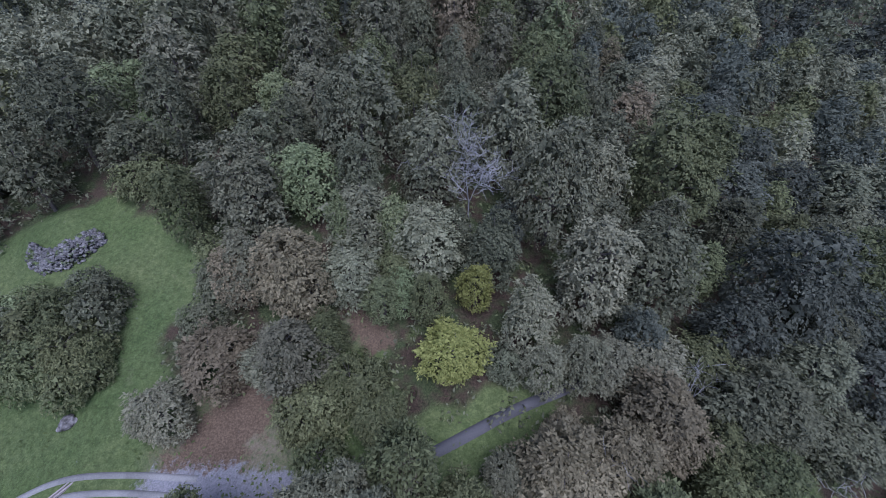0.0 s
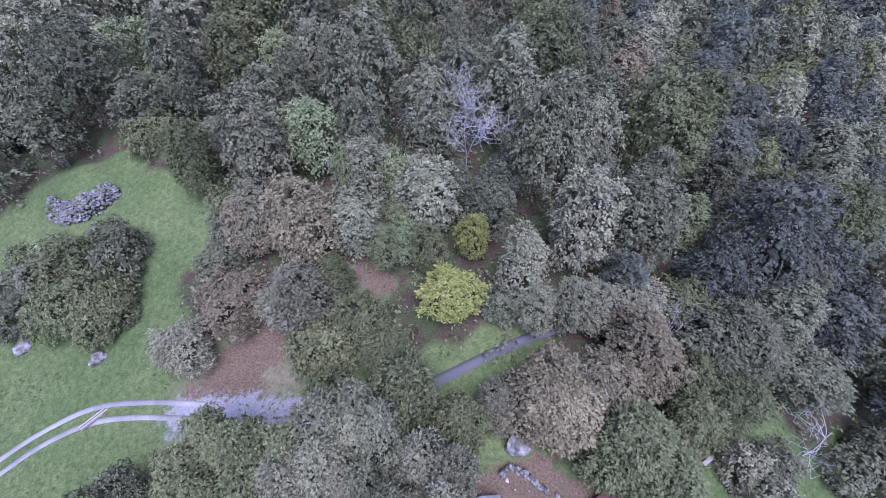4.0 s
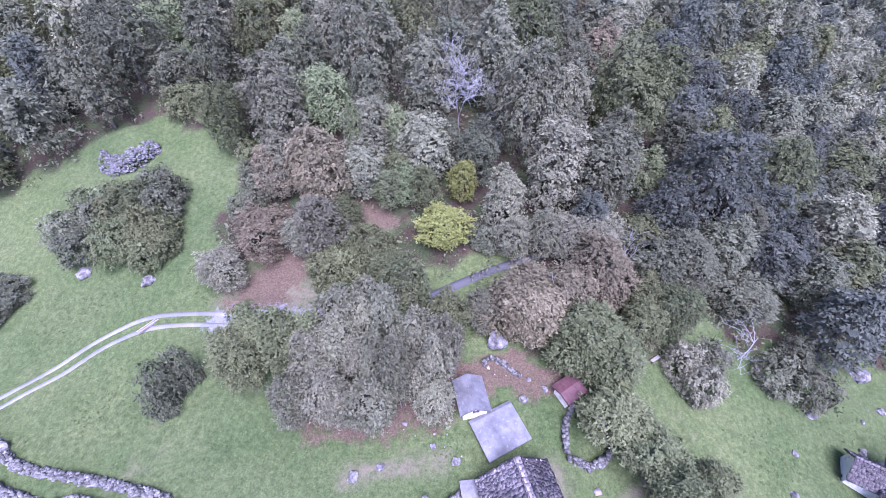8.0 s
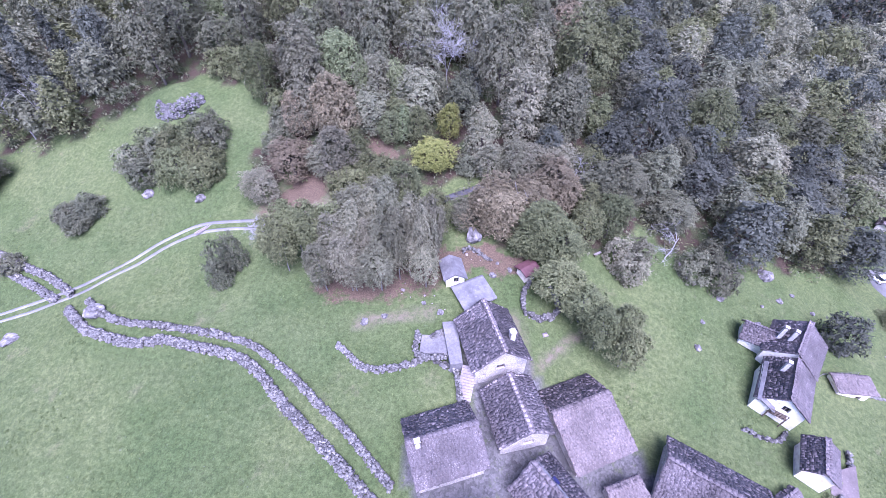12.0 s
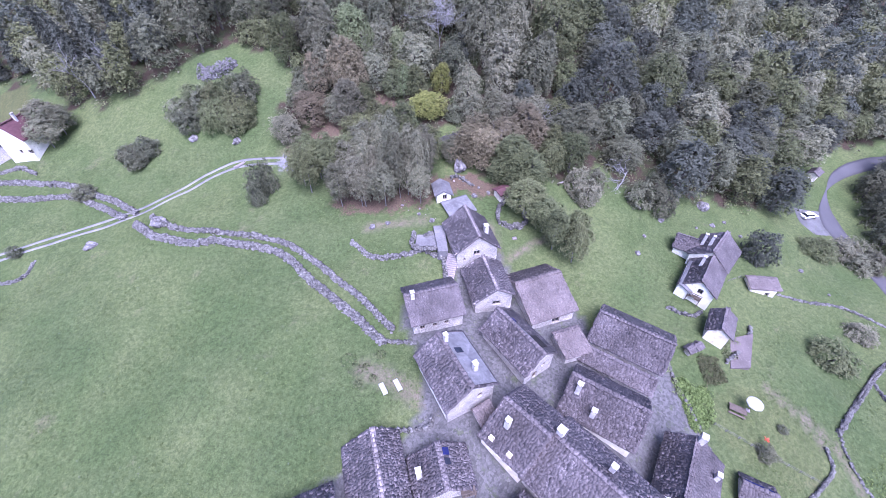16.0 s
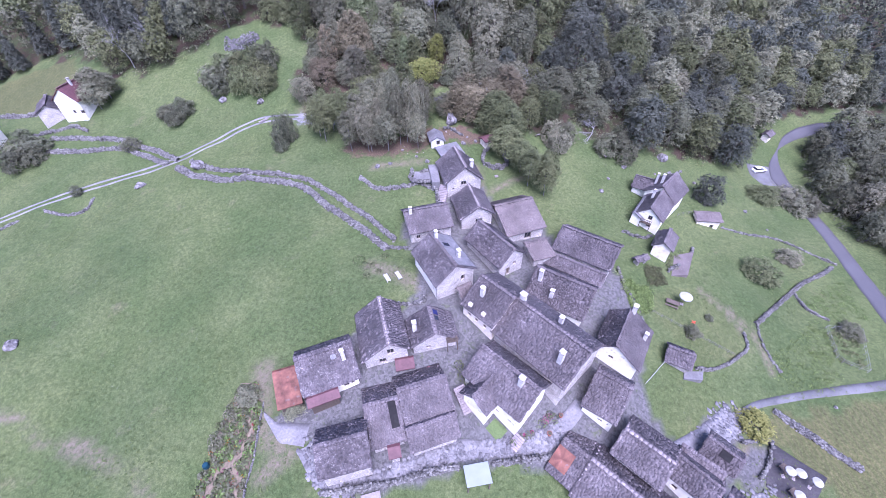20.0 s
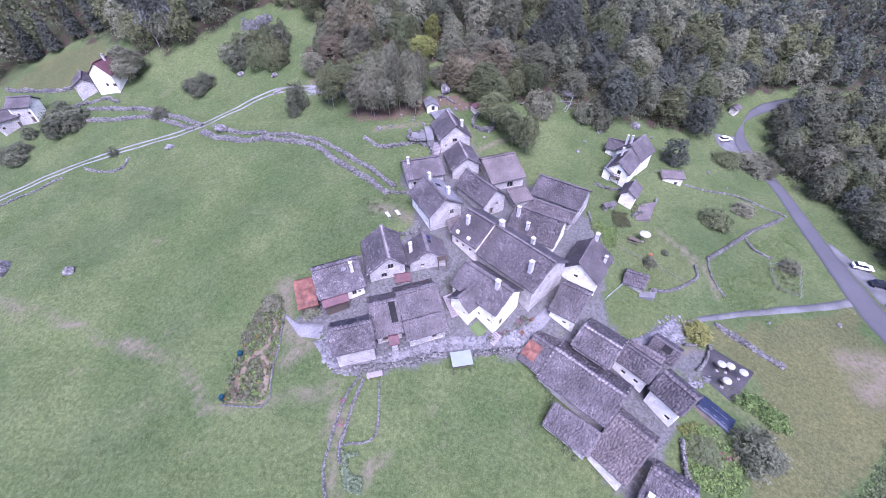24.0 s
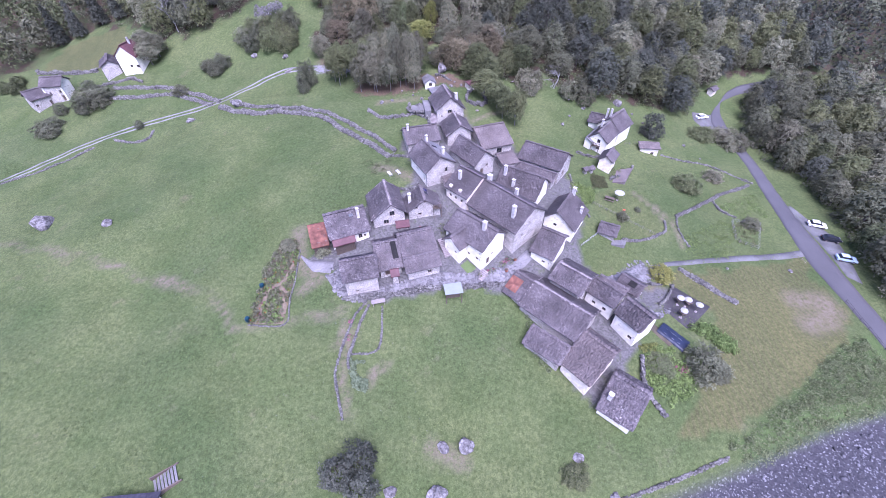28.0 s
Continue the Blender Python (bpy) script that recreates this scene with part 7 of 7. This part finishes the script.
def dead_tree(x, y, h, label, seed, lean=0.0, spread=1.0):
    g = random.Random(seed)
    ob = thing("dead_tree", pose(x, y, ground(x, y)), label, "tree", "dead trees")
    bm = bmesh.new()

    def grow(p, d, ln, r, depth):
        pts, rr = [p], [r]
        for k in range(5):
            d = (d + Vector((g.uniform(-1, 1), g.uniform(-1, 1), g.uniform(-0.6, 0.7))) * 0.24).normalized()
            p = p + d * ln / 5
            pts.append(p), rr.append(r * (1 - 0.12 * (k + 1)))
        tube(bm, pts, rr, 5)
        if depth:
            for k in range(g.randint(4, 6) if h > 15 else g.randint(3, 5)):
                s = g.choice((2, 3, 4, 5))
                e = (d * 0.5 + Vector((g.uniform(-1, 1), g.uniform(-1, 1), g.uniform(-0.3, 0.7))) * spread).normalized()
                grow(pts[s], e, ln * g.uniform(0.5, 0.75), max(rr[s] * 0.66, 0.022), depth - 1)
    grow(Vector((0, 0, -0.3)), Vector((lean, 0, 1)).normalized(), h * 0.5, (0.008 if h > 15 else 0.014) * h, 4 if h > 15 else 3)
    part("stem", bm, PALE_BARK, ob)


dead_tree(4.1, 47.6, 18, "bare whitened dead tree among the crowns", 21, spread=1.5)
dead_tree(43.6, 14.5, 9.5, "bare whitened dead tree at the forest edge", 5, 0.35, 2.4)
dead_tree(27, 24.5, 11, "dead tree with pale bare branches", 8)
dead_tree(12.5, 16.5, 10, "dead branch showing pale among the leaves", 11, 0.5)
dead_tree(-86.5, 42, 13, "bare standing dead conifer", 13, 0.0, 0.35)
dead_tree(-79, 42.5, 13, "bare standing dead conifer", 14, 0.1, 0.35)
ob = thing("gate_beam", pose(-40.2, 17.3, ground(-40.2, 17.3) + 0.3, 0, 0, 57), "pale wooden beam lying across the track", "beam")
box_part("beam", RIDGE, ob, -2.2, -0.28, -0.4, 2.2, -0.1, -0.12, 0.02)
box_part("beam", RIDGE, ob, -2.2, 0.1, -0.4, 2.2, 0.28, -0.12, 0.02)
for x, y, yaw, L in ((47.3, 10.7, -62, 2.6), (30.2, 12.9, 30, 1.6), (46.2, 13.4, 80, 1.2)):
    ob = thing("bench", pose(x, y, ground(x, y), 0, 0, yaw), "plain grey plank bench in the grass", "bench")
    box_part("seat", RIDGE, ob, -L / 2, -0.22, 0.40, L / 2, 0.22, 0.47, 0.01)
    for sx in (-1, 1):
        box_part("leg", WOOD, ob, sx * L * 0.38 - 0.08, -0.18, -0.1, sx * L * 0.38 + 0.08, 0.18, 0.40, 0.01)


def fence(line, label, step=1.6, h=1.1, material=None):
    p = np.array(line, float)
    s = np.r_[0, np.cumsum(np.linalg.norm(np.diff(p, axis=0), axis=1))]
    u = np.linspace(0, s[-1], max(2, int(s[-1] / step) + 1))
    q = [Vector((x, y, ground(x, y))) for x, y in zip(np.interp(u, s, p[:, 0]), np.interp(u, s, p[:, 1]))]
    o = q[len(q) // 2]
    ob = thing("fence", Matrix.Translation(o), label, "fence")
    for a in q:
        bm = bmesh.new()
        tube(bm, [a - o - Vector((0, 0, 0.3)), a - o + Vector((0, 0, h))], [0.04, 0.035], 6)
        part("post", bm, material or WOOD, ob)
    for f in (0.5, 0.92):
        for a, b in zip(q, q[1:]):
            bm = bmesh.new()
            tube(bm, [a - o + Vector((0, 0, h * f)), b - o + Vector((0, 0, h * f))], [0.02, 0.02], 5)
            part("rail", bm, material or WOOD, ob)


RAIL = mat("grey_rail", ((0.096, 0.090, 0.087), (0.168, 0.162, 0.156)), 6.0, 0.85, 0.3)
fence([(83.6, -33.1), (90.7, -33.5), (85.6, -42.6), (80.9, -40.5), (83.6, -33.1)], "pale wooden fence round a vegetable plot", 1.4, 1.2, PALE_BARK)
fence([(97.2, -57.5), (97.4, -63.4), (98.0, -71.0)], "dark railing along the road edge", 2.2, 1.0, DARK)
fence([(45.7, -34.7), (50.6, -37.4), (53.9, -38.9), (60.4, -41.6)], "low grey timber fence across the lawn", 1.8, 0.8, RAIL)
fence([(62.5, -5.6), (66.5, -3.6), (74.6, -2.4)], "grey timber rail fence behind the white house", 2.0, 0.9, RAIL)
fence([(39.9, -48.8), (44.4, -44.9)], "white-painted board fence beside the garden shed", 0.6, 0.8, WHITE)
fence([(94.0, -43.4), (95.2, -46.2)], "short pale barrier beside the road", 1.4, 0.7, RIDGE)


def flower_mat(name, c):
    return leaf_mat(name, tuple(v * 0.6 for v in c), c, 0.0)


BEDS = {"red": (0.30, 0.03, 0.03), "yellow": (0.34, 0.25, 0.03), "pink": (0.30, 0.10, 0.16), "orange": (0.30, 0.12, 0.03)}
for c in BEDS:
    LEAF[c + "_flowers"] = flower_mat(c + "_flowers", BEDS[c])
GARDEN = [(-25.2, -50.9), (-22.4, -51.0), (-20.8, -54), (-20.3, -60), (-20.1, -70.6), (-26.6, -70.3), (-27.0, -64.5), (-26.6, -58.5)]
EARTH = mat("garden_earth", ((0.095, 0.074, 0.050), (0.180, 0.145, 0.100)), 3.0, 0.95, 0.4, patch=0.2, patch_scale=0.6)
BEDPATHS = ([(-21.8, -55.9), (-21.3, -57.7), (-21.8, -60.9), (-23.5, -61.6), (-25.0, -64.3), (-25.6, -66.6), (-24.9, -69.6)], [(-23.2, -61.9), (-21.6, -63.8), (-20.9, -66.2), (-21.0, -69.0)])
GARDEN_E = [(46.8, -73), (51.3, -71), (56, -73), (55, -79), (49.8, -82.5), (46.8, -79.6)]
sheet("garden_bed", [(-25.2, -50.9), (-26.6, -58.5), (-26.6, -70.3)], [(-22.4, -51.0), (-20.3, -60), (-20.1, -70.6)], EARTH, 0.05, 0.8, 5, "brown earth of a narrow vegetable garden", "garden bed")
g = np.random.default_rng(30)
ROWS_W = [(x + g.normal(0, 0.12), y + g.normal(0, 0.15)) for y in np.arange(-70, -51, 0.5) for x in np.arange(-26.8, -20.2, 0.48) if inside(GARDEN, x, y) and g.uniform() < 0.93 and min(float(away(p, x, y)) for p in BEDPATHS) > 0.5]
for k, (leaf, label) in enumerate((("green", "dark leafy vegetables in the garden rows"), ("salad", "bright salad heads in the garden rows"), ("light", "pale herbs and beans in the garden rows"), ("dark", "tall dark shrubs among the garden rows"))):
    scatter("garden_plants", [p for j, p in enumerate(ROWS_W) if (j * 7 + int(p[1] * 0.8)) % 4 == k], label, leaf, 0.46 + 0.08 * (k % 2), 0.45 + 0.35 * (k == 3), 30, 0.32, 31 + k, "plants")
scatter("shrub", [(-23.6, -52.4), (-24.6, -52.0), (-22.8, -53.2), (-24.2, -54.0), (-25.4, -55.6), (-26.2, -59.0)], "grey-green shrubs at the head of the garden", "grey", 1.1, 1.5, 150, 0.26, 86, "shrub")
scatter("shrub", [(-15.8, -55.2), (-14.9, -54.9), (-16.6, -55.6)], "rounded grey-green shrub beside the rust-roofed shed", "grey", 0.9, 1.2, 170, 0.24, 87, "shrub")
scatter("shrub", [(26.0, -66.4), (26.4, -68), (26.9, -73.6), (27.8, -75.2), (25.8, -65.2), (28.8, -76.4)], "rank green growth at the foot of the long range", "light", 0.8, 0.9, 90, 0.24, 88, "shrub")
scatter("flowers", [(53.6, -75.3), (54.2, -75.8), (53.0, -76.0), (54.6, -74.8), (52.4, -75.2)], "pink flowers in the garden behind the houses", "pink_flowers", 0.4, 0.6, 40, 0.18, 89, "flowers")
for k, (c, n) in enumerate((("red", 6), ("yellow", 14), ("orange", 14), ("pink", 9))):
    scatter("flowers", random_in(GARDEN, n * 3, 34 + k, (-28, -19, -71, -50)), f"{c} garden flowers in the bed", c + "_flowers", 0.25, 0.5, 12, 0.16, 40 + k, "flowers")
dry_wall([(-20.6, -54), (-20.0, -60), (-19.9, -66), (-19.8, -70.8), (-26.8, -70.6)], 0.22, 0.35, 0.15, "low stone edging along the kitchen garden", 18)
scatter("garden_plants", random_in([(46.5, -71.5), (50, -70.5), (52, -74), (48.5, -76.5)], 200, 70, (46, 53, -77, -70)), "bright yellow-green salad beds behind the houses", "yellow", 0.45, 0.4, 30, 0.2, 71, "plants")
scatter("garden_plants", random_in([(58.5, -66.5), (61.5, -65), (67.5, -69.5), (65, -72)], 260, 72, (58, 68, -73, -64)), "leafy vines trained beside the patio", "salad", 0.7, 1.2, 34, 0.3, 73, "plants")
scatter("garden_plants", random_in(GARDEN_E, 420, 50, (46, 57, -83, -70)), "leafy garden behind the last houses", "salad", 0.5, 0.6, 26, 0.24, 51, "plants")
scatter("garden_plants", [(-6.8 + 3.3 * u + 0.25 * math.sin(9 * u), -77.9 - 3.8 * u - 1.1 * math.sin(3.1 * u) + w) for u in (k / 13 for k in range(14)) for w in (-0.45, 0.1, 0.65, 1.15)] + [(-5.6 + 0.45 * k, -77.6 + 0.04 * k) for k in range(4)], "pale cabbages beside the wall", "cabbage", 0.36, 0.35, 26, 0.30, 53, "plants")
scatter("garden_plants", random_in([(83.6, -33.5), (90, -34), (85.6, -42), (81.2, -40.3)], 160, 54, (80, 91, -43, -33)), "vegetables in the fenced plot", "green", 0.4, 0.5, 22, 0.22, 55, "plants")
for poly, seed in (([(64.5, -42.5), (76.5, -35.5), (83.5, -30.5), (82.5, -40.5), (77, -46.5), (67, -46.5)], 82), ([(82.5, -27), (92, -21.5), (98, -19.5), (98.5, -30), (86, -31)], 84)):
    scatter("crop_rows", random_in(poly, 2600, seed, (62, 100, -48, -18)), "bright green low crop between the garden walls", "salad", 0.5, 0.14, 10, 0.17, seed + 1, "crop")
scatter("garden_plants", random_in([(41.8, -27.5), (47.5, -29.6), (45.8, -34.5), (42.0, -36)], 420, 76, (41, 48, -37, -27)), "fresh green leafy garden beside the alley wall", "salad", 0.5, 0.6, 30, 0.24, 77, "plants")
scatter("garden_plants", random_in([(47.8, -23.3), (51.8, -23.4), (51.4, -27.6), (47.0, -28.6)], 260, 78, (46, 53, -29, -23)), "dense green vegetables in a small plot", "green", 0.4, 0.5, 28, 0.2, 79, "plants")
LAWN_Z = ground(70, -5)
lean_to((67.2, -4.0), (73.0, -4.6), LAWN_Z + 2.1, 3.0, LAWN_Z + 1.6, "low stone pen with a grey slab roof and pale front", wall=PLASTER_OLD, roof=SLATE_PALE, name="stone_pen", holes={"m": [(0.6, 0.1, 0.9, 1.0)]})
platform([(53.4, -25.0), (56.9, -24.8), (61.0, -18.0), (56.4, -19.0)], 0.08, "grey paved yard beside the outbuilding", (), SLATE_PALE)
platform([(47.2, -47.3), (50.3, -47.5), (51.1, -45.9), (47.8, -45.9)], 0.1, "patch of pale stone slabs on the lawn", ())
for sx, sy in ((45.6, -23.4), (47.4, -22.6)):
    low_house((sx, sy), (sx + 1.2, sy + 0.6), 1.2, 0.4, 0.8, 0.8, "tiny grey stone hutch beside the vegetable plot", name="hutch", category="hutch", ridge=False)
scatter("garden_plants", random_in([(56, -17), (61, -18), (57, -24), (53, -23)], 90, 58, (52, 62, -25, -16)), "garden plants beside the outbuilding", "green", 0.5, 0.6, 24, 0.24, 59, "plants")
scatter("flowers", [(17.5, -58.2), (18.6, -57.6), (19.8, -57.2), (22.0, -55.6), (22.6, -55.2), (-7.6, -70.0), (-7.2, -73.2)], "pink and red potted flowers beside the steps", "pink_flowers", 0.5, 0.5, 40, 0.18, 60, "flowers")
scatter("garden_plants", [(17.0, -58.6), (18.2, -58.2), (19.4, -57.6), (21.6, -56.0), (22.8, -54.8), (23.2, -55.4)], "green shrubs in the flower bed", "light", 0.7, 0.7, 60, 0.2, 61, "plants")
LAWN = mat("small_lawn", ((0.060, 0.090, 0.030), (0.108, 0.144, 0.054)), 6.0, 0.95, 0.3)
sheet("lawn", [(14.4, -55.6), (16.2, -57.2)], [(12.9, -57.0), (14.6, -58.6)], LAWN, 0.06, 0.6, 3, "small triangular lawn before the white house", "lawn")
for x, y in ((-26.4, -62.4), (-27.0, -69.7)):
    ob = thing("water_barrel", pose(x, y, ground(x, y)), "round dark teal plastic water barrel beside the garden", "barrel", "water barrels")
    bm = bmesh.new()
    tube(bm, [(0, 0, 0), (0, 0, 0.25), (0, 0, 0.75), (0, 0, 1.0)], [0.42, 0.48, 0.48, 0.40], 18)
    part("drum", bm, mat("teal_plastic", ((0.006, 0.026, 0.036), (0.009, 0.036, 0.050)), 2.0, 0.4, 0.0), ob)
    bm = bmesh.new()
    tube(bm, [(0, 0, 1.0), (0, 0, 1.05)], [0.36, 0.34], 18)
    part("lid", bm, mat("teal_lid", ((0.008, 0.034, 0.046), (0.012, 0.044, 0.060)), 2.0, 0.4, 0.0), ob)

deck = thing("wooden_stair", pose(-32.6, -96.6, ground(-32.6, -96.6), 0, 0, 35), "weathered timber steps and rails beside the cabin", "stairs")
for k in range(7):
    box_part("tread", RAIL, deck, k * 0.5, -1.3, 0.1 + 0.12 * k, k * 0.5 + 0.34, 1.3, 0.2 + 0.12 * k, 0.01)
for y_ in (-1.4, 1.4):
    box_part("stringer", WOOD, deck, -0.2, y_ - 0.08, -0.3, 3.8, y_ + 0.08, 1.0, 0.02)

# grass tufts
g = np.random.default_rng(77)
gx, gy = g.uniform(-120, 100, 90000), g.uniform(-100, 25, 90000)
ok = ~inside(HAMLET, gx, gy) & ~inside(FOREST, gx, gy) & ~inside(MOWN, gx, gy) & (away(TRACK, gx, gy) > 1.6) & ~inside(GARDEN, gx, gy) & (gx < 95) & (np.interp(gx, [b[0] for b in BANK], [b[1] for b in BANK]) < gy - 3)
gx, gy = gx[ok], gy[ok]
clump = np.sin(gx * 0.31 + 2 * np.sin(gy * 0.17)) + np.sin(gy * 0.37 + 1.7 * np.sin(gx * 0.21)) + g.normal(0, 0.9, len(gx))
gx, gy = gx[clump > 0.8], gy[clump > 0.8]
n = len(gx)
pos = np.c_[gx, gy, ground(gx, gy) + 0.03]
v, q = leaves(pos + np.array((0, 0, 0.03)), np.repeat(np.array(((0, 0, 1.0),)), n, 0), 0.30, g, 0.14)
LEAF["meadow"] = leaf_mat("grass_blades", (0.088, 0.110, 0.038), (0.108, 0.132, 0.048))
tagged(new("grass_tufts", mesh_of("grass_tufts", v, q, LEAF["meadow"])), "tufts of longer green grass in the meadow", "grass", "", "stuff")
# loose stones round the tall house
for poly, n, seed, label in (([(-4.3, 5.0), (2.9, 4.2), (3.5, -1.6), (-2.0, -2.3)], 90, 92, "pale loose stones strewn below the birches"), ([(15.0, 1.1), (19.5, 0.4), (18.2, -3.6), (15.6, -3.9)], 50, 93, "pale loose stones beside the ruined enclosure"), ([(6.4, 12.7), (11.3, 11.5), (10.3, 8.2), (6.9, 8.6)], 60, 94, "tumbled pale stones behind the hut")):
    g = np.random.default_rng(seed)
    p = np.array(random_in(poly, n, seed, (-5, 20, -5, 14)))
    size = 0.08 + 0.30 * g.uniform(0, 1, len(p)) ** 3
    yaw = g.uniform(0, 6.28, len(p))
    ax = np.stack([np.c_[np.cos(yaw), np.sin(yaw), 0 * yaw], np.c_[-np.sin(yaw), np.cos(yaw), 0 * yaw], np.c_[0 * yaw, 0 * yaw, 1 + 0 * yaw]], 1)
    v, q = many_boxes(np.c_[p, ground(p[:, 0], p[:, 1]) + size * 0.25], ax, np.c_[size, size * 0.75, size * 0.5], 0.3, g)
    tagged(new("loose_stones", mesh_of("loose_stones", v, q, RIDGE)), label, "stones", "", "stuff")
# stones of the river bed
g = np.random.default_rng(78)
rx, ry = g.uniform(30, 140, 6000), g.uniform(-130, -76, 6000)
ok = np.interp(rx, [b[0] for b in BANK], [b[1] for b in BANK]) > ry + 3.2
rx, ry = rx[ok], ry[ok]
n = len(rx)
sz = 0.07 + 0.30 * g.uniform(0, 1, n) ** 6
ax = np.zeros((n, 3, 3))
yaw = g.uniform(0, 6.28, n)
ax[:, 0], ax[:, 1], ax[:, 2] = np.c_[np.cos(yaw), np.sin(yaw), g.normal(0, 0.2, n)], np.c_[-np.sin(yaw), np.cos(yaw), g.normal(0, 0.2, n)], np.array((0, 0, 1.0))
v, q = many_boxes(np.c_[rx, ry, ground(rx, ry) + sz * 0.2], ax, np.c_[sz, sz * 0.75, sz * 0.5], 0.35, g)
tagged(new("river_stones", mesh_of("river_stones", v, q, BEDSTONE)), "loose grey stones of the river bed", "stones", "", "stuff")


def paving(line, width, label, seed):
    """Flat paving stones along a line, joined."""
    r = np.random.default_rng(seed)
    p = np.array(curve(line, 8), float)
    s = np.r_[0, np.cumsum(np.linalg.norm(np.diff(p, axis=0), axis=1))]
    n = int(s[-1] * width / 0.20)
    u = r.uniform(0, s[-1], n)
    x, y = np.interp(u, s, p[:, 0]) + r.uniform(-0.5, 0.5, n) * width, np.interp(u, s, p[:, 1]) + r.uniform(-0.5, 0.5, n) * width
    a = r.uniform(0, 6.28, n)
    ax = np.zeros((n, 3, 3))
    sx, sy = (ground(x + 0.5, y) - ground(x - 0.5, y)), (ground(x, y + 0.5) - ground(x, y - 0.5))
    ax[:, 0], ax[:, 1], ax[:, 2] = np.c_[np.cos(a), np.sin(a), sx * np.cos(a) + sy * np.sin(a)], np.c_[-np.sin(a), np.cos(a), sy * np.cos(a) - sx * np.sin(a)], np.c_[-sx, -sy, np.ones(n)]
    half = np.c_[r.uniform(0.16, 0.42, n), r.uniform(0.14, 0.30, n), np.full(n, 0.02)]
    v, q = many_boxes(np.c_[x, y, ground(x, y) + 0.085 + r.uniform(0, 0.02, n)], ax, half, 0.08, r)
    tagged(new("paving_stones", mesh_of("paving_stones", v, q, PAVING)), label, "paving", "", "stuff")


paving([(-12.5, -60), (-9, -64.8), (-2, -63.5), (3, -61.9), (9, -60), (15, -59.5), (21, -58.5), (25, -56)], 2.2, "uneven grey paving stones of the hamlet path", 90)
paving([(47.5, -58), (51, -55), (55.2, -52)], 5.0, "pale paving stones of the terrace", 91)
paving([(50, -63), (53.5, -64), (56.5, -62)], 1.0, "narrow paved walk to the patio", 95)


def garden_ornament(x, y, colour, label):
    """A small pinwheel on a stake."""
    ob = thing("pinwheel", pose(x, y, ground(x, y)), label, "ornament")
    bm = bmesh.new()
    tube(bm, [(0, 0, -0.2), (0, 0, 1.1)], [0.025, 0.02], 6)
    part("stake", bm, WOOD, ob)
    hue = mat("ornament_plastic", (colour, tuple(c * 1.3 for c in colour)), 3.0, 0.5, 0.0)
    for k in range(4):
        bm = bmesh.new()
        box(bm, 0.03, -0.03, -0.02, 0.42, 0.22, 0.02, 0.01)
        part("vane", bm, hue, ob).matrix_local = pose(0, 0, 1.1, 40, 0, 90 * k)


garden_ornament(52.9, -36.6, (0.42, 0.06, 0.03), "small red pinwheel on the lawn")
# growth and clutter in the alleys
scatter("garden_plants", [(9.4, -49.4), (9.8, -50.2), (10.2, -51.2), (12.2, -52.6), (9.0, -48.4)], "green creepers beside the alley steps", "green", 0.8, 1.0, 60, 0.22, 96, "plants")
scatter("garden_plants", [(41.4, -30), (41.8, -28.4), (42.2, -33.4), (41.0, -26.2)], "rank weeds along the alley wall", "light", 0.7, 0.8, 50, 0.22, 97, "plants")
scatter("garden_plants", [(-9.4, -28.6), (-8.2, -30.2), (-6.6, -29.6), (-7.4, -32.4), (-5.4, -31.4), (-4.6, -27.6)], "scrubby weeds on the slope above the houses", "green", 1.0, 0.7, 60, 0.24, 98, "weeds")


def tub(x, y, r, h, colour, label):
    """A plant tub with a rim and soil."""
    ob = thing("plant_tub", pose(x, y, ground(x, y) + 0.1), label, "tub", "tubs in the alleys")
    bm = bmesh.new()
    tube(bm, [(0, 0, -0.15), (0, 0, h), (0, 0, h + 0.04)], [r * 0.8, r, r * 1.06], 14)
    part("pot", bm, mat("tub_" + label.split()[0], (colour, tuple(c * 1.3 for c in colour)), 3.0, 0.6, 0.1), ob)
    bm = bmesh.new()
    tube(bm, [(0, 0, h + 0.04), (0, 0, h + 0.06)], [r * 0.9, r * 0.85], 14)
    part("soil", bm, DIRT, ob)


tub(4.4, -49.4, 0.35, 0.4, (0.30, 0.06, 0.11), "pink plastic tub beside the balcony house")
tub(5.6, -49.8, 0.3, 0.35, (0.20, 0.07, 0.04), "terracotta tub beside the balcony house")
tub(6.6, -50.4, 0.35, 0.4, (0.10, 0.10, 0.10), "grey tub beside the alley steps")
tub(22.4, -57.4, 0.35, 0.4, (0.20, 0.07, 0.04), "terracotta tub before the largest house")
tub(24.4, -55.0, 0.3, 0.35, (0.20, 0.07, 0.04), "terracotta tub before the largest house")
